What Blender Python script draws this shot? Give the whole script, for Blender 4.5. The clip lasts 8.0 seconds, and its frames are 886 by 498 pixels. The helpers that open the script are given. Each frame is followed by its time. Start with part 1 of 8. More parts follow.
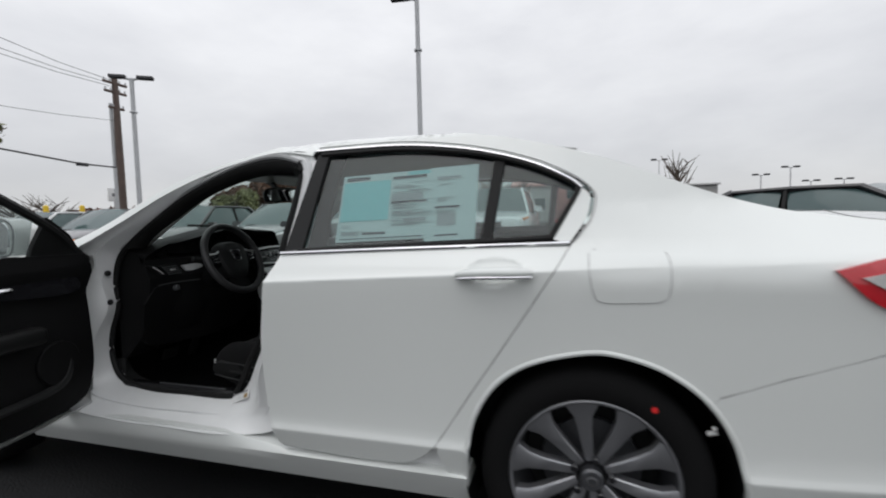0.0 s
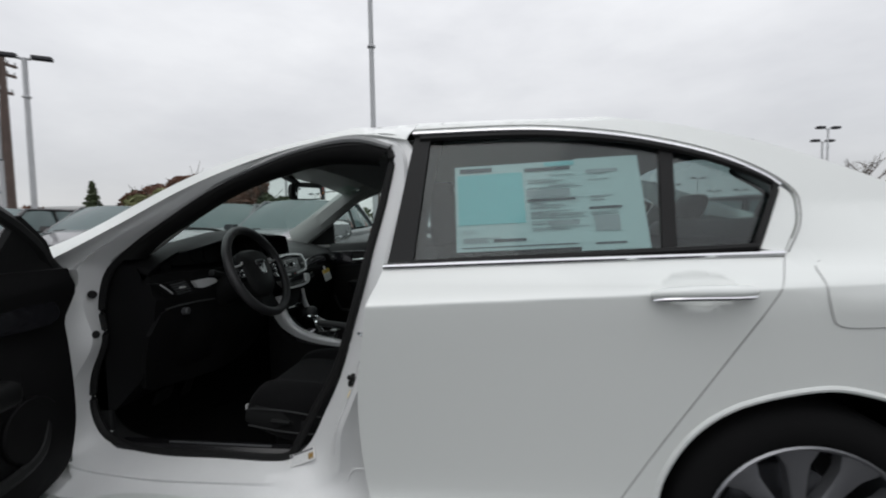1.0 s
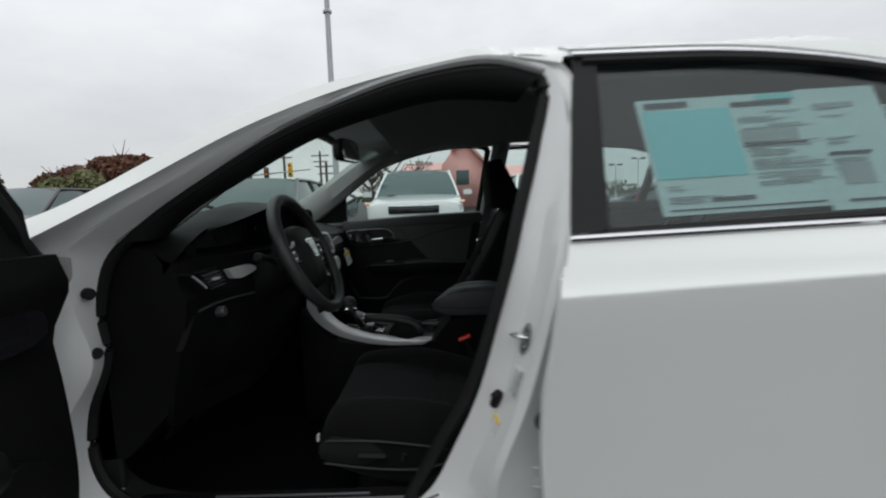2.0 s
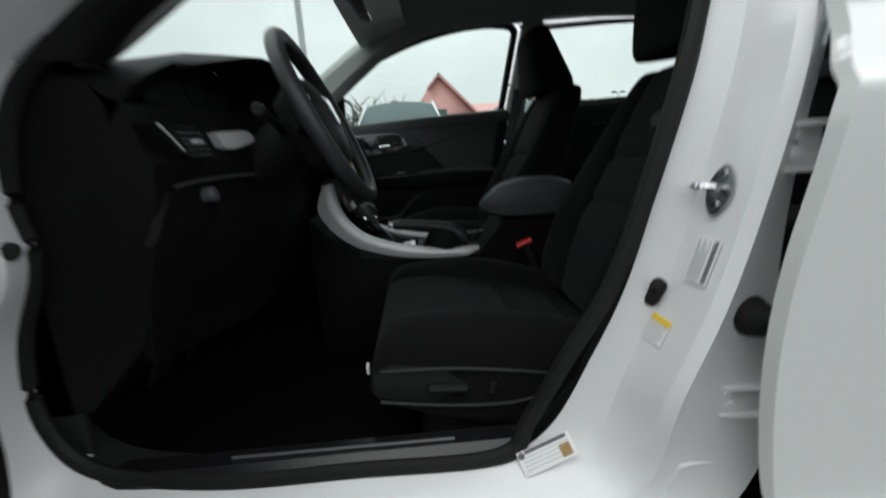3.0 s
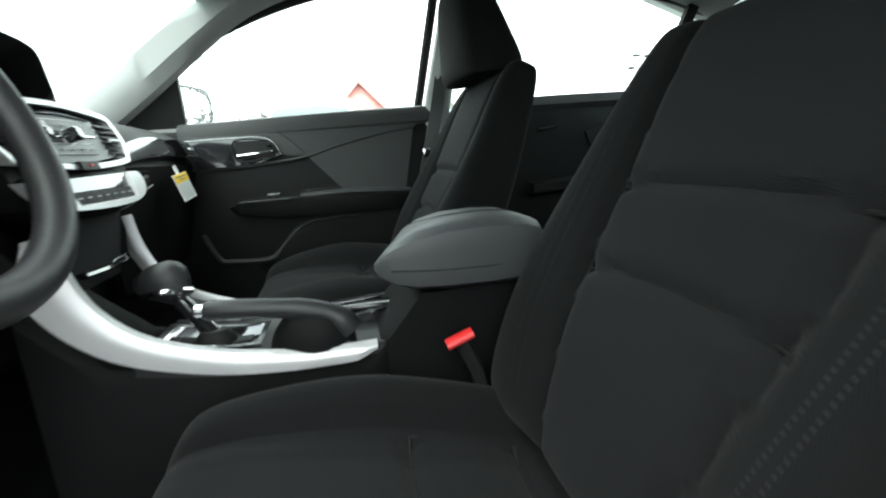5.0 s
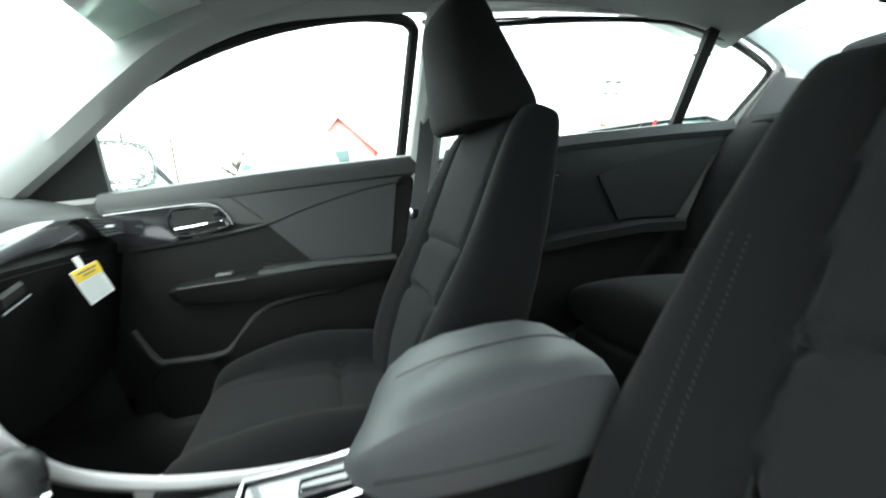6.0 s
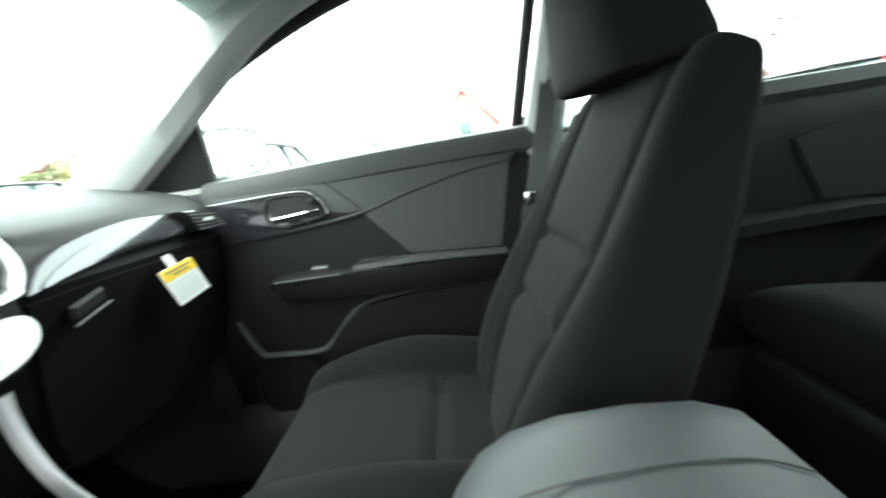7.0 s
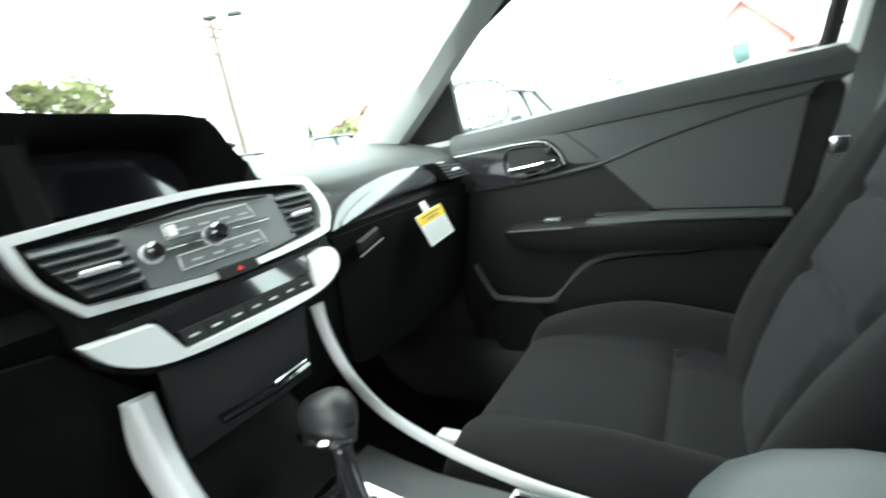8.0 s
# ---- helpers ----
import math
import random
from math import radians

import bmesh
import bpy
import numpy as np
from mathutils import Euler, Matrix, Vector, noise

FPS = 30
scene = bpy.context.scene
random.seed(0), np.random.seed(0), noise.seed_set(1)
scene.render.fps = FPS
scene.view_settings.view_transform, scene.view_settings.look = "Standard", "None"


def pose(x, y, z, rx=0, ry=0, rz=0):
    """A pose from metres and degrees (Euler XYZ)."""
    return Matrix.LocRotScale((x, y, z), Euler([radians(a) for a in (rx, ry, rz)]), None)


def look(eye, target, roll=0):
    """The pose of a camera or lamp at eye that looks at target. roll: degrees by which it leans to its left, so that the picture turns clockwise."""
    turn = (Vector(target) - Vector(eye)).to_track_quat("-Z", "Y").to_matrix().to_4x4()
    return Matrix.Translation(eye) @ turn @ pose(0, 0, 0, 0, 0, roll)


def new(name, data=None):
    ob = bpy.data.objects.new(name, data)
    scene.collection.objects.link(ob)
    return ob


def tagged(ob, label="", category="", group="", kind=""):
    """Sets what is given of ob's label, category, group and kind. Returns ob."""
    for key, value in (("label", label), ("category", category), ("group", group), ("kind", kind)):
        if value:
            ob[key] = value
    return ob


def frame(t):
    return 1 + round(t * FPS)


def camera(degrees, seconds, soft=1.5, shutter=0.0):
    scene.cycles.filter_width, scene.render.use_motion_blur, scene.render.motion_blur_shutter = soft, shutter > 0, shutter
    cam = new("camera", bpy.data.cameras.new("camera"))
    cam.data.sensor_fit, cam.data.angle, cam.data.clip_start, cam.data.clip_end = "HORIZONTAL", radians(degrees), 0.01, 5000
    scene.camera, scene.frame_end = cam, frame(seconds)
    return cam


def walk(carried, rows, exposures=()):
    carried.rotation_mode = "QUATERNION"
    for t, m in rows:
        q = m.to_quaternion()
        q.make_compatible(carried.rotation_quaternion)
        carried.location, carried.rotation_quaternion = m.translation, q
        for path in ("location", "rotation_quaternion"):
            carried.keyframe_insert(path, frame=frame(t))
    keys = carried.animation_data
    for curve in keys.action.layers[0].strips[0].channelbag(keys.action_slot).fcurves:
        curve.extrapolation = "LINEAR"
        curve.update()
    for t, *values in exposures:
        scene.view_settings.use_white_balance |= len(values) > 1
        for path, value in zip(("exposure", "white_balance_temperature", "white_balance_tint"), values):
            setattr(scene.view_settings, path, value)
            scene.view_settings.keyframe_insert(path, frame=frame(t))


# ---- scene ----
cam = camera(90.3, 8.0, 2.0, 0.5)
PATH = [
    (0, (1.328, -2.199, 1.107), (0.784, -0.278, 0.98), -1.4),
    (0.5, (0.97, -2.095, 1.134), (0.55, -0.144, 1.001), -0.8),
    (1, (0.653, -1.992, 1.117), (0.419, -0.009, 1.003), -1.0),
    (1.5, (0.382, -1.846, 1.099), (0.327, 0.148, 0.951), -1.4),
    (1.7, (0.279, -1.771, 1.092), (0.266, 0.222, 0.926), -1.5),
    (2.8, (-0.077, -1.4, 0.941), (-0.041, 0.564, 0.565), -2.6),
    (3, (-0.076, -1.335, 0.88), (0.011, 0.613, 0.433), -3.8),
    (3.5, (-0.041, -1.146, 0.828), (0.073, 0.759, 0.232), -7.6),
    (4, (-0.006, -1.001, 0.846), (0.269, 0.916, 0.348), -4.9),
    (4.5, (0.034, -0.892, 0.855), (0.355, 1.028, 0.397), -4.3),
    (5, (0.055, -0.746, 0.88), (0.473, 1.163, 0.451), -3.2),
    (5.2, (0.06, -0.696, 0.889), (0.495, 1.212, 0.475), -3.1),
    (6.3, (0.132, -0.386, 0.971), (0.629, 1.528, 0.675), -6.2),
    (6.5, (0.151, -0.343, 0.963), (0.57, 1.587, 0.649), -6.9),
    (7, (0.16, -0.272, 0.973), (0.097, 1.692, 0.597), -7.8),
    (7.5, (0.153, -0.249, 0.987), (-0.483, 1.604, 0.583), -9.0),
    (8, (0.153, -0.26, 0.985), (-0.891, 1.386, 0.532), -10.2),
]
walk(cam, [(t, look(eye, target, roll)) for t, eye, target, roll in PATH],
     exposures=[(0.0, -0.04, 6500, 10), (1.7, -0.06, 6500, 9), (2.8, 0.32, 6500, 6), (3.5, 0.62, 6500, 9), (4.0, 1.12, 6500, 8), (4.5, 2.42, 6500, 4), (5.2, 2.82, 6500, 2), (6.3, 3.58, 6500, 1), (8.0, 3.75, 6500, 0)])

# ---- light ----
SUN_EL, SUN_AZ = 62.0, 215.0   # degrees; azimuth clockwise from +y
world = bpy.data.worlds.new("overcast_sky")
scene.world = world
world.use_nodes = True
wt = world.node_tree
wt.nodes.clear()
w_out = wt.nodes.new("ShaderNodeOutputWorld")
w_bg = wt.nodes.new("ShaderNodeBackground")
w_sky = wt.nodes.new("ShaderNodeTexSky")
w_sky.sky_type, w_sky.sun_disc = "NISHITA", False
w_sky.sun_elevation, w_sky.sun_rotation = radians(SUN_EL), radians(SUN_AZ)
w_co = wt.nodes.new("ShaderNodeTexCoord")
w_map = wt.nodes.new("ShaderNodeMapping")
w_map.inputs["Scale"].default_value = (1.0, 1.0, 2.6)
w_n = wt.nodes.new("ShaderNodeTexNoise")
w_n.inputs["Scale"].default_value, w_n.inputs["Detail"].default_value, w_n.inputs["Roughness"].default_value = 2.6, 6.0, 0.55
w_r = wt.nodes.new("ShaderNodeValToRGB")
w_r.color_ramp.elements[0].position, w_r.color_ramp.elements[0].color = 0.34, (5.9, 5.95, 6.15, 1)
w_r.color_ramp.elements[1].position, w_r.color_ramp.elements[1].color = 0.66, (7.0, 7.05, 7.2, 1)
w_mix = wt.nodes.new("ShaderNodeMix")
w_mix.data_type = "RGBA"
w_mix.inputs["Factor"].default_value = 0.92
wt.links.new(w_co.outputs["Generated"], w_map.inputs["Vector"])
wt.links.new(w_map.outputs["Vector"], w_n.inputs["Vector"])
wt.links.new(w_n.outputs["Fac"], w_r.inputs["Fac"])
wt.links.new(w_sky.outputs["Color"], w_mix.inputs["A"])
wt.links.new(w_r.outputs["Color"], w_mix.inputs["B"])
w_sep = wt.nodes.new("ShaderNodeSeparateXYZ")      # an overcast sky is brighter overhead than at the horizon
w_up = wt.nodes.new("ShaderNodeMath")
w_up.operation, w_up.use_clamp = "MULTIPLY", True
w_up.inputs[1].default_value = 1.0
w_k = wt.nodes.new("ShaderNodeMath")
w_k.operation = "MULTIPLY_ADD"
w_k.inputs[1].default_value, w_k.inputs[2].default_value = 1.05, 0.95
w_sc = wt.nodes.new("ShaderNodeVectorMath")
w_sc.operation = "SCALE"
wt.links.new(w_co.outputs["Generated"], w_sep.inputs["Vector"])
wt.links.new(w_sep.outputs["Z"], w_up.inputs[0])
wt.links.new(w_up.outputs[0], w_k.inputs[0])
wt.links.new(w_mix.outputs["Result"], w_sc.inputs[0])
wt.links.new(w_k.outputs[0], w_sc.inputs["Scale"])
wt.links.new(w_sc.outputs["Vector"], w_bg.inputs["Color"])
w_bg.inputs["Strength"].default_value = 0.105
wt.links.new(w_bg.outputs["Background"], w_out.inputs["Surface"])
sun_data = bpy.data.lights.new("sun", "SUN")
sun_data.energy, sun_data.angle, sun_data.color = 0.3, radians(50), (1.0, 0.98, 0.95)
sun = new("sun", sun_data)
az, el = radians(SUN_AZ), radians(SUN_EL)
sun.matrix_world = look((0, 0, 30), (-30 * math.sin(az) * math.cos(el), -30 * math.cos(az) * math.cos(el), 30 - 30 * math.sin(el)))

# ---- materials ----
def mat(name, col, rough=0.5, metal=0.0, vary=0.12, scale=5.0, fine=160.0, bump=0.15, coat=0.0, spec=0.5, depth=0.002, sheen=0.0, per_object=0.0):
    m = bpy.data.materials.new(name)
    m.use_nodes = True
    nt = m.node_tree
    b = nt.nodes["Principled BSDF"]
    b.inputs["Roughness"].default_value, b.inputs["Metallic"].default_value = rough, metal
    b.inputs["Coat Weight"].default_value, b.inputs["Coat Roughness"].default_value = coat, 0.03
    b.inputs["Specular IOR Level"].default_value = spec
    b.inputs["Sheen Weight"].default_value = sheen
    co = nt.nodes.new("ShaderNodeTexCoord")
    n1, n2 = nt.nodes.new("ShaderNodeTexNoise"), nt.nodes.new("ShaderNodeTexNoise")
    n1.inputs["Scale"].default_value, n1.inputs["Detail"].default_value = scale, 5
    n2.inputs["Scale"].default_value, n2.inputs["Detail"].default_value = fine, 3
    for n in (n1, n2):
        nt.links.new(co.outputs["Object"], n.inputs["Vector"])
    add = nt.nodes.new("ShaderNodeMath")
    add.operation = "MULTIPLY_ADD"
    nt.links.new(n2.outputs["Fac"], add.inputs[0])
    add.inputs[1].default_value = 0.6
    nt.links.new(n1.outputs["Fac"], add.inputs[2])
    rng = nt.nodes.new("ShaderNodeMapRange")
    rng.inputs["From Min"].default_value, rng.inputs["From Max"].default_value = 0.4, 1.2
    rng.inputs["To Min"].default_value, rng.inputs["To Max"].default_value = 1 - vary, 1 + vary
    nt.links.new(add.outputs[0], rng.inputs["Value"])
    sc = nt.nodes.new("ShaderNodeVectorMath")
    sc.operation = "SCALE"
    sc.inputs[0].default_value = col
    nt.links.new(rng.outputs["Result"], sc.inputs["Scale"])
    nt.links.new(sc.outputs["Vector"], b.inputs["Base Color"])
    rr = nt.nodes.new("ShaderNodeMapRange")
    rr.inputs["To Min"].default_value, rr.inputs["To Max"].default_value = rough * 0.85, min(1, rough * 1.15)
    nt.links.new(n1.outputs["Fac"], rr.inputs["Value"])
    nt.links.new(rr.outputs["Result"], b.inputs["Roughness"])
    if bump:
        bp = nt.nodes.new("ShaderNodeBump")
        bp.inputs["Strength"].default_value, bp.inputs["Distance"].default_value = bump, depth
        nt.links.new(n2.outputs["Fac"], bp.inputs["Height"])
        nt.links.new(bp.outputs["Normal"], b.inputs["Normal"])
    return m


def weave(name, col, scale, rough=0.9, strength=0.4, depth=0.0012):
    """Knitted cloth: two crossed fine waves for the relief."""
    m = mat(name, col, rough, vary=0.18, scale=4, fine=420, bump=0.0, spec=0.12, sheen=0.05)
    nt = m.node_tree
    b = nt.nodes["Principled BSDF"]
    co = nt.nodes.new("ShaderNodeTexCoord")
    hs = []
    for rot in (0.6, -0.6):
        mp = nt.nodes.new("ShaderNodeMapping")
        mp.inputs["Rotation"].default_value = (0.5, rot, 0.4)
        wv = nt.nodes.new("ShaderNodeTexWave")
        wv.inputs["Scale"].default_value, wv.inputs["Distortion"].default_value = scale, 0.6
        nt.links.new(co.outputs["Object"], mp.inputs["Vector"])
        nt.links.new(mp.outputs["Vector"], wv.inputs["Vector"])
        hs.append(wv)
    mul = nt.nodes.new("ShaderNodeMath")
    mul.operation = "MULTIPLY"
    nt.links.new(hs[0].outputs["Fac"], mul.inputs[0])
    nt.links.new(hs[1].outputs["Fac"], mul.inputs[1])
    bp = nt.nodes.new("ShaderNodeBump")
    bp.inputs["Strength"].default_value, bp.inputs["Distance"].default_value = strength, depth
    nt.links.new(mul.outputs[0], bp.inputs["Height"])
    nt.links.new(bp.outputs["Normal"], b.inputs["Normal"])
    return m


def glass(name, tint, gloss=1.0, drops=0.0):
    """Window glass: tinted see-through with a mirror gloss that grows at grazing angles; drops: rain on it."""
    m = bpy.data.materials.new(name)
    m.use_nodes = True
    nt = m.node_tree
    nt.nodes.clear()
    out = nt.nodes.new("ShaderNodeOutputMaterial")
    tr, gl, mx, lw, pw, ad = (nt.nodes.new("ShaderNode" + k) for k in ("BsdfTransparent", "BsdfGlossy", "MixShader", "LayerWeight", "Math", "Math"))
    tr.inputs["Color"].default_value = (*tint, 1)
    gl.inputs["Roughness"].default_value = 0.02
    lw.inputs["Blend"].default_value = 0.5
    pw.operation, ad.operation = "POWER", "MULTIPLY_ADD"
    pw.inputs[1].default_value = 5.0
    ad.inputs[1].default_value, ad.inputs[2].default_value = 0.6 * gloss, 0.045 * gloss
    nt.links.new(lw.outputs["Facing"], pw.inputs[0])
    nt.links.new(pw.outputs[0], ad.inputs[0])
    nt.links.new(ad.outputs[0], mx.inputs[0])
    nt.links.new(tr.outputs[0], mx.inputs[1])
    nt.links.new(gl.outputs[0], mx.inputs[2])
    if drops:
        co, vo, bp = nt.nodes.new("ShaderNodeTexCoord"), nt.nodes.new("ShaderNodeTexNoise"), nt.nodes.new("ShaderNodeBump")
        vo.inputs["Scale"].default_value = 60
        bp.inputs["Strength"].default_value, bp.inputs["Distance"].default_value = drops, 0.003
        nt.links.new(co.outputs["Object"], vo.inputs["Vector"])
        nt.links.new(vo.outputs["Fac"], bp.inputs["Height"])
        nt.links.new(bp.outputs["Normal"], gl.inputs["Normal"])
        df, mx2 = nt.nodes.new("ShaderNodeBsdfDiffuse"), nt.nodes.new("ShaderNodeMixShader")
        df.inputs["Color"].default_value = (0.55, 0.6, 0.6, 1)
        mx2.inputs[0].default_value = 0.25
        nt.links.new(mx.outputs[0], mx2.inputs[1])
        nt.links.new(df.outputs[0], mx2.inputs[2])
        nt.links.new(mx2.outputs[0], out.inputs["Surface"])
    else:
        nt.links.new(mx.outputs[0], out.inputs["Surface"])
    return m


WHITE = mat("white_pearl_paint", (0.775, 0.80, 0.775), 0.28, vary=0.003, scale=2, fine=900, bump=0.0, coat=1.0, depth=0.0003)
for k_ in [k_ for k_ in WHITE.node_tree.links if k_.to_socket.name in ("Roughness", "Normal")]:
    WHITE.node_tree.links.remove(k_)
WHITE_IN = mat("white_jamb_paint", (0.76, 0.77, 0.765), 0.35, vary=0.05, scale=9, fine=300, bump=0.05, coat=0.6)
# Black plastic darkened below BLACK_PL: shade of low and recessed parts is in its colour.
BLACK_DK = mat("shade_black_plastic", (0.0065, 0.0065, 0.0068), 0.6, spec=0.12, vary=0.2, scale=6, fine=700, bump=0.3, depth=0.0008)
# Lining black lowered to stand in for the shade low on the doors.
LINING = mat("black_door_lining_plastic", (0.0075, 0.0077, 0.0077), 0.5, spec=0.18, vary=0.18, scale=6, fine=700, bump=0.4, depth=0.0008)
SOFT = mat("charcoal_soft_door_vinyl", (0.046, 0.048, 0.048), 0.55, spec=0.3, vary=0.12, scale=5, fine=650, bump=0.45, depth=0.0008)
AUDIO = mat("grey_audio_panel", (0.145, 0.15, 0.15), 0.45, metal=0.2, vary=0.06, fine=600, bump=0.05)
BLACK_PL = mat("black_moulded_plastic", (0.016, 0.0165, 0.0165), 0.55, spec=0.2, vary=0.2, scale=6, fine=700, bump=0.35, depth=0.0008)
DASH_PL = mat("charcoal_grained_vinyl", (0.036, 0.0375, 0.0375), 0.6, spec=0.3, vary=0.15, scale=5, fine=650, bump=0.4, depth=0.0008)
ARM_VINYL = mat("grey_black_armrest_vinyl", (0.055, 0.059, 0.061), 0.5, vary=0.12, scale=4, fine=520, bump=0.35, depth=0.0008)
FLAP = mat("dark_console_flap", (0.030, 0.031, 0.032), 0.5, spec=0.3, vary=0.12, fine=600, bump=0.2)
DARK_CHROME = mat("weathered_zinc", (0.34, 0.35, 0.36), 0.22, metal=1.0, vary=0.3, scale=30, fine=200, bump=0.2)
SILL_PL = mat("glossy_black_sill_plastic", (0.010, 0.010, 0.011), 0.24, vary=0.35, scale=9, fine=120, bump=0.25, depth=0.001)
GLOSS = mat("gloss_black_trim", (0.012, 0.012, 0.014), 0.08, vary=0.05, bump=0.0, coat=1.0)
RUBBER = mat("black_rubber", (0.012, 0.012, 0.012), 0.75, spec=0.25, vary=0.2, scale=12, fine=240, bump=0.3)
SEAL = mat("black_door_seal", (0.010, 0.010, 0.010), 0.6, spec=0.25, vary=0.2, scale=14, fine=300, bump=0.2)
CHROME = mat("chrome", (0.82, 0.82, 0.84), 0.08, metal=1.0, vary=0.03, bump=0.0)
SILVER = mat("silver_painted_plastic", (0.70, 0.71, 0.71), 0.32, metal=0.3, vary=0.04, scale=8, fine=800, bump=0.05)
GREY_PANEL = mat("dark_grey_panel", (0.10, 0.104, 0.107), 0.42, metal=0.3, vary=0.06, fine=600, bump=0.05)
REAR_TRIM = mat("dark_grey_rear_trim", (0.13, 0.135, 0.135), 0.8, vary=0.08, scale=7, fine=500, bump=0.3)
PILLAR = mat("light_grey_pillar_trim", (0.36, 0.37, 0.36), 0.7, vary=0.06, scale=7, fine=500, bump=0.25)
HEADLINER = mat("grey_headliner_cloth", (0.33, 0.335, 0.33), 0.95, vary=0.06, scale=6, fine=800, bump=0.4)
CLOTH = weave("black_seat_cloth", (0.0066, 0.0066, 0.0070), 260)
CLOTH_IN = weave("charcoal_seat_insert_cloth", (0.0098, 0.0100, 0.0106), 200)
CARPET = mat("black_carpet", (0.005, 0.005, 0.0053), 1.0, spec=0.1, vary=0.3, scale=10, fine=700, bump=0.9, depth=0.004)
BELT = weave("grey_seat_belt_webbing", (0.055, 0.057, 0.057), 330, 0.7, 0.5)
RED = mat("red_plastic", (0.75, 0.03, 0.03), 0.4, vary=0.05, bump=0.0)
YELLOW = mat("yellow_print", (0.88, 0.60, 0.04), 0.6, vary=0.04, bump=0.0)
PAPER = mat("white_paper", (0.82, 0.82, 0.81), 0.7, vary=0.03, bump=0.02)
KNOB = mat("black_knob_leather", (0.022, 0.023, 0.024), 0.42, vary=0.15, fine=500, bump=0.3)
INK = mat("dark_ink", (0.12, 0.12, 0.13), 0.7, vary=0.1, bump=0.0)
INK_LIGHT = mat("grey_ink", (0.50, 0.53, 0.53), 0.7, vary=0.1, bump=0.0)
CYAN = mat("pale_cyan_print", (0.36, 0.83, 0.84), 0.6, vary=0.06, bump=0.0)
PAPER_CY = mat("blue_white_paper", (0.74, 0.88, 0.86), 0.6, vary=0.05, bump=0.0)
GOLD = mat("brown_foil", (0.35, 0.22, 0.07), 0.5, vary=0.2, bump=0.1)
MIRROR = mat("mirror_glass", (0.85, 0.87, 0.88), 0.02, metal=1.0, vary=0.01, bump=0.0)
# Tyre black set deeper, with the wheel arch's shadow put into the colour.
TYRE = mat("tyre_rubber", (0.007, 0.007, 0.0073), 0.8, spec=0.15, vary=0.2, scale=14, fine=200, bump=0.3)
RIM_GREY = mat("dark_grey_wheel_paint", (0.085, 0.088, 0.095), 0.35, metal=0.5, vary=0.08, fine=500, bump=0.05, coat=0.5)
RIM_CUT = mat("machined_aluminium", (0.55, 0.56, 0.57), 0.25, metal=0.95, vary=0.06, fine=700, bump=0.08)
RIM_FACE = mat("grey_machined_spoke", (0.30, 0.305, 0.32), 0.32, metal=0.7, vary=0.1, fine=600, bump=0.06, coat=0.3)
STRIP = mat("grey_strip_rubber", (0.26, 0.265, 0.265), 0.45, vary=0.1, scale=10, fine=300, bump=0.1)
INLAY = mat("smoked_silver_inlay", (0.07, 0.073, 0.078), 0.12, metal=0.5, vary=0.05, bump=0.0, coat=1.0)
DROP = mat("rain_drop", (0.06, 0.068, 0.068), 0.05, vary=0.1, bump=0.0, coat=1.0)
RED_LENS = mat("red_lamp_lens", (0.55, 0.01, 0.02), 0.06, vary=0.1, bump=0.0, coat=1.0)
CLEAR_LENS = mat("clear_lamp_lens", (0.75, 0.74, 0.72), 0.1, metal=0.3, vary=0.15, scale=20, bump=0.0, coat=1.0)
AMBER = mat("amber_lamp_lens", (0.8, 0.22, 0.02), 0.15, vary=0.1, bump=0.0, coat=1.0)
GLASS_TINT = glass("privacy_glass", (0.73, 0.79, 0.79))
GLASS_CLEAR = glass("clear_green_glass", (0.93, 0.985, 0.965))
GLASS_RAIN = glass("rainy_window_glass", (0.90, 0.94, 0.93), drops=0.5)
GLASS_CAR = mat("far_car_glass", (0.06, 0.10, 0.10), 0.08, vary=0.1, bump=0.0, coat=0.2)

# ---- mesh helpers ----
def smooth(y, a, b):
    t = min(1.0, max(0.0, (y - a) / (b - a)))
    return t * t * (3 - 2 * t)


def part(name, bm, material, parent=None, label="", sharp=38.0, second=None):
    for e in bm.edges:
        e.smooth = not (len(e.link_faces) == 2 and e.calc_face_angle(0.0) > radians(sharp))
    for f in bm.faces:
        f.smooth = True
    me = bpy.data.meshes.new(name)
    lay = bm.verts.layers.float_vector.get("face_dir")
    dirs = [v[lay].copy() for v in bm.verts] if lay else None
    bm.to_mesh(me)
    bm.free()
    if dirs:      # smooth shading by the form itself, not by its triangles
        out = []
        for p in me.polygons:
            for i in p.vertices:
                d = dirs[i]
                out.append(tuple(d) if d.length > 0.5 and d.dot(p.normal) > 0.25 else (0.0, 0.0, 0.0))
        me.normals_split_custom_set(out)
    me.materials.append(material)
    if second:
        me.materials.append(second)
    ob = new(name, me)
    ob.parent = parent
    if label:
        ob["label"] = label
    return ob


def empty(name, m, label, category, group=""):
    ob = new(name)
    ob.empty_display_size = 0.1
    ob.matrix_basis = m
    return tagged(ob, label, category, group)


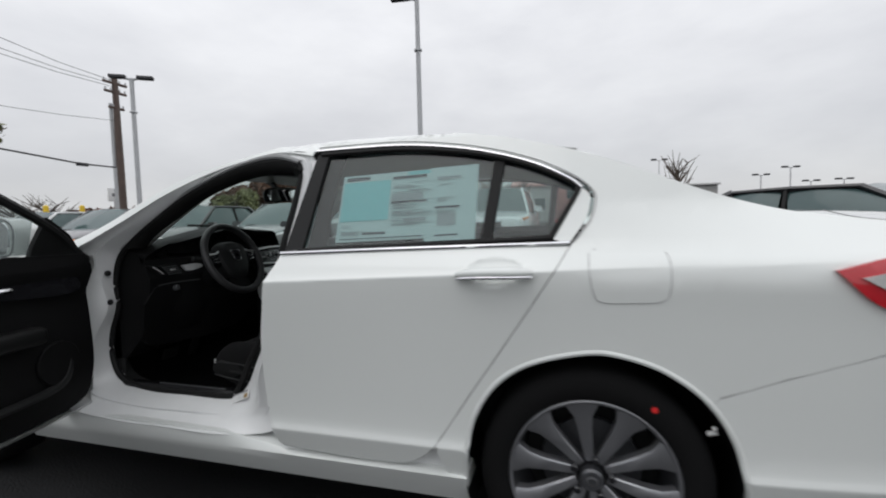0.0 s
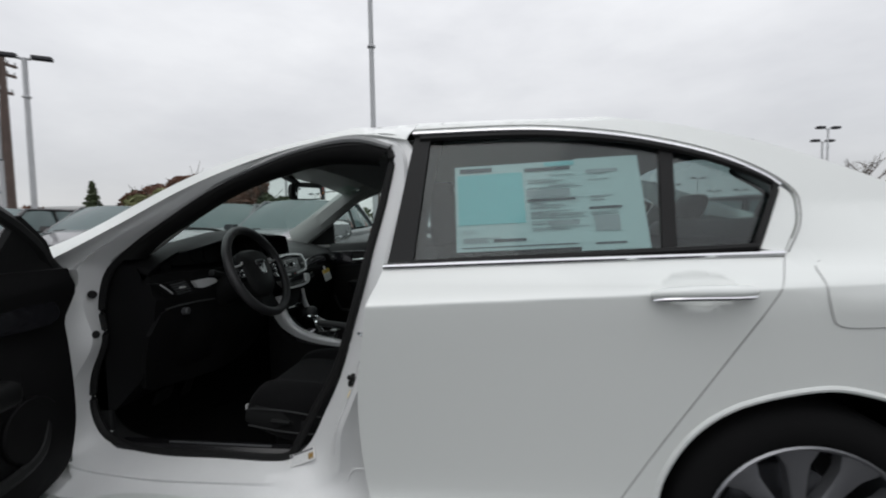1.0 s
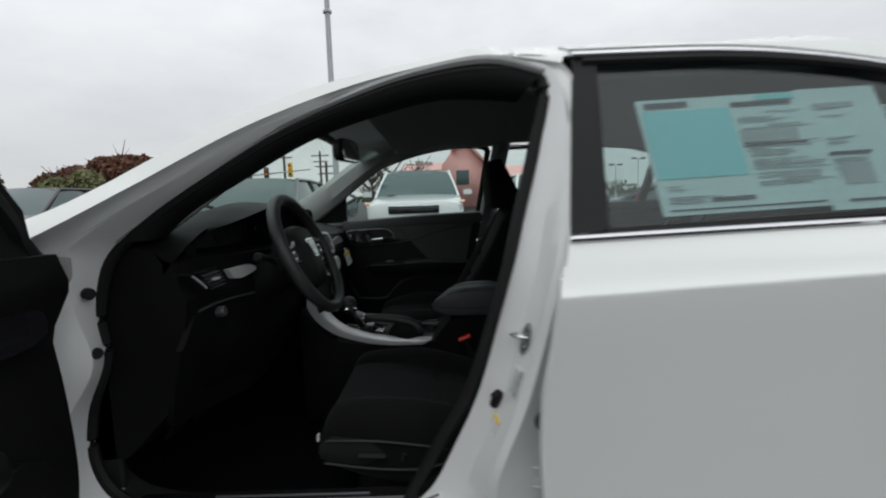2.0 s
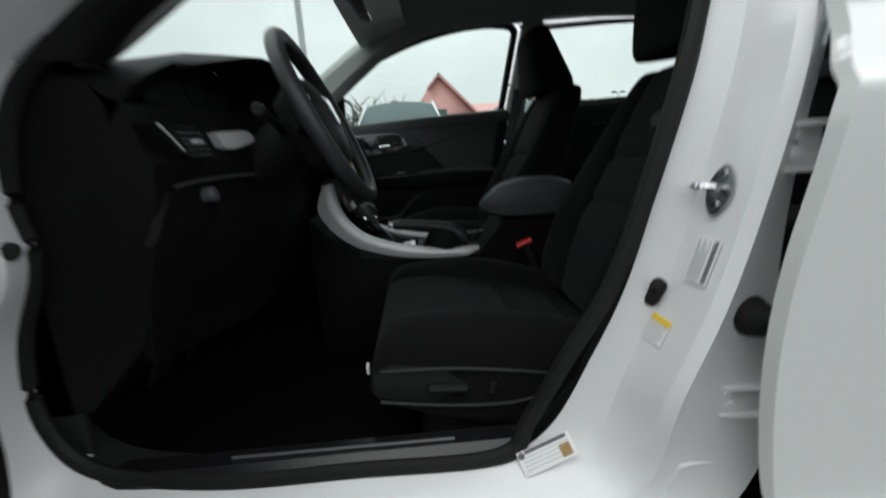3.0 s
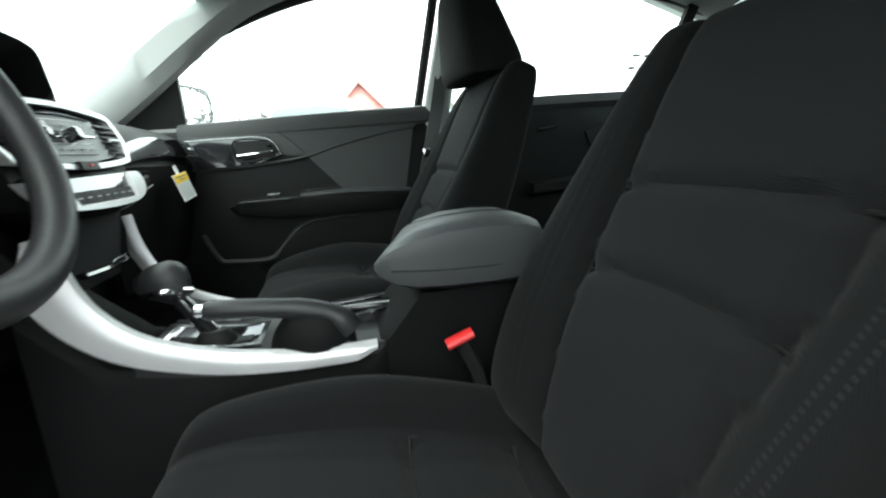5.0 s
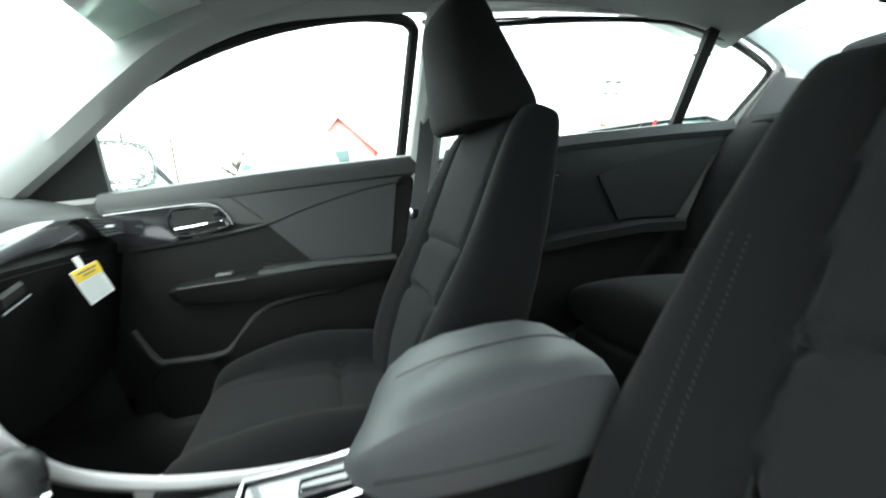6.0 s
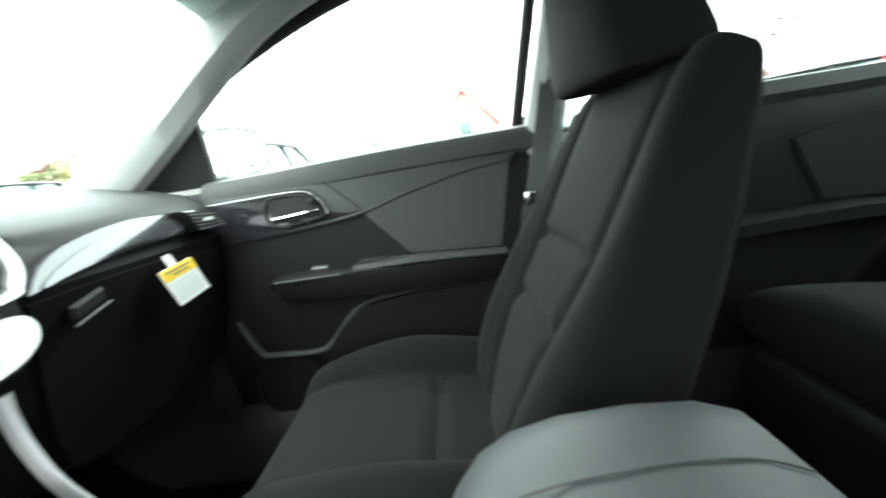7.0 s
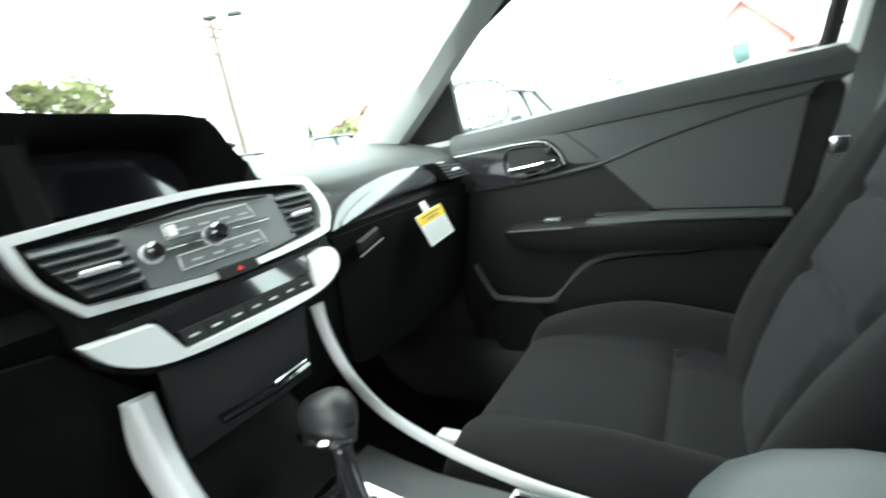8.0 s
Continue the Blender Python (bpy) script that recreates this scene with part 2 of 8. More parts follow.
def curve_pts(pts, k=6, closed=False):
    """Smooth points through pts (any dimension); a point given twice is a corner."""
    P = [np.array(p, float) for p in pts]
    n, out = len(P), []
    for i in range(n if closed else n - 1):
        a, b = P[i], P[(i + 1) % n]
        if np.allclose(a, b):
            continue
        p0 = P[i - 1] if (closed or i > 0) else a
        p3 = P[(i + 2) % n] if (closed or i + 2 < n) else b
        m0 = (b - p0) / 2 if not np.allclose(p0, a) else (b - a) * 0.5
        m1 = (p3 - a) / 2 if not np.allclose(p3, b) else (b - a) * 0.5
        for j in range(k):
            t = j / k
            out.append((2*t**3 - 3*t*t + 1) * a + (t**3 - 2*t*t + t) * m0 + (-2*t**3 + 3*t*t) * b + (t**3 - t*t) * m1)
    if not closed:
        out.append(P[-1])
    return out


def loft(rings, closed=True, caps=True):
    bm = bmesh.new()
    V = [[bm.verts.new(tuple(p)) for p in r] for r in rings]
    n = len(V[0])
    for a, b in zip(V[:-1], V[1:]):
        for i in range(n if closed else n - 1):
            j = (i + 1) % n
            bm.faces.new((a[i], a[j], b[j], b[i]))
    if caps and closed:
        bm.faces.new(V[0][::-1])
        bm.faces.new(V[-1])
    bmesh.ops.recalc_face_normals(bm, faces=bm.faces)
    return bm


def tube(pts, r, n=8, closed=False, flat=1.0, up=(0, 0, 1)):
    """A bar along pts; r: radius or one for each point; flat: its height over its width, across up."""
    P = [Vector(p) for p in pts]
    R = r if hasattr(r, "__len__") else [r] * len(P)
    rings = []
    for i, p in enumerate(P):
        a = P[i - 1] if (closed or i) else p
        b = P[(i + 1) % len(P)] if (closed or i + 1 < len(P)) else p
        d = (b - a).normalized()
        s = d.cross(Vector(up))
        s = s.normalized() if s.length > 1e-4 else Vector((1, 0, 0))
        u = s.cross(d)
        rings.append([p + R[i] * (math.cos(2*math.pi*k/n) * s + flat * math.sin(2*math.pi*k/n) * u) for k in range(n)])
    if closed:
        rings.append(rings[0])
    bm = loft(rings, caps=not closed)
    if closed:
        bmesh.ops.remove_doubles(bm, verts=bm.verts, dist=1e-6)
    return bm


def sheet(loops, f, thick=0.0, step=0.06, axis="y", cuts=()):
    """A panel with the outline loops[0] (points of the two other axes) and holes loops[1:], bent to f(a, b) along the axis."""
    bm = bmesh.new()
    for loop in loops:
        vs = [bm.verts.new((p[0], 0, p[1])) for p in loop]
        for i in range(len(vs)):
            bm.edges.new((vs[i], vs[(i + 1) % len(vs)]))
    bmesh.ops.triangle_fill(bm, use_beauty=True, use_dissolve=False, edges=bm.edges, normal=(0, -1, 0))
    if step:
        xs, zs = [v.co.x for v in bm.verts], [v.co.z for v in bm.verts]
        for vals, no in ((xs, (1, 0, 0)), (zs, (0, 0, 1))):
            k = math.ceil(min(vals) / step + 1e-6)
            while k * step < max(vals) - 1e-6:
                co = Vector(no) * (k * step)
                bmesh.ops.bisect_plane(bm, geom=list(bm.verts) + list(bm.edges) + list(bm.faces), plane_co=co, plane_no=no, dist=1e-5)
                k += 1
    for co, no in cuts:
        bmesh.ops.bisect_plane(bm, geom=list(bm.verts) + list(bm.edges) + list(bm.faces), plane_co=co, plane_no=no, dist=1e-5)
    lay = bm.verts.layers.float_vector.new("face_dir") if cuts else None
    for v in bm.verts:
        a, b = v.co.x, v.co.z
        if lay:
            h = 0.004
            v[lay] = Vector(((f(a + h, b) - f(a - h, b)) / (2 * h), -1.0, (f(a, b + h) - f(a, b - h)) / (2 * h))).normalized()
        v.co = {"y": (a, f(a, b), b), "x": (f(a, b), a, b), "z": (a, b, f(a, b))}[axis]
    if thick:
        r = bmesh.ops.extrude_face_region(bm, geom=list(bm.faces), use_keep_orig=True)
        back = {"y": (0, thick, 0), "x": (-thick, 0, 0), "z": (0, 0, -thick)}[axis]
        rear = [v for v in r["geom"] if isinstance(v, bmesh.types.BMVert)]
        bmesh.ops.translate(bm, vec=back, verts=rear)
        if lay:
            for v in rear:
                v[lay] = (0, 0, 0)
        bmesh.ops.recalc_face_normals(bm, faces=bm.faces)
    bm.normal_update()
    return bm


def rbox(x0, x1, y0, y1, z0, z1, r=0.01, seg=3):
    bm = bmesh.new()
    bmesh.ops.create_cube(bm, size=1, matrix=Matrix.Translation(((x0+x1)/2, (y0+y1)/2, (z0+z1)/2)) @ Matrix.Diagonal((x1-x0, y1-y0, z1-z0, 1)))
    if r:
        bmesh.ops.bevel(bm, geom=list(bm.edges), offset=min(r, 0.49*min(x1-x0, y1-y0, z1-z0)), segments=seg, profile=0.5, affect="EDGES")
    return bm


def disc(c, axis, r, h, n=24, bevel=0.0):
    """A round block of radius r: its foot at c, its height h along axis."""
    d = Vector(axis).normalized()
    prof = [(0.0, r), (h - bevel, r), (h, r - bevel)] if bevel else [(0.0, r), (h, r)]
    q = d.to_track_quat("Z", "Y").to_matrix()
    rings = [[Vector(c) + q @ Vector((rr*math.cos(2*math.pi*k/n), rr*math.sin(2*math.pi*k/n), hh)) for k in range(n)] for hh, rr in prof]
    return loft(rings)


def join(*bms):
    out = bmesh.new()
    for b in bms:
        me = bpy.data.meshes.new("tmp")
        b.to_mesh(me)
        b.free()
        out.from_mesh(me)
        bpy.data.meshes.remove(me)
    return out


def moved(bm, m):
    bm.transform(m)
    lay = bm.verts.layers.float_vector.get("face_dir")
    if lay:
        for v in bm.verts:
            v[lay] = m.to_3x3() @ v[lay]
    return bm


def pad(w, h, front, back, shape=None, relief=None, nu=30, nv=34, p=5.0, insert=None):
    """A stuffed cushion in its own frame: x across (-w..w), y up (0..h), z out of its face. front(u, v), back: its depth; shape(v): width factor."""
    bm = bmesh.new()
    e = lambda s: max(0.0, 1 - abs(s) ** p) ** (1 / p)
    us = [math.sin(math.pi/2 * (-1 + 2*i/nu)) for i in range(nu + 1)]
    vs = [math.sin(math.pi/2 * (-1 + 2*j/nv)) for j in range(nv + 1)]
    rows = {}
    for side in (0, 1):
        for j, v in enumerate(vs):
            for i, u in enumerate(us):
                rim = i in (0, nu) or j in (0, nv)
                if side and rim:
                    rows[side, i, j] = rows[0, i, j]
                    continue
                k = e(u) * e(v)
                wd = w * (shape((v + 1) / 2) if shape else 1)
                z = (front(u, (v + 1) / 2) + (relief(u, (v + 1) / 2) if relief else 0)) * k if not side else -back * k
                rows[side, i, j] = bm.verts.new((u * wd * (0.97 + 0.03 * e(v)), (v + 1) / 2 * h, z))
    for side in (0, 1):
        for j in range(nv):
            for i in range(nu):
                q = [rows[side, i, j], rows[side, i+1, j], rows[side, i+1, j+1], rows[side, i, j+1]]
                fc = bm.faces.new(q if not side else q[::-1])
                if insert and not side:
                    fc.material_index = int(insert((us[i] + us[i+1]) / 2, (vs[j] + vs[j+1]) / 4 + 0.5))
    return bm
# ---- the white sedan: outside ----
GAP = mat("panel_gap", (0.22, 0.22, 0.22), 0.8, vary=0.1, bump=0.0)
YC = 0.03                       # its middle plane
W_Z = curve_pts([(0.15, .84), (0.22, .872), (0.30, .895), (0.40, .925), (0.40, .925), (0.425, .917), (0.47, .914), (0.6, .917), (0.75, .925), (0.86, .933), (0.915, .936), (0.915, .936),
                 (0.93, .921), (0.97, .895), (1.01, .869), (1.05, .848), (1.05, .848), (1.385, .691), (1.42, .63), (1.47, .50)], 6)
WZ_A, WZ_B = [p[0] for p in W_Z], [p[1] for p in W_Z]
CREASE = 0.046                  # rise of the shoulder crease along the side


def half(x, z):
    """Distance of the left skin from the plane y = 0, at length x and height z."""
    near = min(1.0, max(0.0, (z - 0.62) / 0.2)) * min(1.0, max(0.0, (1.03 - z) / 0.06))
    w = float(np.interp(z - CREASE * (min(2.4, max(-0.8, x)) - 0.34) * near, WZ_A, WZ_B))
    fade = smooth(x, 1.10, 1.65) * near
    if fade > 0.0:              # the shoulder crease dies out over the rear wing
        zz = z - CREASE * (min(2.4, x) - 0.34) * near
        w += fade * (sum(float(np.interp(zz + d, WZ_A, WZ_B)) for d in (-0.06, -0.04, -0.02, 0.0, 0.02, 0.04, 0.06)) / 7 - w)
    lean = min(1.0, max(0.0, (z - 1.03) / 0.12))
    w -= 0.10 * max(0, (x - 1.55) / 0.85) ** 2 + 0.16 * max(0, (-x - 1.1) / 1.2) ** 2
    w -= lean * (0.11 * min(1, max(0, (x - 1.25) / 0.7)) ** 1.4 + 0.06 * min(1, max(0, -x - 0.1)))
    return w


def skin(off=0.0):
    return lambda x, z: -half(x, z) + off


BODY_CUTS = [((0.34, 0, 0.915 + d), (-CREASE, 0, 1)) for d in (-0.012, -0.003, 0.003, 0.014)] + [((0, 0, z), (0, 0, 1)) for z in (0.392, 0.399, 0.403, 0.415, 0.43)]


def other(bm):
    """The same panel on the far side of the car."""
    bmesh.ops.scale(bm, vec=(1, -1, 1), verts=bm.verts)
    bmesh.ops.translate(bm, vec=(0, 2 * YC, 0), verts=bm.verts)
    for v in bm.verts:          # the far rear window lies further back and further in
        x, z = v.co.x, v.co.z
        w = smooth(x, 0.42, 1.1) * smooth(z, 0.94, 1.03) * (1 - smooth(z, 1.33, 1.43)) * (1 - smooth(x, 1.75, 2.3))
        v.co.x += w * (0.14 + 0.16 * max(0.0, x - 1.1))
        v.co.y -= 0.14 * w
    bmesh.ops.reverse_faces(bm, faces=bm.faces)
    lay = bm.verts.layers.float_vector.get("face_dir")
    if lay:
        for v in bm.verts:
            v[lay] = (v[lay].x, -v[lay].y, v[lay].z)
    return bm


car = empty("sedan", Matrix(), "white four-door sedan with its driver's door open, on wet asphalt", "car")

DOOR_FRONT = [(0.418, 1.383), (0.366, 1.012), (0.352, 0.968), (0.332, 0.919), (0.318, 0.826), (0.302, 0.715), (0.300, 0.60), (0.312, 0.474), (0.330, 0.391), (0.345, 0.345)]
DOOR_REAR = [(0.36, 0.334), (0.574, 0.32), (0.76, 0.321), (0.84, 0.334), (0.900, 0.378), (0.944, 0.434), (1.037, 0.576), (1.16, 0.759), (1.259, 0.91), (1.337, 1.030)]
WIN_TOP = [(0.418, 1.387), (0.733, 1.387), (0.946, 1.364), (1.105, 1.330), (1.235, 1.287), (1.345, 1.232), (1.396, 1.186), (1.400, 1.150), (1.386, 1.099), (1.343, 1.036)]
GLASS_TOP = [(0.464, 1.360), (0.738, 1.360), (0.949, 1.341), (1.106, 1.309), (1.235, 1.266), (1.340, 1.212), (1.356, 1.196)]
GLASS_END = [(1.345, 1.165), (1.280, 1.056)]
d_front, d_rear = curve_pts(DOOR_FRONT[1:]), curve_pts(DOOR_REAR)
w_top, g_top = curve_pts(WIN_TOP), curve_pts(GLASS_TOP)


def mirrored_pair(name, make, material, parent, label=""):
    a = part(name, make(), material, parent, label)
    b = part(name, other(make()), material, parent, label)
    return a, b


def rear_door_skin():
    loop = [p for p in d_front] + [p for p in d_rear[:-1]] + [(1.334, 1.024), (1.1, 1.022), (0.8, 1.016), (0.55, 1.010), (0.366, 1.003)][:-1]
    cup = lambda x, z: -half(x, z) + 0.017 * max(0.0, 1 - ((x - 1.122) / 0.086) ** 2 - ((z - 0.957) / 0.037) ** 2) ** 0.8
    fine = [((1.036 + 0.0172 * k, 0, 0), (1, 0, 0)) for k in range(11)] + [((0, 0, 0.920 + 0.0106 * k), (0, 0, 1)) for k in range(8)]
    return sheet([loop], cup, 0.022, 0.05, cuts=BODY_CUTS + fine)


rear_doors = mirrored_pair("rear_door", rear_door_skin, WHITE, car, "closed white rear passenger door")


def quarter():
    rail = curve_pts([(2.36, 1.072), (2.12, 1.086), (2.0, 1.103), (1.9, 1.122), (1.72, 1.180), (1.52, 1.263), (1.32, 1.333), (1.10, 1.391), (0.86, 1.426), (0.6, 1.438), (0.418, 1.437)])
    arch = curve_pts([(1.782, 0.395), (1.755, 0.500), (1.688, 0.612), (1.588, 0.688), (1.478, 0.726), (1.375, 0.732), (1.218, 0.690), (1.116, 0.619), (1.048, 0.511), (1.024, 0.399), (1.012, 0.262)])
    bump = [(2.40, 0.828), (2.36, 0.828), (2.076, 0.7505), (1.871, 0.6835), (1.714, 0.6225), (1.80, 0.50), (1.80, 0.395)]
    back = curve_pts([(0.962, 0.300), (0.962, 0.300), (0.928, 0.40), (0.947, 0.432), (1.040, 0.5745), (1.163, 0.7575), (1.262, 0.9085), (1.340, 1.030)])
    win = [(p[0] + 0.004, p[1] + 0.003) for p in w_top[::-1]]
    loop = rail[::-1] + [(2.40, 1.0)] + bump[:5] + [(1.698, 0.606)] + [q for q in arch if q[0] < 1.690] + [(0.99, 0.268)] + back + win[1:]
    return sheet([loop], skin(), 0.02, 0.05, cuts=BODY_CUTS)


quarters = mirrored_pair("quarter_panel", quarter, WHITE, car, "white rear wing with fuel filler flap")


def arch_lip():
    a = curve_pts([(1.788, 0.36), (1.757, 0.494), (1.688, 0.607), (1.588, 0.683), (1.478, 0.721), (1.375, 0.727), (1.218, 0.685), (1.116, 0.614), (1.048, 0.506), (1.024, 0.396), (1.012, 0.262)], 5)
    return tube([(p[0], -half(p[0], p[1]) + 0.004, p[1]) for p in a], 0.009, 8)


mirrored_pair("arch_lip", arch_lip, WHITE, car)


def wheel_well():
    rings = []
    for y, r in ((-0.895, 0.388), (-0.55, 0.388)):
        rings.append([(1.40 + r * math.cos(a), y, 0.335 + r * math.sin(a)) for a in [math.pi * (1.12 - 1.24 * i / 24) for i in range(25)]])
    rings.append([(1.40, -0.55, 0.335)] * 25)
    return loft(rings, closed=False)


# Well in the darkened black: the shadow round the tyre is painted in.
well = mirrored_pair("wheel_well", wheel_well, BLACK_DK, car)
for o in well:
    f = part("wheel_well_front", bmesh.new(), BLACK_PL, car)
    f.data = o.data.copy()
    f.name = "wheel_well"
    f.matrix_basis = Matrix.Translation((-2.775, 0, 0))


def rear_bumper():
    secs = []
    for y, x in ((-0.86, 2.02), (-0.80, 2.22), (-0.66, 2.38), (-0.40, 2.455), (0.0, 2.475), (0.40, 2.455), (0.66, 2.38), (0.80, 2.22), (0.86, 2.02)):
        z1 = 0.84 if abs(y) < 0.8 else 0.80
        secs.append([(x - 0.02, y + YC, z1), (x + 0.01, y * 1.01 + YC, 0.76), (x + 0.015, y * 1.012 + YC, 0.62), (x - 0.01, y * 1.01 + YC, 0.52), (x - 0.02, y + YC, 0.36), (x - 0.07, y + YC, 0.24), (x - 0.16, y * 0.95 + YC, 0.22), (x - 0.16, y * 0.95 + YC, z1)])
    return loft([curve_pts(s, 3, True) for s in secs])


bumper = part("rear_bumper", rear_bumper(), WHITE, car, "white rear bumper")


def bumper_corner():
    loop = [(1.714, 0.6205), (1.871, 0.6815), (2.076, 0.7485), (2.32, 0.822), (2.36, 0.6), (2.30, 0.30), (2.0, 0.25), (1.784, 0.25), (1.783, 0.395), (1.757, 0.50), (1.728, 0.562), (1.698, 0.604)]
    return sheet([loop], skin(), 0.02, 0.06, cuts=BODY_CUTS)


for o in mirrored_pair("bumper_corner", bumper_corner, WHITE, bumper):
    pass


def tail_lamp():
    loop = curve_pts([(1.958, 0.962), (1.958, 0.962), (2.08, 0.992), (2.25, 1.005), (2.36, 1.0), (2.36, 1.0), (2.355, 0.85), (2.355, 0.85), (2.2, 0.845), (2.06, 0.872)], 5, True)
    return sheet([loop], skin(-0.012), 0.04, 0.06)


def tail_clear():
    loop = curve_pts([(2.01, 0.945), (2.01, 0.945), (2.12, 0.965), (2.28, 0.965), (2.28, 0.965), (2.28, 0.90), (2.28, 0.90), (2.12, 0.895)], 5, True)
    return sheet([loop], skin(-0.016), 0.02, 0.06)


lamps = mirrored_pair("tail_light", tail_lamp, RED_LENS, car, "red tail light with a clear band")
part("lamp_insert", tail_clear(), CLEAR_LENS, lamps[0])
part("lamp_insert", other(tail_clear()), CLEAR_LENS, lamps[1])


def fuel_flap():
    c = [(1.40, 1.015), (1.50, 1.020), (1.575, 1.012), (1.590, 0.985), (1.590, 0.92), (1.572, 0.880), (1.50, 0.873), (1.42, 0.873), (1.395, 0.90), (1.385, 0.98)]
    return sheet([curve_pts(c, 5, True)], skin(-0.0015), 0.003, 0.05, cuts=BODY_CUTS)


def fuel_gap():
    c = curve_pts([(1.40, 1.015), (1.50, 1.020), (1.575, 1.012), (1.590, 0.985), (1.590, 0.92), (1.572, 0.880), (1.50, 0.873), (1.42, 0.873), (1.395, 0.90), (1.385, 0.98)], 6, True)
    return tube([(p[0], -half(p[0], p[1]) - 0.0008, p[1]) for p in c], 0.0012, 5, True)


part("fuel_flap", fuel_flap(), WHITE, quarters[0])
part("flap_gap", fuel_gap(), GAP, quarters[0])


def shut_line(pts, off=0.0004, r=0.0014):
    return tube([(p[0], -half(p[0], p[1]) + off, p[1]) for p in pts], r, 5)


part("shut_line", shut_line([(p[0] + 0.0015, p[1]) for p in d_rear], 0.0012), GAP, rear_doors[0])
part("bumper_joint", shut_line([(1.713, 0.6235), (1.871, 0.6835), (2.076, 0.7505), (2.33, 0.825)]), GAP, bumper)
part("boot_joint", shut_line(curve_pts([(2.02, 1.112), (2.10, 1.088), (2.25, 1.072), (2.37, 1.065)])), GAP, quarters[0])


# windows of the rear door
def side_glass(loop):
    return sheet([loop], skin(0.012), 0.004, 0.08)


pane_f = [(0.440, 1.018)] + [(p[0], p[1]) for p in g_top if p[0] < 1.100] + [(1.098, 1.309), (1.066, 1.040)]
pane_r = [(1.096, 1.041), (1.127, 1.301)] + [(p[0], p[1]) for p in g_top if p[0] > 1.135] + curve_pts(GLASS_END)
for side, o in enumerate(rear_doors):
    g = (lambda b: other(b)) if side else (lambda b: b)
    gm = GLASS_TINT if not side else GLASS_CLEAR
    for pane in (pane_f, pane_r):
        w = part("window_pane", g(side_glass(pane)), gm, o, "tinted window glass")
        w.visible_shadow = False
    part("window_divider", g(sheet([[(1.064, 1.03), (1.098, 1.318), (1.132, 1.309), (1.100, 1.032)]], skin(0.006), 0.02, 0.08)), SEAL, o, "black window divider")
    part("pillar_cover", g(sheet([[(0.372, 1.015), (0.424, 1.376), (0.470, 1.374), (0.440, 1.02)]], skin(0.001), 0.018, 0.05)), GLOSS if side else BLACK_PL, o, "black pillar cover")
    strip = [(p[0], -half(p[0], p[1]) - 0.004, p[1]) for p in curve_pts([(0.418, 1.381), (0.733, 1.381), (0.946, 1.359), (1.105, 1.325), (1.235, 1.282), (1.335, 1.230), (1.372, 1.200)], 8)]
    part("chrome_strip", g(tube(strip, 0.0085, 8, flat=0.8)), CHROME, o, "chrome window surround")
    fs = [(p[0], -half(p[0], p[1]) + 0.0, p[1]) for p in curve_pts([(0.440, 1.366), (0.738, 1.366), (0.949, 1.346), (1.106, 1.314), (1.235, 1.271), (1.345, 1.216), (1.360, 1.196), (1.345, 1.160), (1.280, 1.050), (1.28, 1.050), (0.9, 1.034), (0.43, 1.016)], 8)]
    part("window_seal", g(tube(fs, 0.009, 6)), SEAL, o)
    rl = [(p[0], -half(p[0], p[1]) - 0.002, p[1]) for p in curve_pts([(0.418, 1.396), (0.733, 1.397), (0.946, 1.374), (1.105, 1.340), (1.235, 1.297), (1.345, 1.242), (1.404, 1.190), (1.410, 1.150), (1.392, 1.097), (1.347, 1.036)], 8)]
    part("door_gap", g(tube(rl, 0.0014, 5)), GAP, o)
    bs = [(p[0], -half(p[0], p[1]) - 0.004, p[1]) for p in curve_pts([(0.364, 1.008), (0.7, 1.018), (1.0, 1.026), (1.335, 1.034)])]
    part("belt_strip", g(tube(bs, 0.0075, 8)), CHROME, o, "chrome belt strip")
    qa = sheet([curve_pts([(1.366, 1.205), (1.366, 1.205), (1.392, 1.180), (1.395, 1.150), (1.380, 1.10), (1.335, 1.036), (1.335, 1.036), (1.288, 1.044), (1.288, 1.044), (1.35, 1.155), (1.368, 1.19)], 4, True)], skin(-0.003), 0.012, 0.05)
    part("window_corner", g(qa), WHITE, o)
    # door handle in its shallow cup
    hx = curve_pts([(1.010, 0.934, 0.938), (1.03, 0.947, 0.944), (1.075, 0.962, 0.949), (1.125, 0.965, 0.951), (1.175, 0.962, 0.951), (1.215, 0.948, 0.950), (1.232, 0.934, 0.948)])
    n_h = len(hx)
    swell = lambda i: math.sin(math.pi * i / (n_h - 1)) ** 0.5
    h = part("door_handle", g(tube([(p[0], -p[1] - 0.004, p[2] + 0.006) for p in hx], [0.005 + 0.0135 * swell(i) for i in range(n_h)], 12, flat=0.85)), WHITE, o, "white door handle with a chrome lower edge")
    part("chrome_edge", g(tube([(p[0], -p[1] - 0.009, p[2] - 0.006) for p in hx[1:-1]], [0.0035 + 0.0075 * swell(i + 1) for i in range(n_h - 2)], 10, flat=0.7)), CHROME, h, "chrome handle edge")


def sill():
    rings = []
    for x in (-0.98, -0.75, -0.5, -0.2, 0.1, 0.36, 0.6, 0.8, 0.96, 1.02):
        top = 0.352 if x < 0.3 else 0.312
        rings.append([(x, -0.80, top), (x, -half(x, top) + 0.012, top), (x, -half(x, 0.33) - 0.002, 0.30), (x, -half(x, 0.27), 0.262), (x, -0.845, 0.19), (x, -0.72, 0.19)])
    return loft(rings)


mirrored_pair("side_sill", sill, WHITE, car, "white side sill")
part("inner_sill", rbox(0.62, 1.0, -0.868, -0.812, 0.26, 0.46, 0.006), WHITE_IN, car, "white inner sill behind the rear door")


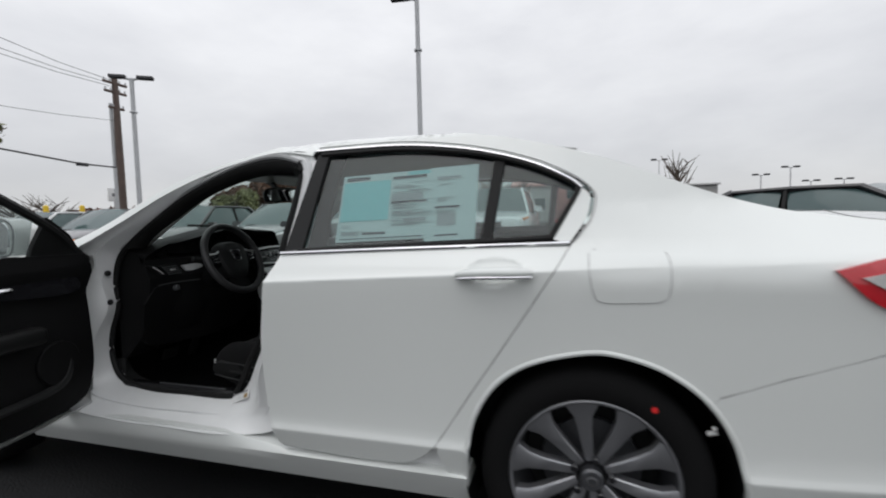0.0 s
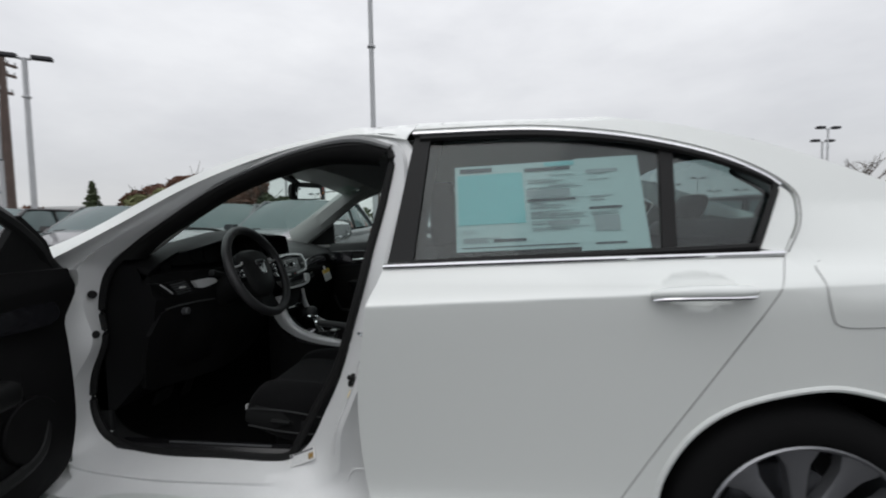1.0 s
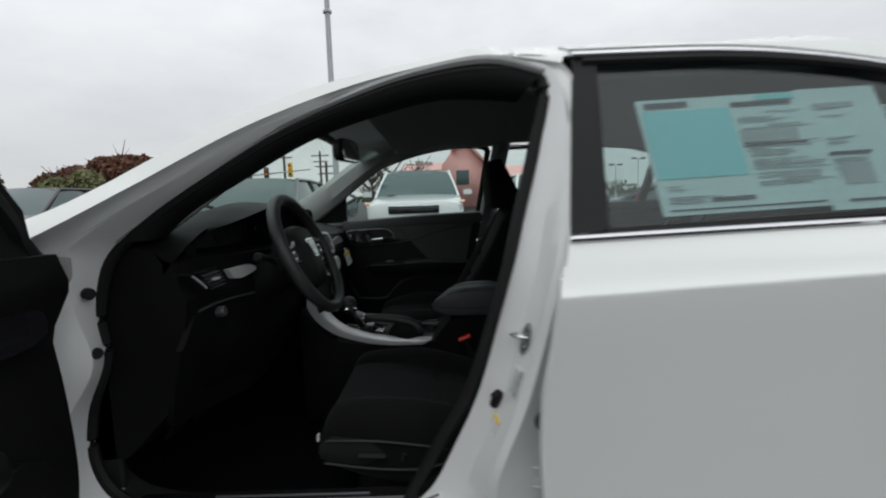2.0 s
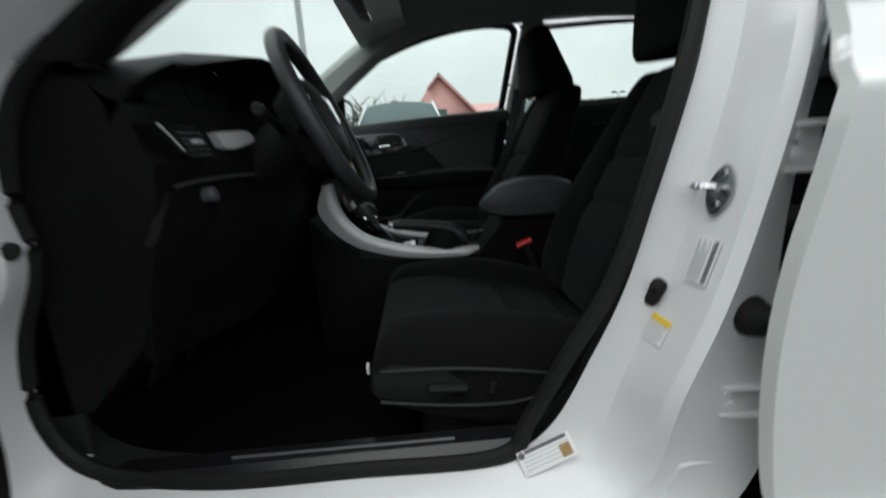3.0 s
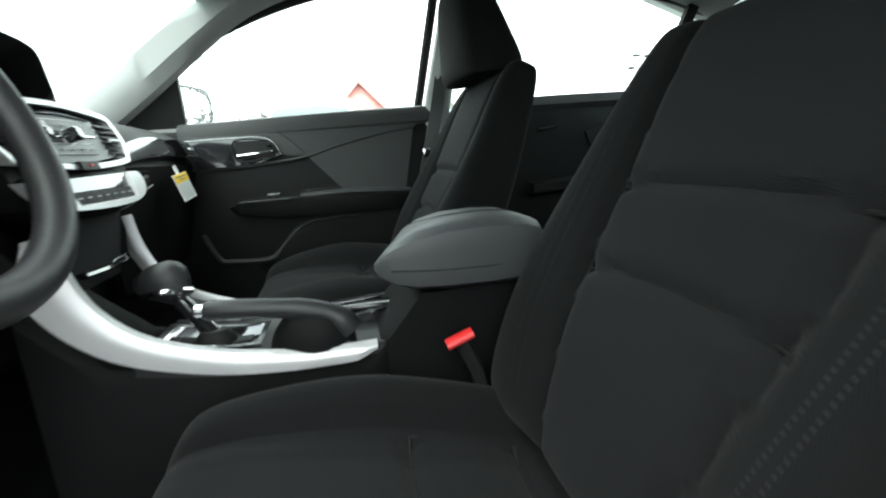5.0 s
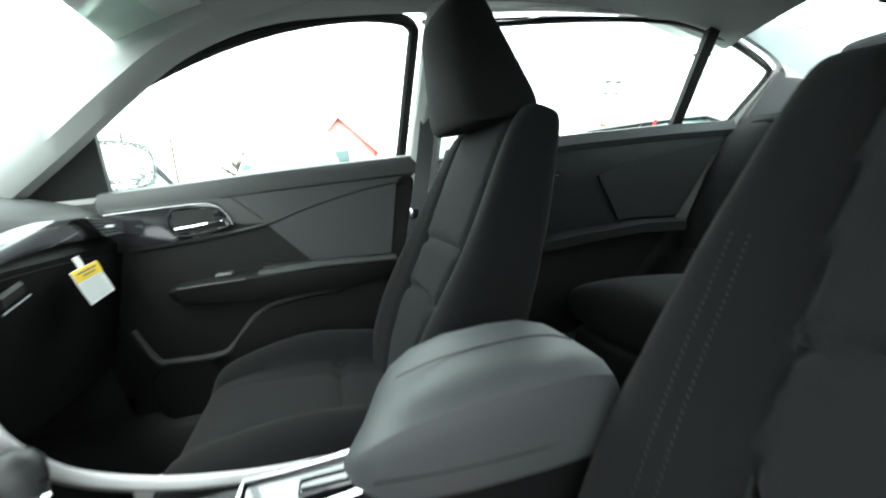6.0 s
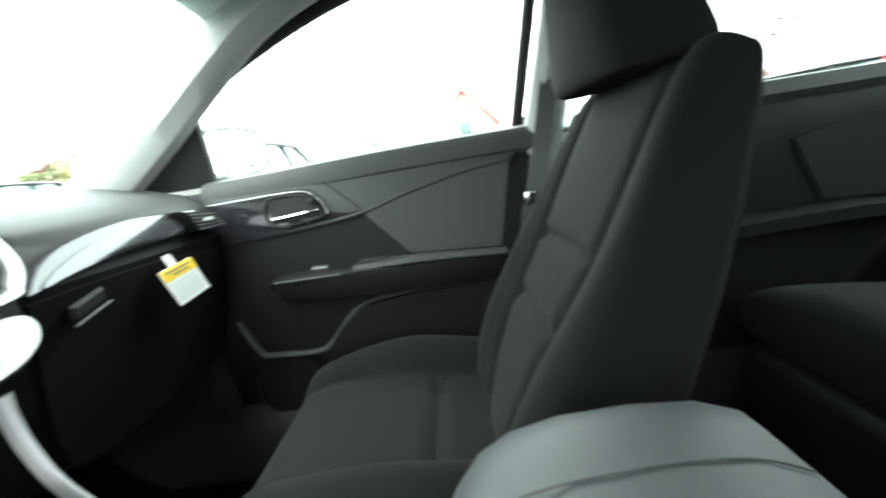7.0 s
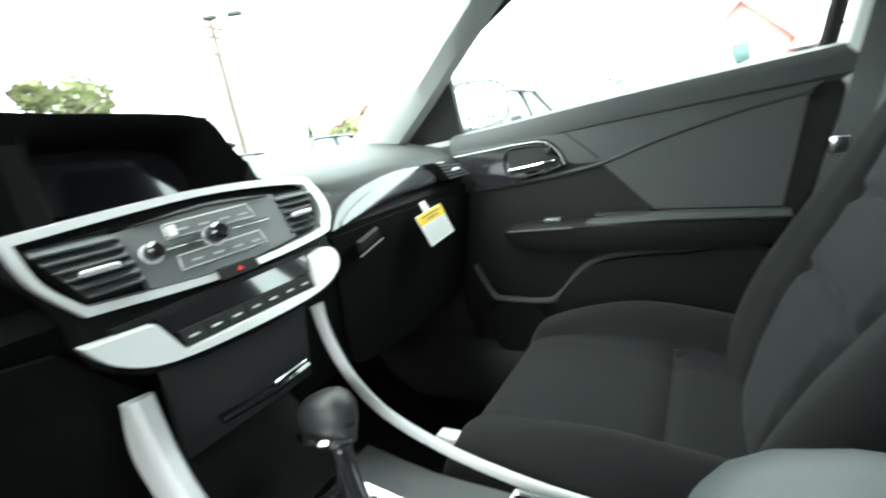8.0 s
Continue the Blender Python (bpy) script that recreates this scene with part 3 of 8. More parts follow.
# roof, rear window, boot lid, windscreen, bonnet
def roof_z(x):
    return float(np.interp(x, [-0.36, -0.2, 0.0, 0.25, 0.6, 0.86, 1.1, 1.32, 1.45], [1.330, 1.386, 1.436, 1.471, 1.483, 1.475, 1.446, 1.400, 1.365]))


def roof_skin(x0, x1, thick, drop=0.0, nx=26, side=0.0):
    rings = []
    for i in range(nx + 1):
        x = x0 + (x1 - x0) * i / nx
        zc = roof_z(x) - drop
        ze = min(zc - 0.05, float(np.interp(x, [-0.36, -0.2, 0.0, 0.25, 0.6, 0.9, 1.1, 1.32, 1.5], [1.252, 1.308, 1.356, 1.412, 1.436, 1.421, 1.390, 1.332, 1.265])) - drop)
        e = half(x, ze) - side - ((0.004 + 0.028 * smooth(x, 0.10, 0.24) * (1 - smooth(x, 0.42, 0.52))) if not drop else 0)
        ze -= (0.010 + 0.02 * smooth(-x, 0.0, 0.3)) if not drop else 0
        row = []
        for j in range(25):
            s = -1 + 2 * j / 24
            zs = ze + 0.045 * smooth(0.35 - x, 0.0, 0.3) * smooth(s, 0.0, 1.0)
            row.append((x + 0.04 * abs(s) ** 2.2 * (1 - i / nx) ** 3, YC + s * (e + YC), zs + (zc - zs) * (1 - abs(s) ** 2.6)))
        rings.append(row)
    bm = loft(rings, closed=False, caps=False)
    bmesh.ops.recalc_face_normals(bm, faces=bm.faces)
    if thick:
        bmesh.ops.solidify(bm, geom=list(bm.faces), thickness=thick)
        bmesh.ops.recalc_face_normals(bm, faces=bm.faces)
    return bm


part("roof", roof_skin(-0.30, 1.42, 0.006), WHITE, car, "white roof panel")


def slope(pts, y0, y1, bow, thick, sag=0.035):
    """A screen: rows across the car through pts (x, z), half widths y0 to y1, bowed along x."""
    rings = []
    c = curve_pts(pts, 5)
    for i, p in enumerate(c):
        hw = y0 + (y1 - y0) * i / (len(c) - 1)
        rings.append([(p[0] + bow * (s * s), YC + s * hw, p[1] - sag * s * s) for s in [-1 + 2 * j / 16 for j in range(17)]])
    bm = loft(rings, closed=False, caps=False)
    bmesh.ops.recalc_face_normals(bm, faces=bm.faces)
    bmesh.ops.solidify(bm, geom=list(bm.faces), thickness=thick)
    bmesh.ops.recalc_face_normals(bm, faces=bm.faces)
    return bm


ws = part("windscreen", slope([(-1.10, 1.015), (-0.85, 1.155), (-0.55, 1.305), (-0.30, 1.398)], 0.74, 0.61, 0.16, 0.005, 0.07), GLASS_CLEAR, car, "windscreen glass")
ws.visible_shadow = False
rw = part("rear_window", slope([(1.42, 1.38), (1.65, 1.285), (1.88, 1.19), (2.05, 1.12)], 0.60, 0.66, -0.12, 0.005, 0.06), GLASS_TINT, car, "tinted rear window")
rw.visible_shadow = False
part("boot_lid", slope([(2.03, 1.128), (2.15, 1.120), (2.32, 1.115), (2.41, 1.105), (2.45, 1.06), (2.46, 0.95), (2.46, 0.83)], 0.72, 0.74, -0.07, 0.03), WHITE, car, "white boot lid")
part("bonnet", slope([(-1.06, 0.975), (-1.35, 0.955), (-1.7, 0.91), (-2.05, 0.83), (-2.25, 0.74)], 0.85, 0.74, 0.10, 0.03), WHITE, car, "white bonnet")


def fender():
    loop = curve_pts([(-0.712, 1.00), (-0.712, 1.00), (-0.735, 0.9), (-0.730, 0.7), (-0.722, 0.5), (-0.735, 0.36), (-0.735, 0.36), (-0.985, 0.27), (-0.985, 0.27), (-1.0, 0.40), (-1.05, 0.56), (-1.16, 0.67), (-1.3, 0.72), (-1.375, 0.724), (-1.5, 0.71), (-1.62, 0.65), (-1.72, 0.54), (-1.765, 0.39), (-1.765, 0.39), (-2.1, 0.5), (-2.2, 0.70), (-2.2, 0.70), (-1.9, 0.83), (-1.5, 0.915), (-1.1, 0.975), (-0.95, 1.0), (-0.82, 1.03), (-0.72, 1.03)], 4, True)
    return sheet([loop], skin(), 0.02, 0.07, cuts=BODY_CUTS)


mirrored_pair("front_wing", fender, WHITE, car, "white front wing")


def front_end():
    secs = []
    for y, x in ((-0.82, -1.80), (-0.78, -2.1), (-0.62, -2.28), (-0.3, -2.37), (0, -2.39), (0.3, -2.37), (0.62, -2.28), (0.78, -2.1), (0.82, -1.80)):
        secs.append([(x, y + YC, 0.72), (x - 0.02, y + YC, 0.55), (x - 0.03, y + YC, 0.35), (x + 0.05, y + YC, 0.2), (x + 0.3, y * 0.95 + YC, 0.2), (x + 0.3, y * 0.95 + YC, 0.74)])
    return loft([curve_pts(s, 3, True) for s in secs])


part("front_bumper", front_end(), WHITE, car, "white front bumper")
part("underbody", rbox(-2.0, 2.2, -0.70, 0.76, 0.17, 0.24, 0.02), BLACK_PL, car)
part("engine_bay", rbox(-1.9, -0.96, -0.52, 0.58, 0.26, 0.80, 0.05), BLACK_PL, car)
part("boot_floor", rbox(1.66, 2.25, -0.5, 0.56, 0.26, 0.86, 0.05), BLACK_PL, car)


# wheels
def wheel(cx, cy, sgn):
    """sgn: -1 when the face points to -y."""
    f = lambda r, d: [(cx + r * math.cos(a), cy + sgn * d, 0.335 + r * math.sin(a)) for a in [2 * math.pi * k / 48 for k in range(48)]]
    tyre = loft([f(0.236, -0.004), f(0.248, 0.006), f(0.275, 0.012), f(0.300, 0.010), f(0.322, 0.0), f(0.333, -0.02), f(0.334, -0.10), f(0.334, -0.19), f(0.30, -0.215), f(0.236, -0.20)], caps=False)
    w = part("wheel", tyre, TYRE, car, "alloy wheel with low tyre")
    rim = loft([f(0.243, 0.006), f(0.238, 0.010), f(0.230, 0.004), f(0.222, -0.03), f(0.205, -0.12), f(0.19, -0.19)], caps=False)
    part("rim", rim, RIM_GREY, w, "dark grey alloy rim")
    part("rim_lip", loft([f(0.243, 0.007), f(0.239, 0.012), f(0.232, 0.007)], caps=False), RIM_FACE, w, "machined rim edge")
    part("brake_disc", disc((cx, cy - sgn * 0.11, 0.335), (0, sgn, 0), 0.15, 0.02, 32, 0.003), RIM_GREY, w)
    part("hub_back", disc((cx, cy - sgn * 0.14, 0.335), (0, sgn, 0), 0.20, 0.012, 32), BLACK_PL, w)
    for k in range(5):
        a0 = radians(43) + 2 * math.pi * k / 5
        for s in (-1, 1):
            pts = []
            for r, da, hw, d in ((0.045, 0.33, 0.013, -0.028), (0.10, 0.314, 0.0165, -0.018), (0.15, 0.31, 0.0205, -0.010), (0.19, 0.312, 0.027, -0.004), (0.213, 0.314, 0.040, 0.0), (0.231, 0.314, 0.050, 0.003)):
                a = a0 + s * da
                c = Vector((cx + r * math.cos(a), cy + sgn * d, 0.335 + r * math.sin(a)))
                t = Vector((-math.sin(a), 0, math.cos(a)))
                n = Vector((0, sgn, 0))
                pts.append([c - t * hw - n * 0.03, c - t * hw, c - t * hw * 0.75 + n * 0.004, c + t * hw * 0.75 + n * 0.004, c + t * hw, c + t * hw - n * 0.03])
            part("spoke", loft(pts), RIM_FACE, w)
        a = a0 + math.pi / 5
        part("wheel_nut", disc((cx + 0.056 * math.cos(a), cy - sgn * 0.016, 0.335 + 0.056 * math.sin(a)), (0, sgn, 0), 0.011, 0.018, 10, 0.002), GLOSS, w)
    part("hub_cap", disc((cx, cy - sgn * 0.028, 0.335), (0, sgn, 0), 0.034, 0.036, 24, 0.006), RIM_GREY, w, "plain hub cap")
    part("hub_mark", loft([[(cx + 0.018 * math.cos(a), cy + sgn * 0.009, 0.335 + 0.015 * math.sin(a)) for a in [2 * math.pi * k / 12 for k in range(12)]], [(cx + 0.012 * math.cos(a), cy + sgn * 0.010, 0.335 + 0.009 * math.sin(a)) for a in [2 * math.pi * k / 12 for k in range(12)]]], caps=False), CHROME, w)
    return w


w1 = wheel(1.393, -0.880, -1)
wheel(1.393, 0.88 + 2 * YC, 1)
wheel(-1.382, -0.880, -1)
wheel(-1.382, 0.88 + 2 * YC, 1)
part("paint_dab", disc((1.393 + 0.285 * math.cos(0.95), -0.890, 0.335 + 0.285 * math.sin(0.95)), (0, -1, 0), 0.009, 0.003, 10), RED, w1, "red paint dab on tyre")
part("valve_cap", tube([(1.70, -0.86, 0.50), (1.715, -0.872, 0.51), (1.71, -0.878, 0.525)], 0.007, 6), PAPER, car)

# driver's door opening: jamb, seals
OPEN_IN = [(0.352, -0.705, 1.327), (0.24, -0.705, 1.352), (0.09, -0.705, 1.334), (-0.055, -0.705, 1.291), (-0.21, -0.705, 1.230), (-0.365, -0.705, 1.143), (-0.49, -0.705, 1.064), (-0.585, -0.705, 0.980),
           (-0.622, -0.705, 0.86), (-0.618, -0.705, 0.76), (-0.662, -0.705, 0.640), (-0.668, -0.705, 0.520), (-0.60, -0.715, 0.432), (-0.42, -0.735, 0.408), (-0.2, -0.745, 0.412), (0.012, -0.755, 0.420),
           (0.090, -0.76, 0.462), (0.150, -0.765, 0.570), (0.208, -0.765, 0.70), (0.270, -0.76, 0.92), (0.300, -0.745, 1.05), (0.338, -0.72, 1.20)]
OPEN_OUT = [(0.398, -0.690, 1.366), (0.24, -0.685, 1.390), (0.06, -0.685, 1.357), (-0.10, -0.690, 1.308), (-0.27, -0.69, 1.240), (-0.44, -0.69, 1.148), (-0.60, -0.69, 1.052), (-0.715, -0.70, 0.988),
            (-0.735, -0.82, 0.90), (-0.735, -0.86, 0.76), (-0.730, -0.875, 0.64), (-0.725, -0.875, 0.50), (-0.70, -0.87, 0.385), (-0.45, -0.875, 0.345), (-0.2, -0.88, 0.342), (0.10, -0.885, 0.342),
            (0.28, -0.885, 0.36), (0.330, -0.88, 0.50), (0.318, -0.885, 0.70), (0.345, -0.88, 0.92), (0.378, -0.84, 1.05), (0.398, -0.78, 1.20)]


def mid(a, b, t, dy=0.0):
    return [tuple(np.array(p) * (1 - t) + np.array(q) * t + (0, dy, 0)) for p, q in zip(a, b)]


OPEN_OUTER = [(p[0], -half(p[0], p[2]) + 0.003, p[2]) for p in OPEN_OUT]
for i, y in ((16, -0.850), (17, -0.835), (18, -0.825), (19, -0.815), (20, -0.795), (21, -0.755)):    # the middle pillar runs on behind the rear door
    OPEN_OUTER[i] = (OPEN_OUT[i][0] + (0.05 if i > 16 else 0.02), y, OPEN_OUT[i][2])
PILLAR_FORM = ((0.016, -0.003), (0.050, -0.012), (0.056, -0.040), (0.066, -0.085), (0.082, -0.094), (0.115, -0.072))   # steps of the middle pillar, out from the opening
FRONT_FORM = ((0.004, -0.018), (0.012, -0.042), (0.014, -0.062), (-0.006, -0.084), (-0.040, -0.100), (-0.075, -0.118))        # the same at the hinge side
FRONT_BLEND = {7: 0.3, 8: 0.85, 9: 1.0, 10: 0.7, 11: 0.35}
PILLAR_BLEND = {15: 0.25, 16: 0.6, 17: 1.0, 18: 1.0, 19: 0.9, 20: 0.65, 21: 0.35}


def inner_ring(dx, dy):
    """The opening's inner edge set inwards by dy; at the middle pillar it also falls back by dx."""
    return [(p[0] + dx * PILLAR_BLEND.get(i, 0.0), p[1] + dy, p[2]) for i, p in enumerate(OPEN_IN)]


def jamb_ring(k):
    """One of six rings between the opening's inner and outer edge; the middle pillar has a face turned forwards and a recess behind it."""
    t, dy = ((0.10, -0.012), (0.30, -0.012), (0.5, -0.012), (0.62, 0.012), (0.75, 0.011), (0.90, 0.010))[k]
    out = mid(OPEN_IN, OPEN_OUTER, t, dy)
    for i, w in list(PILLAR_BLEND.items()) + list(FRONT_BLEND.items()):
        p = OPEN_IN[i]
        fx, fy = PILLAR_FORM[k] if i > 12 else FRONT_FORM[k]
        q = (p[0] + fx, p[1] + fy, p[2] + (out[i][2] - p[2]) * 0.35)
        out[i] = tuple(a * (1 - w) + b * w for a, b in zip(out[i], q))
    return out


jamb = loft([curve_pts(r, 6, True) for r in [inner_ring(0.010, 0.018), OPEN_IN] + [jamb_ring(k) for k in range(6)] + [OPEN_OUTER]], caps=False)
jamb_ob = part("door_jamb", jamb, WHITE_IN, car, "white painted door jamb")
seal_in = [tuple(np.array(a) + (np.array(a) - np.array(b)) * ((0.13, 0.13, 0.12, 0.08, 0.05, 0.04)[i - 16] if i >= 16 else 0.0)) for i, (a, b) in enumerate(zip(OPEN_IN, OPEN_OUTER))]
part("door_seal", tube([(p[0], p[1] - 0.006, p[2]) for p in curve_pts(seal_in, 6, True)], 0.013, 8, True), SEAL, jamb_ob, "black rubber door seal")
part("inner_lip", loft([curve_pts(r, 5, True) for r in (OPEN_IN, inner_ring(0.006, 0.026), inner_ring(0.034, 0.060))], caps=False), BLACK_PL, jamb_ob)
def along_pillar(k, dy):
    """The front pillar's part of the opening, set k inwards from its inner edge."""
    out = []
    for a, b in zip(OPEN_IN[:8], OPEN_OUTER[:8]):
        d = Vector((a[0] - b[0], 0, a[2] - b[2])).normalized()
        out.append((a[0] + d.x * k, a[1] + dy, a[2] + d.z * k))
    return curve_pts(out, 6)[1:-3]


part("pillar_strip", loft([along_pillar(k, d) for k, d in ((-0.008, -0.008), (-0.010, -0.020), (-0.018, -0.024), (-0.027, -0.020), (-0.031, 0.004))], closed=False, caps=False), STRIP, jamb_ob, "grey rubber strip along the front pillar")
part("pillar_seal", loft([along_pillar(k, d) for k, d in ((0.048, 0.050), (0.044, 0.012), (0.030, -0.006), (0.012, -0.016), (-0.002, -0.018), (-0.009, -0.012), (-0.011, 0.006))], closed=False, caps=False), SEAL, jamb_ob, "wide black pillar seal")
rail = [(0.418, 1.435), (0.24, 1.414), (0.06, 1.372), (-0.10, 1.333), (-0.27, 1.272), (-0.44, 1.186), (-0.62, 1.086), (-0.80, 1.022), (-0.90, 0.998)]
low = [(p[0], p[2]) for p in OPEN_OUT[0:8]]
part("roof_rail", sheet([curve_pts(rail, 5) + [(-0.72, 0.985)] + curve_pts(low, 5)[::-1]], skin(0.0), 0.012, 0.06), WHITE, car, "white roof rail")
far_low = [(0.412, 1.402), (0.24, 1.408), (0.06, 1.378), (-0.10, 1.330), (-0.27, 1.265), (-0.44, 1.185), (-0.60, 1.095), (-0.715, 1.015)]
part("roof_rail", other(sheet([curve_pts([(x, z + 0.030) for x, z in far_low] + [(-0.90, 1.03)], 5) + [(-0.72, 1.00)] + curve_pts(far_low, 5)[::-1]], skin(0.0), 0.012, 0.06)), WHITE, car, "white roof rail")
for x, y, z, r in ((-0.606, -0.755, 0.914, 0.0125), (-0.628, -0.770, 0.812, 0.011), (-0.602, -0.757, 0.787, 0.012)):
    part("hinge_bolt", disc((x - 0.012, y + 0.010, z), (0.8, -0.6, 0), r, 0.022, 10, 0.003), SEAL, jamb_ob, "black plug in the jamb")
part("door_check", tube([(-0.652, -0.742, 0.712), (-0.676, -0.766, 0.704), (-0.705, -0.810, 0.690)], [0.013, 0.012, 0.008], 8), BLACK_PL, jamb_ob, "black door check arm")
# striker, stops and plates on the middle pillar
FACE_A, FACE_B = ([p for p in curve_pts(jamb_ring(k), 6, True)] for k in (1, 3))


def on_pillar(s, z, spin=0.0, proud=0.002):
    """A seat on the forward face of the middle pillar, s across it (0 inner edge, 1 outer) and at height z: own x across it, own y into it, own z up."""
    a, b = (sorted([p for p in f_ if p[0] > 0.05 and p[1] < -0.6], key=lambda p: abs(p[2] - z))[:4] for f_ in (FACE_A, FACE_B))
    at = lambda f_: [float(np.interp(z, *zip(*sorted((p[2], p[i]) for p in f_)))) for i in (0, 1)]
    pa, pb = at(a), at(b)
    ex = Vector((pb[0] - pa[0], pb[1] - pa[1], 0)).normalized()
    lo, hi = min(a, key=lambda p: p[2]), max(a, key=lambda p: p[2])
    up = (Vector(hi) - Vector(lo)).normalized()
    into = up.cross(ex).normalized()
    into = into if into.x > 0 else -into
    up = ex.cross(into) * (1 if ex.cross(into).z > 0 else -1)
    m = Matrix((ex, into, up)).transposed().to_4x4()
    m.translation = Vector((pa[0] + (pb[0] - pa[0]) * s, pa[1] + (pb[1] - pa[1]) * s, z)) - into * proud
    return m @ Matrix.Rotation(radians(spin), 4, "Y")


def in_recess(x, z, y=-0.828):
    """A seat on the recessed wall behind the pillar's face."""
    return Matrix.Translation((x, y, z))


SM = on_pillar(0.49, 0.806, 2, 0.004) @ Matrix.Scale(0.74, 4)
plate = sheet([curve_pts([(-0.024, 0.0), (-0.016, 0.028), (0.0, 0.043), (0.016, 0.028), (0.024, 0.0), (0.016, -0.028), (0.0, -0.043), (-0.016, -0.028)], 4, True)], lambda a, b: 0.0, 0.004, 0.0)
part("striker_plate", moved(plate, SM @ Matrix.Translation((0, -0.004, 0))), DARK_CHROME, jamb_ob, "steel door striker")
part("striker_bar", tube(curve_pts([SM @ Vector(p) for p in ((0.006, -0.002, 0.004), (0.0, -0.020, 0.002), (-0.014, -0.030, 0.0), (-0.036, -0.026, -0.002), (-0.040, -0.010, -0.002))], 4), 0.0048, 8), CHROME, jamb_ob)
for dz in (-0.026, 0.026):
    part("striker_screw", moved(disc((0, -0.004, dz), (0, -1, 0), 0.009, 0.004, 12, 0.001), SM), DARK_CHROME, jamb_ob)
    part("screw_socket", moved(disc((0, -0.0075, dz), (0, -1, 0), 0.004, 0.001, 6), SM), SEAL, jamb_ob)
TM = on_pillar(-0.08, 0.666, 12) @ Matrix.Scale(0.85, 4)
part("rubber_stop", moved(rbox(-0.014, 0.014, -0.018, 0.004, -0.026, 0.024, 0.012), TM), RUBBER, jamb_ob, "black rubber stop")
part("stop_knob", moved(disc((0.008, -0.015, 0.010), (0.2, -1, 0), 0.008, 0.012, 10, 0.003), TM), RUBBER, jamb_ob)
BM = in_recess(0.331, 0.648)
part("cable_boot", moved(tube([(-0.004, 0.004, 0), (0.0, -0.006, 0), (0.004, -0.020, -0.001), (0.022, -0.030, -0.004), (0.045, -0.034, -0.006)], [0.026, 0.027, 0.022, 0.014, 0.014], 14), BM), RUBBER, jamb_ob, "black rubber cable boot")
for x, z, k in ((0.312, 0.533, 0.8), (0.362, 0.858, 1.05)):
    HM = in_recess(x, z) @ Matrix.Scale(k, 4)
    hg = part("door_hinge", moved(rbox(-0.022, 0.032, -0.006, 0, -0.025, 0.025, 0.003), HM), WHITE_IN, jamb_ob, "white painted rear door hinge")
    for dz in (-0.0245, 0.0245):
        arm = sheet([[(-0.020, 0.004), (-0.018, -0.014), (0.030, -0.024), (0.085, -0.036), (0.092, -0.018), (0.090, 0.002)]], lambda a, b: dz, 0.005, 0.0, "z")
        part("hinge_arm", moved(arm, HM), WHITE_IN, hg)
    part("hinge_pin", moved(tube([(0.070, -0.020, -0.034), (0.070, -0.020, 0.034)], 0.007, 10), HM), WHITE_IN, hg)
    for bx_, bz in ((-0.006, 0.011), (-0.002, -0.010)):
        part("hinge_bolt", moved(disc((bx_, -0.006, bz), (0, -1, 0), 0.008, 0.007, 6, 0.001), HM), WHITE_IN, hg)



def jamb_label(name, base, size, lines, paper, head=None, tag="", upright=False):
    """A sticker on the jamb, with bars for its small print. base: its seat; size: width, height."""
    ob = empty(name, Matrix(), tag, "label")
    w, h = size
    part("backing", moved(rbox(-w/2, w/2, -0.0012, 0, -h/2, h/2, 0), base), paper, ob)
    if head:
        part("band", moved(rbox(-w/2, w/2, -0.0022, -0.0012, h/2 - h * 0.24, h/2, 0), base), head, ob)
    for i in range(lines):
        if upright:
            x = -w * 0.40 + i * w * 0.58 / lines
            part("print_bar", moved(rbox(x, x + w * 0.035, -0.0022, -0.0012, -h * 0.44, h * (0.44 - 0.12 * ((i * 7) % 3)), 0), base), INK_LIGHT, ob)
        else:
            z = h * 0.20 - i * h * 0.66 / lines
            part("print_bar", moved(rbox(-w * 0.44, w * (0.44 - 0.09 * ((i * 7) % 3)), -0.0022, -0.0012, z - h * 0.022, z + h * 0.012, 0), base), INK_LIGHT, ob)
    return ob


jamb_label("warning_label", on_pillar(0.27, 0.622, 7, 0.002), (0.034, 0.037), 6, PAPER, YELLOW, "small white label with a yellow head on the door pillar")
DM = on_pillar(0.58, 0.721, 4, 0.003)
lab = jamb_label("data_label", DM, (0.034, 0.060), 7, PAPER, None, "white data label with a bar code on the door pillar", True)
for i in range(26):
    z = -0.027 + i * 0.0021
    part("code_bar", moved(rbox(0.009, 0.015, -0.0022, -0.0012, z, z + 0.0008 + 0.0009 * ((i * 5) % 3) / 2, 0), DM), INK, lab)
LM = Matrix((Vector((0.925, 0.0, 0.38)), Vector((0.236, 0.784, -0.574)), Vector((-0.298, 0.62, 0.726)))).transposed().to_4x4()
LM.translation = Vector((0.081, -0.782, 0.4345))
tyl = jamb_label("tyre_label", LM, (0.084, 0.034), 4, PAPER, None, "silver tyre pressure label on the door sill")
part("print_square", moved(rbox(0.020, 0.036, -0.0022, -0.0012, -0.013, 0.004, 0), LM), GOLD, tyl)
part("dark_bar", moved(rbox(-0.030, 0.036, -0.0022, -0.0012, 0.011, 0.016, 0), LM), INK, tyl)
part("print_dot", moved(disc((-0.036, -0.0012, 0.011), (0, -1, 0), 0.005, 0.001, 12), LM), INK, tyl)

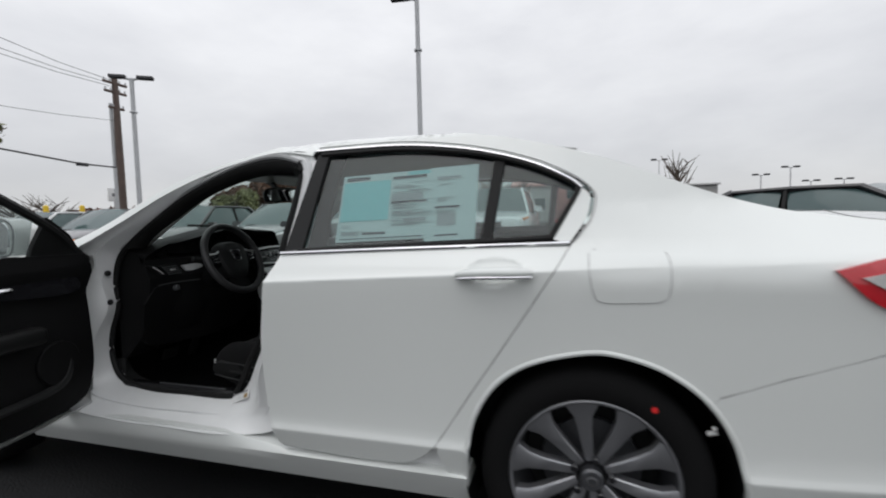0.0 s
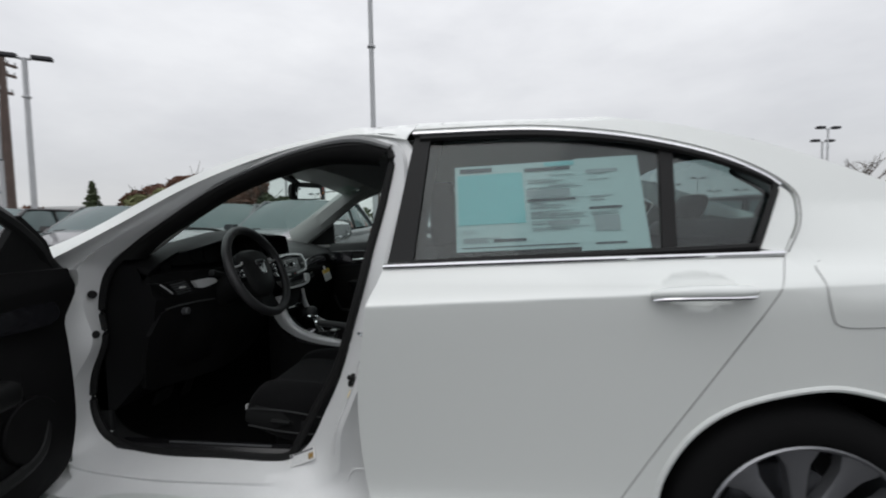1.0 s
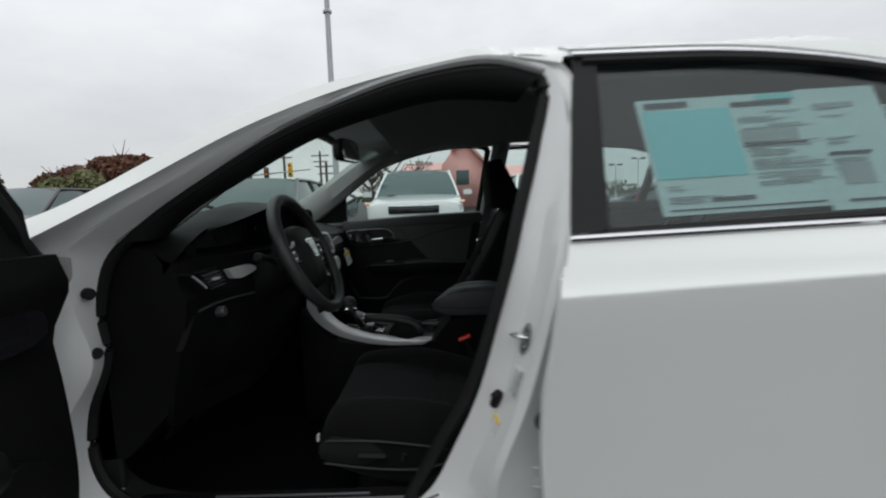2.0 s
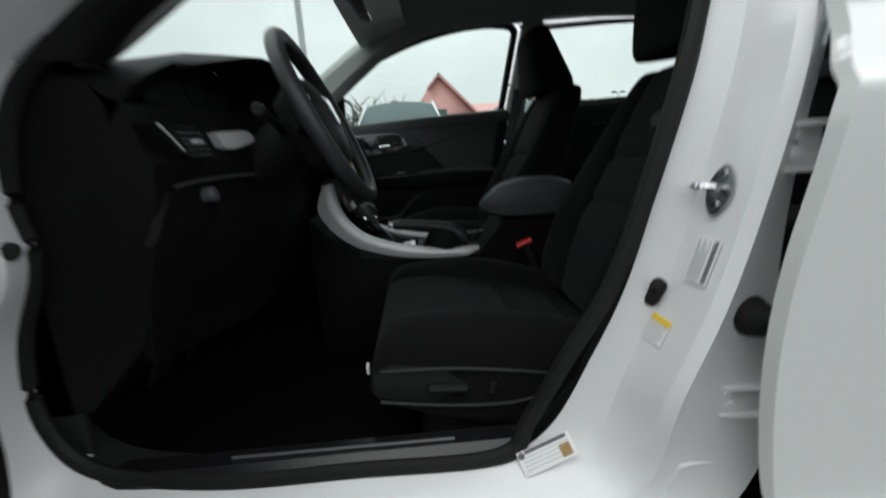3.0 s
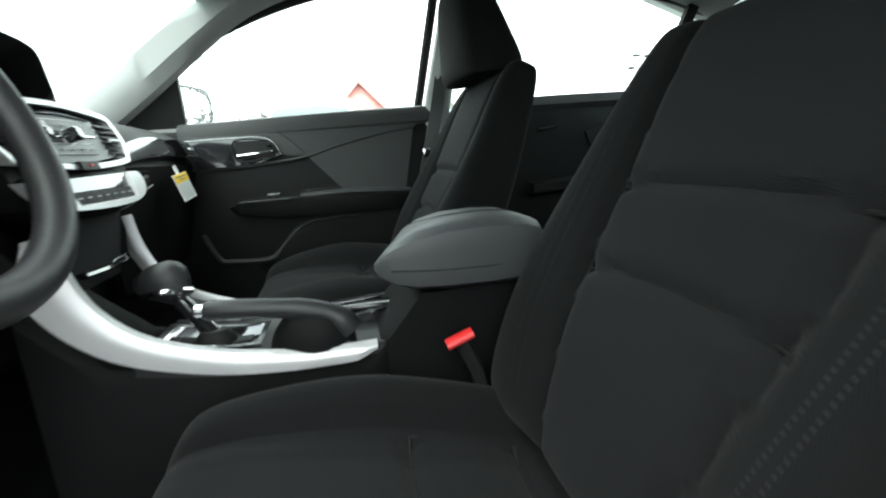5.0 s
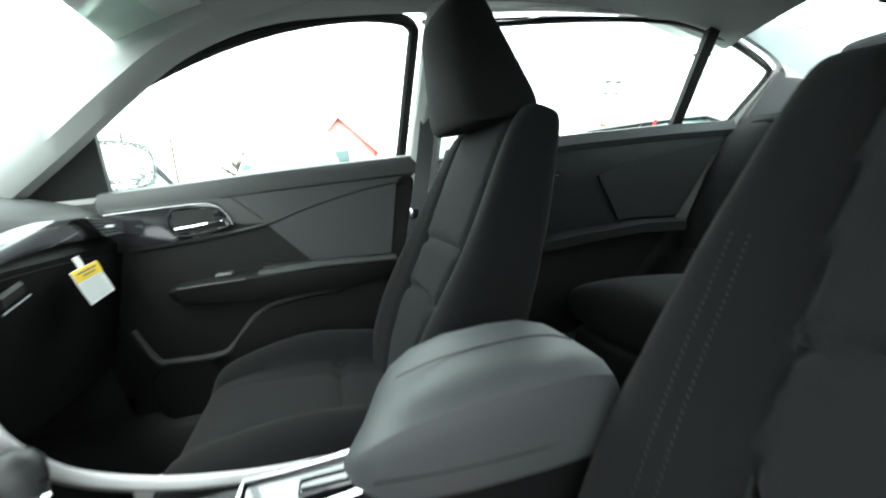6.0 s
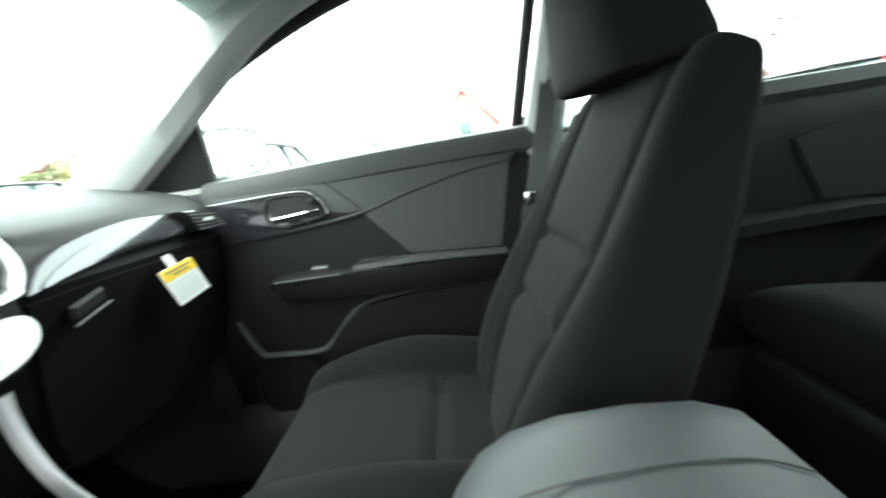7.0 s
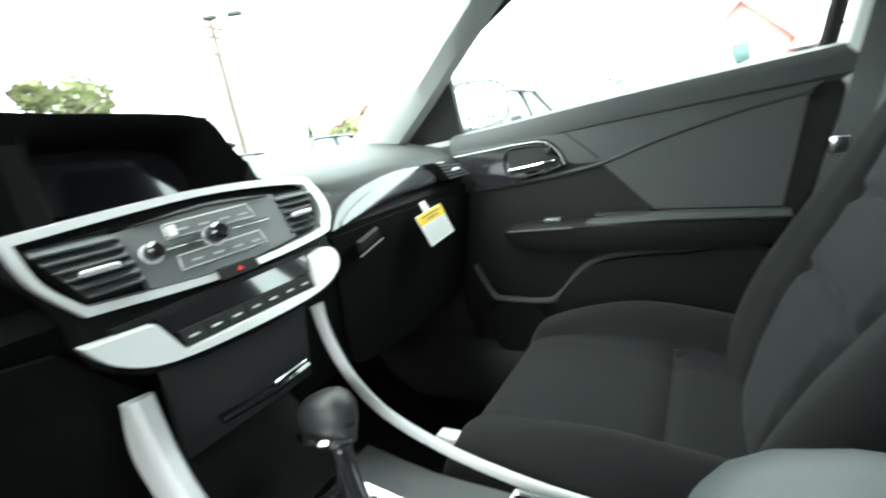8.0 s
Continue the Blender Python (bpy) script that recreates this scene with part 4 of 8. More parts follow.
# pressed ridges and a plug on the lower jamb
part("jamb_ridge", tube(curve_pts([(0.330, -0.831, 0.436), (0.262, -0.831, 0.437), (0.246, -0.831, 0.425), (0.230, -0.831, 0.385)], 6), 0.0045, 8, flat=0.6), WHITE_IN, jamb_ob)
part("jamb_plug", disc((0.274, -0.830, 0.390), (0, -1, 0), 0.017, 0.006, 20, 0.004), WHITE_IN, jamb_ob)

# the open driver's door, built shut and swung on its hinges
HINGE = Vector((-0.623, -0.927, 0))
SWING = Matrix.Translation((-0.085, 0.02, 0)) @ Matrix.Translation(HINGE) @ Matrix.Rotation(radians(-80), 4, "Z") @ Matrix.Translation(-HINGE)
fd_outer = curve_pts([(-0.705, 1.00), (-0.725, 0.9), (-0.722, 0.7), (-0.715, 0.5), (-0.70, 0.375), (-0.6, 0.35), (0.24, 0.345), (0.30, 0.40), (0.296, 0.60), (0.298, 0.72), (0.325, 0.92), (0.360, 1.005)], 4)
door = part("driver_door", moved(sheet([fd_outer], skin(), 0.02, 0.06), SWING), WHITE, car, "open white driver's door with black trim")
inner_f = lambda x, z: -half(x, min(z, 0.95)) + 0.085 + 0.02 * math.sin(max(0, min(1, (z - 0.4) / 0.6)) * math.pi)
# Open door's lining uses the darkened black to offset the sky light it catches.
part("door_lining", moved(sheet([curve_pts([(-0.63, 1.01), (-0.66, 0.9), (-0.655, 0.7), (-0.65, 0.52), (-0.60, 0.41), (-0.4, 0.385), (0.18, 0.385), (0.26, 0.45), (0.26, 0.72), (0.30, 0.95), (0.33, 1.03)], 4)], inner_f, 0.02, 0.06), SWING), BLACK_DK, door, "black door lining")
edge = []
for p in fd_outer:
    edge.append(p)
part("door_edge", moved(loft([[(p[0], -half(p[0], p[1]) + 0.018, p[1]) for p in fd_outer], [(p[0] + (0.02 if p[0] < -0.2 else -0.02), -half(p[0], p[1]) + 0.07, p[1] + (0.012 if p[1] < 0.4 else 0)) for p in fd_outer], [(p[0] + (0.05 if p[0] < -0.2 else -0.04), -half(p[0], p[1]) + 0.095, p[1] + (0.03 if p[1] < 0.4 else 0)) for p in fd_outer]], closed=False, caps=False), SWING), WHITE_IN, door)
fr = curve_pts([(-0.70, 1.01), (-0.56, 1.110), (-0.40, 1.195), (-0.24, 1.270), (-0.08, 1.330), (0.08, 1.368), (0.24, 1.385), (0.36, 1.378), (0.395, 1.355), (0.395, 1.355), (0.345, 1.005)], 5)
fr_d = [(p[0], p[1] - 0.028 + 0.02 * (p[0] > 0.2)) for p in fr]
part("window_frame", moved(tube([(p[0], -half(p[0], p[1]) + 0.02, p[1]) for p in fr_d], 0.018, 8, flat=0.9), SWING), BLACK_PL, door, "black window frame")
part("frame_edge", moved(tube([(p[0] - 0.006, -half(p[0], p[1]) + 0.002, p[1] + 0.012) for p in fr_d[:42]], 0.008, 6), SWING), CHROME, door)
gl = part("window_glass", moved(sheet([[(-0.46, 1.02)] + [(p[0] + 0.01, p[1] - 0.01) for p in fr_d if p[0] > -0.44] + [(0.33, 1.01)]], skin(0.02), 0.004, 0.08), SWING), GLASS_RAIN, door, "rain-spotted window glass")
gl.visible_shadow = False
part("mirror_corner", moved(sheet([[(-0.69, 1.0), (-0.58, 1.088), (-0.46, 1.155), (-0.46, 1.0)]], skin(0.012), 0.02, 0.08), SWING), BLACK_PL, door, "black mirror corner plate")
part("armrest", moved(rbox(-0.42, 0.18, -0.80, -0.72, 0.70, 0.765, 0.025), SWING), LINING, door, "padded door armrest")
part("door_pocket", moved(tube(curve_pts([(-0.55, -0.80, 0.62), (-0.52, -0.79, 0.53), (-0.40, -0.785, 0.50), (-0.1, -0.785, 0.50), (0.1, -0.785, 0.55)], 4), 0.016, 8), SWING), BLACK_PL, door)
part("inner_handle", moved(tube([(-0.34, -0.775, 0.905), (-0.28, -0.765, 0.907), (-0.22, -0.775, 0.905)], 0.008, 6), SWING), CHROME, door)
part("trim_band", moved(sheet([curve_pts([(-0.58, 0.93), (-0.40, 0.95), (-0.15, 0.945), (-0.10, 0.90), (-0.25, 0.875), (-0.58, 0.86)], 4, True)], lambda x, z: -half(x, 0.9) + 0.112, 0.012, 0.06), SWING), GLOSS, door)
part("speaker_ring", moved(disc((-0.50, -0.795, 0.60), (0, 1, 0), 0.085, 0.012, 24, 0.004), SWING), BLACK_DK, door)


def wing_mirror(g, parent):
    rings = []
    for k, (x, sy_, szz) in enumerate(((-0.60, 0.2, 0.2), (-0.585, 0.75, 0.75), (-0.54, 0.98, 0.98), (-0.49, 1.0, 1.0), (-0.455, 0.96, 0.95))):
        ring = [(-0.105, 0.035), (-0.11, 0.01), (-0.10, -0.045), (-0.06, -0.06), (0.06, -0.052), (0.10, -0.03), (0.108, 0.02), (0.09, 0.055), (0.0, 0.062), (-0.08, 0.055)]
        rings.append([(x, -1.005 - 1.15 * a * sy_, 1.085 + 1.25 * b * szz) for a, b in curve_pts(ring, 3, True)])
    m = part("wing_mirror", g(loft(rings)), WHITE, parent, "white wing mirror")
    face = [(x + 0.002, y, z) for x, y, z in rings[-1]]
    part("mirror_glass", g(loft([[(-0.452, -1.005 + (y + 1.005) * 0.9, 1.085 + (z - 1.085) * 0.9) for x, y, z in face], [(-0.449, -1.005 + (y + 1.005) * 0.88, 1.085 + (z - 1.085) * 0.88) for x, y, z in face]])), MIRROR, m, "mirror glass")
    part("mirror_rim", g(tube([(-0.453, y, z) for x, y, z in face], 0.003, 6, True)), GREY_PANEL, m)
    part("mirror_foot", g(tube([(-0.55, -0.86, 1.03), (-0.54, -0.93, 1.035)], [0.03, 0.022], 8)), BLACK_PL, m)
    return m


wing_mirror(lambda b: moved(b, SWING), car)
# ---- the sedan: inside ----
def ramp(y, pts):
    return float(np.interp(y, [a for a, b in pts], [b for a, b in pts]))


CREST = [(-0.72, 0.985), (-0.62, 1.03), (-0.5, 1.065), (-0.36, 1.096), (-0.2, 1.105), (-0.08, 1.093), (0.02, 1.090), (0.075, 1.086), (0.10, 1.076), (0.115, 1.050), (0.135, 1.028), (0.165, 1.012), (0.22, 1.0), (0.30, 1.003), (0.5, 1.008), (0.78, 1.0)]


CREST_FINE = [tuple(p) for p in curve_pts(CREST, 8)]


def dash_ring(y):
    c = ramp(y, CREST_FINE)
    r = 0.13 * smooth(y, -0.60, -0.50) * (1 - smooth(y, -0.13, -0.10)) + 0.11 * smooth(y, -0.085, -0.055) * (1 - smooth(y, 0.095, 0.14))
    r = max(0.0, r)
    hood = smooth(y, -0.66, -0.55) * (1 - smooth(y, 0.10, 0.18))
    lip = -0.40 + 0.02 * hood
    brow = c - 0.014 if hood > 0.3 else c - 0.030
    right = smooth(y, 0.15, 0.30)
    sh = -0.062 * (1 - smooth(y, -0.62, -0.42))        # the driver's end lies further forward
    ring = [(-0.92, 1.0), (-0.74, 1.035 if y > 0 else 1.02), (-0.60, 0.5 * c + 0.5 * 1.04), (-0.50, c), (-0.44, c - 0.006), (lip, brow), (lip - 0.012 - 0.02 * (r > 0.02), brow - 0.014),
            (lip - 0.02 - r, brow - 0.026), (lip - 0.02 - r, 0.975 - 0.02 * right), (lip + 0.005, 0.965 - 0.015 * right), (-0.385, 0.905), (-0.372, 0.884), (-0.375, 0.87), (-0.39, 0.76), (-0.44, 0.62), (-0.60, 0.52), (-0.92, 0.50)]
    soft_end = [(-0.92, 1.0), (-0.74, 1.035), (-0.60, 1.020), (-0.50, c - 0.008), (-0.44, c - 0.024), (-0.405, c - 0.043), (-0.397, c - 0.051), (-0.393, 0.943), (-0.391, 0.935), (-0.389, 0.925), (-0.385, 0.905)]
    ring = [(x + (e[0] - x) * right, z + (e[1] - z) * right) for (x, z), e in zip(ring, soft_end)] + ring[len(soft_end):]
    return [(x + sh * (4 < k < 15), z) for k, (x, z) in enumerate(ring)]


ys = [-0.70, -0.66, -0.62, -0.58, -0.55, -0.5, -0.42, -0.34, -0.26, -0.2, -0.15, -0.125, -0.105, -0.09, -0.075, -0.05, -0.02, 0.02, 0.06, 0.075, 0.09, 0.098, 0.105, 0.112, 0.119, 0.126, 0.134, 0.143, 0.153, 0.165, 0.18, 0.20, 0.22, 0.28, 0.36, 0.45, 0.55, 0.65, 0.72, 0.765]
db = loft([[(x, y, z) for x, z in dash_ring(y)] for y in ys])
for f in db.faces:      # soft grey top pad, black hood; below and at the driver's end shade is painted in as deeper black
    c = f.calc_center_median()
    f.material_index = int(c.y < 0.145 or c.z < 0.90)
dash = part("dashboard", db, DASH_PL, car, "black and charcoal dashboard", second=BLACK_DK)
# gloss panel, outer vents, glovebox
part("trim_panel", sheet([curve_pts([(0.235, 0.884), (0.235, 0.884), (0.27, 0.916), (0.33, 0.937), (0.45, 0.952), (0.575, 0.948), (0.575, 0.948), (0.588, 0.908), (0.588, 0.908), (0.44, 0.906), (0.33, 0.898)], 5, True)], lambda a, b: -0.362 - 0.25 * (b - 0.9), 0.012, 0.05, "x"), GLOSS, dash, "gloss black dashboard trim")
part("trim_inlay", sheet([curve_pts([(0.255, 0.888), (0.30, 0.912), (0.40, 0.934), (0.56, 0.938), (0.565, 0.912), (0.42, 0.912), (0.33, 0.902)], 5, True)], lambda a, b: -0.359 - 0.25 * (b - 0.9), 0.004, 0.05, "x"), INLAY, dash, "smoked silver dashboard inlay")


def side_vent(at, rim):
    """A slatted air vent facing the seats. at(u, w, off): its face, u across, w down, off proud of it."""
    v = part("air_vent", loft([[at(u, w, off) for u, w in ((-0.02, -0.04), (1.02, -0.04), (1.02, 1.04), (-0.02, 1.04))] for off in (-0.03, 0.001)]), SEAL, dash, "black side air vent")
    for k in range(5):
        w = 0.10 + 0.195 * k
        part("slat", loft([[at(u, w, -0.006), at(u, w + 0.05, 0.010), at(u, w + 0.12, 0.010), at(u, w + 0.07, -0.006)] for u in (0.03, 0.97)]), GREY_PANEL, v)
    part("vent_rim", tube([at(u, w, 0.003) for u, w in ((0, 0), (0.5, -0.02), (1, 0), (1, 1), (0.5, 1.02), (0, 1))], 0.0030, 6, True), rim, v)
    part("vent_slider", moved(rbox(-0.005, 0.005, -0.012, 0.012, -0.003, 0.003, 0.0015), Matrix.Translation(at(0.5, 0.5, 0.012))), SILVER, v)
    return v


side_vent(lambda u, w, off: Vector((-0.350 - 0.25 * (0.946 - 0.037 * w - 0.9) + off, 0.575 + 0.098 * u + 0.027 * w, 0.949 - 0.008 * u - (0.040 - 0.007 * u) * w)), GLOSS)
near_x = lambda z: -0.432 - 0.10 * (z - 0.90)
side_vent(lambda u, w, off: Vector((near_x(0.939 - 0.043 * w) + off, -0.648 + 0.078 * u + 0.032 * w, 0.934 + 0.003 * u - 0.043 * w)), BLACK_PL)
near_face = lambda y: -0.372 - 0.062 * (1 - smooth(y, -0.62, -0.42))
part("vent_bezel", sheet([curve_pts([(-0.548, 0.929), (-0.548, 0.929), (-0.486, 0.933), (-0.466, 0.920), (-0.480, 0.911), (-0.515, 0.902), (-0.532, 0.905), (-0.532, 0.905)], 4, True)], lambda a, b: near_face(a) + 0.004, 0.02, 0.02, "x"), SILVER, dash, "silver end of the dashboard inlay")
part("vent_side", loft([[(near_x(z) + dx, y + dy, z) for dx, dy in ((-0.03, -0.006), (0.012, -0.010), (0.015, 0.002), (-0.03, 0.006))] for y, z in ((-0.694, 0.940), (-0.676, 0.926), (-0.645, 0.898))]), BLACK_PL, dash)
part("side_trim", tube([(near_x(z) + 0.014, y, z) for y, z in ((-0.694, 0.936), (-0.672, 0.921), (-0.646, 0.900))], 0.0024, 6), SILVER, dash, "thin silver trim line")
part("switch_shelf", tube([(near_face(y) + 0.004, y, z) for y, z in ((-0.665, 0.850), (-0.60, 0.853), (-0.54, 0.855), (-0.48, 0.855))], 0.005, 8, flat=0.6), DASH_PL, dash)
part("round_switch", disc((-0.432, -0.580, 0.828), (1, 0, 0.1), 0.013, 0.020, 18, 0.003), GREY_PANEL, dash)
part("defroster_vent", sheet([[(-0.665, -0.60), (-0.64, -0.52), (-0.615, -0.52), (-0.64, -0.60)]], lambda a, b: 1.032, 0.003, 0.0, "z"), SEAL, dash)
gb_ = sheet([curve_pts([(0.235, 0.872), (0.235, 0.872), (0.45, 0.874), (0.72, 0.862), (0.72, 0.862), (0.70, 0.66), (0.64, 0.61), (0.34, 0.61), (0.26, 0.66)], 4, True)], lambda a, b: -0.362 - 0.05 * (0.87 - b) / 0.25, 0.018, 0.06, "x")
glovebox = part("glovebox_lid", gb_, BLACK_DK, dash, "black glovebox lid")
part("glovebox_latch", loft([[(-0.354, 0.275, 0.835), (-0.354, 0.275, 0.855), (-0.354, 0.335, 0.868), (-0.354, 0.335, 0.848)], [(-0.346, 0.280, 0.838), (-0.346, 0.280, 0.852), (-0.346, 0.330, 0.864), (-0.346, 0.330, 0.851)]]), SEAL, glovebox)
part("latch_edge", tube([(-0.345, 0.270, 0.830), (-0.344, 0.335, 0.845)], 0.0018, 6), GREY_PANEL, glovebox)
# instruments under the hood
part("gauge_panel", sheet([curve_pts([(-0.52, 0.985), (-0.50, 1.045), (-0.33, 1.065), (-0.18, 1.06), (-0.15, 0.985)], 5, True)], lambda a, b: -0.500 - 0.2 * (b - 0.98), 0.01, 0.0, "x"), BLACK_DK, dash, "dark instrument panel")
for yy, rr in ((-0.42, 0.042), (-0.33, 0.055), (-0.235, 0.042)):
    part("gauge_ring", tube([(-0.487, yy + rr * math.cos(a), 1.02 + rr * math.sin(a) * 0.8) for a in [2 * math.pi * k / 28 for k in range(28)]], 0.0015, 6, True), GLOSS, dash)
part("display_screen", sheet([curve_pts([(-0.075, 0.985), (-0.075, 1.048), (0.03, 1.050), (0.085, 1.040), (0.095, 0.985)], 4, True)], lambda a, b: -0.482 - 0.1 * (b - 0.98), 0.008, 0.0, "x"), GLOSS, dash, "dark display screen")
part("display_shelf", rbox(-0.49, -0.405, -0.095, 0.13, 0.955, 0.966, 0.004), BLACK_PL, dash)

# centre stack
SX = lambda z: -0.352 + 0.34 * (0.98 - z)          # its face leans
face = lambda off: (lambda a, b: SX(b) + off)
stack_outer = curve_pts([(-0.143, 0.974), (-0.143, 0.974), (0.035, 0.985), (0.176, 0.978), (0.203, 0.962), (0.211, 0.93), (0.198, 0.904), (0.172, 0.892), (0.035, 0.884), (-0.112, 0.893), (-0.112, 0.893), (-0.136, 0.930)], 5, True)
stack_inner = curve_pts([(-0.135, 0.966), (-0.135, 0.966), (0.035, 0.977), (0.170, 0.969), (0.190, 0.955), (0.196, 0.93), (0.184, 0.909), (0.166, 0.900), (0.035, 0.8915), (-0.108, 0.901), (-0.108, 0.901), (-0.129, 0.930)], 5, True)
stack = part("audio_console", sheet([curve_pts([(-0.140, 0.966), (0.035, 0.982), (0.205, 0.966), (0.195, 0.90), (0.160, 0.822), (-0.085, 0.822), (-0.12, 0.90)], 4, True)], face(-0.012), 0.05, 0.05, "x"), BLACK_DK, car, "black centre stack with silver bezels")
part("upper_bezel", sheet([stack_outer, stack_inner], face(0.004), 0.016, 0.0, "x"), SILVER, stack, "silver bezel round the vents")
part("audio_panel", sheet([curve_pts([(-0.062, 0.957), (-0.062, 0.957), (0.035, 0.968), (0.128, 0.962), (0.128, 0.962), (0.135, 0.902), (0.135, 0.902), (0.035, 0.893), (-0.055, 0.898), (-0.055, 0.898)], 4, True)], face(0.003), 0.012, 0.0, "x"), AUDIO, stack, "grey audio panel")


def stack_vent(y0, y1, tilt0, tilt1):
    v = part("air_vent", sheet([[(y0, 0.958), (y1, 0.963), (y1 + tilt1, 0.903), (y0 + tilt0, 0.903)]], face(-0.006), 0.01, 0.0, "x"), SEAL, stack, "black air vent")
    for k in range(6):
        t = (k + 0.5) / 6.2
        z = 0.958 - 0.054 * t
        a, b = y0 + tilt0 * t + 0.002, y1 + tilt1 * t - 0.002
        # Black slats coloured grey to paint in the light along their edges.
        part("slat", loft([[(SX(z) - 0.006, y, z + 0.004), (SX(z) + 0.008, y, z - 0.002), (SX(z) + 0.008, y, z), (SX(z) - 0.006, y, z + 0.006)] for y in (a, b)]), GREY_PANEL, v)
    zc = 0.930
    yc = (y0 + y1) / 2 + (tilt0 + tilt1) / 4
    part("vent_slider", rbox(SX(zc) + 0.008, SX(zc) + 0.015, yc - 0.016, yc + 0.016, zc - 0.003, zc + 0.003, 0.002), SILVER, v)


stack_vent(-0.133, -0.062, 0.028, 0.008)
stack_vent(0.127, 0.189, 0.002, -0.018)
knob_axis = Vector((1, 0, 0.34)).normalized()
for yy, zz, rr, hh in ((0.029, 0.931, 0.0105, 0.022), (-0.040, 0.930, 0.0085, 0.020)):
    k = part("audio_knob", disc((SX(zz) + 0.002, yy, zz), knob_axis, rr, hh, 28, 0.003), GLOSS, stack, "round gloss black audio knob")
    part("knob_ring", tube([Vector((SX(zz) + 0.004, yy, zz)) + knob_axis.to_track_quat("Z", "Y") @ Vector((rr * 1.12 * math.cos(a), rr * 1.12 * math.sin(a), 0)) for a in [2 * math.pi * j / 24 for j in range(24)]], 0.0018, 6, True), SILVER, k)
for (a, b, z) in ((-0.03, 0.018, 0.931), (0.053, 0.105, 0.934)):
    part("silver_line", tube([(SX(z) + 0.005, a, z), (SX(z) + 0.005, b, z)], 0.0016, 6), CHROME, stack)
for z0_, z1_ in ((0.940, 0.955), (0.906, 0.921)):
    loop = curve_pts([(-0.02, z0_), (-0.02, z0_), (-0.018, z1_), (-0.018, z1_), (0.085, z1_ + 0.002), (0.085, z1_ + 0.002), (0.088, z0_ + 0.001), (0.088, z0_ + 0.001)], 3, True)
    part("button_plate", sheet([loop], face(0.0055), 0.002, 0.0, "x"), AUDIO, stack, "row of audio buttons")
    part("plate_edge", tube([(SX(p[1]) + 0.005, p[0], p[1]) for p in loop], 0.0010, 5, True), SILVER, stack)
    for k in range(4):
        part("button_mark", rbox(SX(z0_) + 0.0045, SX(z0_) + 0.0062, -0.008 + k * 0.025, 0.004 + k * 0.025, z0_ + 0.006, z0_ + 0.008, 0), INK_LIGHT, stack)
part("white_mark", sheet([[(-0.017, 0.942), (-0.016, 0.953), (-0.008, 0.9535), (-0.008, 0.9425)]], face(0.0072), 0.001, 0.0, "x"), PAPER, stack)
part("disc_slot", tube([(SX(0.962) + 0.005, -0.045, 0.9605), (SX(0.966) + 0.005, 0.035, 0.9650), (SX(0.962) + 0.005, 0.118, 0.9615)], 0.0014, 6), SEAL, stack)
part("hazard_switch", sheet([[(0.012, 0.8835), (0.060, 0.8835), (0.060, 0.8955), (0.012, 0.8955)]], face(0.010), 0.006, 0.0, "x"), BLACK_PL, stack, "black hazard switch")
part("hazard_mark", sheet([[(0.032, 0.888), (0.040, 0.888), (0.036, 0.893)]], face(0.0115), 0.001, 0.0, "x"), RED, stack)
# climate strip below
part("climate_recess", sheet([curve_pts([(-0.10, 0.876), (-0.10, 0.876), (0.17, 0.880), (0.17, 0.880), (0.155, 0.842), (0.155, 0.842), (-0.085, 0.838), (-0.085, 0.838)], 3, True)], face(-0.004), 0.01, 0.0, "x"), SEAL, stack)
lower = curve_pts([(-0.128, 0.871), (-0.128, 0.871), (-0.070, 0.868), (-0.070, 0.868), (-0.056, 0.8355), (-0.056, 0.8355), (0.122, 0.8355), (0.122, 0.8355), (0.134, 0.872), (0.134, 0.872), (0.166, 0.877), (0.176, 0.862), (0.160, 0.842), (0.115, 0.829), (0.03, 0.826), (-0.07, 0.831), (-0.112, 0.848)], 4, True)
part("lower_bezel", sheet([lower], face(0.014), 0.022, 0.0, "x"), SILVER, stack, "silver climate control bezel")
part("climate_display", sheet([[(-0.066, 0.871), (0.132, 0.876), (0.124, 0.854), (-0.060, 0.853)]], face(0.006), 0.008, 0.0, "x"), GLOSS, stack, "dark climate display")
for k in range(7):
    y = -0.053 + k * 0.0248
    part("climate_button", sheet([[(y, 0.8365), (y + 0.0235, 0.8365), (y + 0.0235, 0.8525), (y, 0.8525)]], face(0.009), 0.006, 0.0, "x"), BLACK_PL, stack, "climate button")
    part("button_mark", sheet([[(y + 0.006, 0.8435), (y + 0.016, 0.8435), (y + 0.016, 0.8455), (y + 0.006, 0.8455)]], face(0.0105), 0.001, 0.0, "x"), INK_LIGHT, stack)
part("pocket_door", sheet([curve_pts([(-0.070, 0.815), (-0.070, 0.815), (0.118, 0.815), (0.118, 0.815), (0.112, 0.705), (0.112, 0.705), (-0.066, 0.705), (-0.066, 0.705)], 3, True)], lambda a, b: -0.322 - 0.15 * (0.81 - b), 0.012, 0.0, "x"), FLAP, stack, "flap of the console pocket")
part("pocket_handle", tube([(-0.322, -0.03, 0.733), (-0.316, 0.035, 0.731), (-0.322, 0.095, 0.733)], 0.009, 8, flat=0.6), GLOSS, stack)
part("handle_edge", tube([(-0.313, 0.040, 0.7395), (-0.316, 0.092, 0.741)], 0.0022, 6), CHROME, stack)

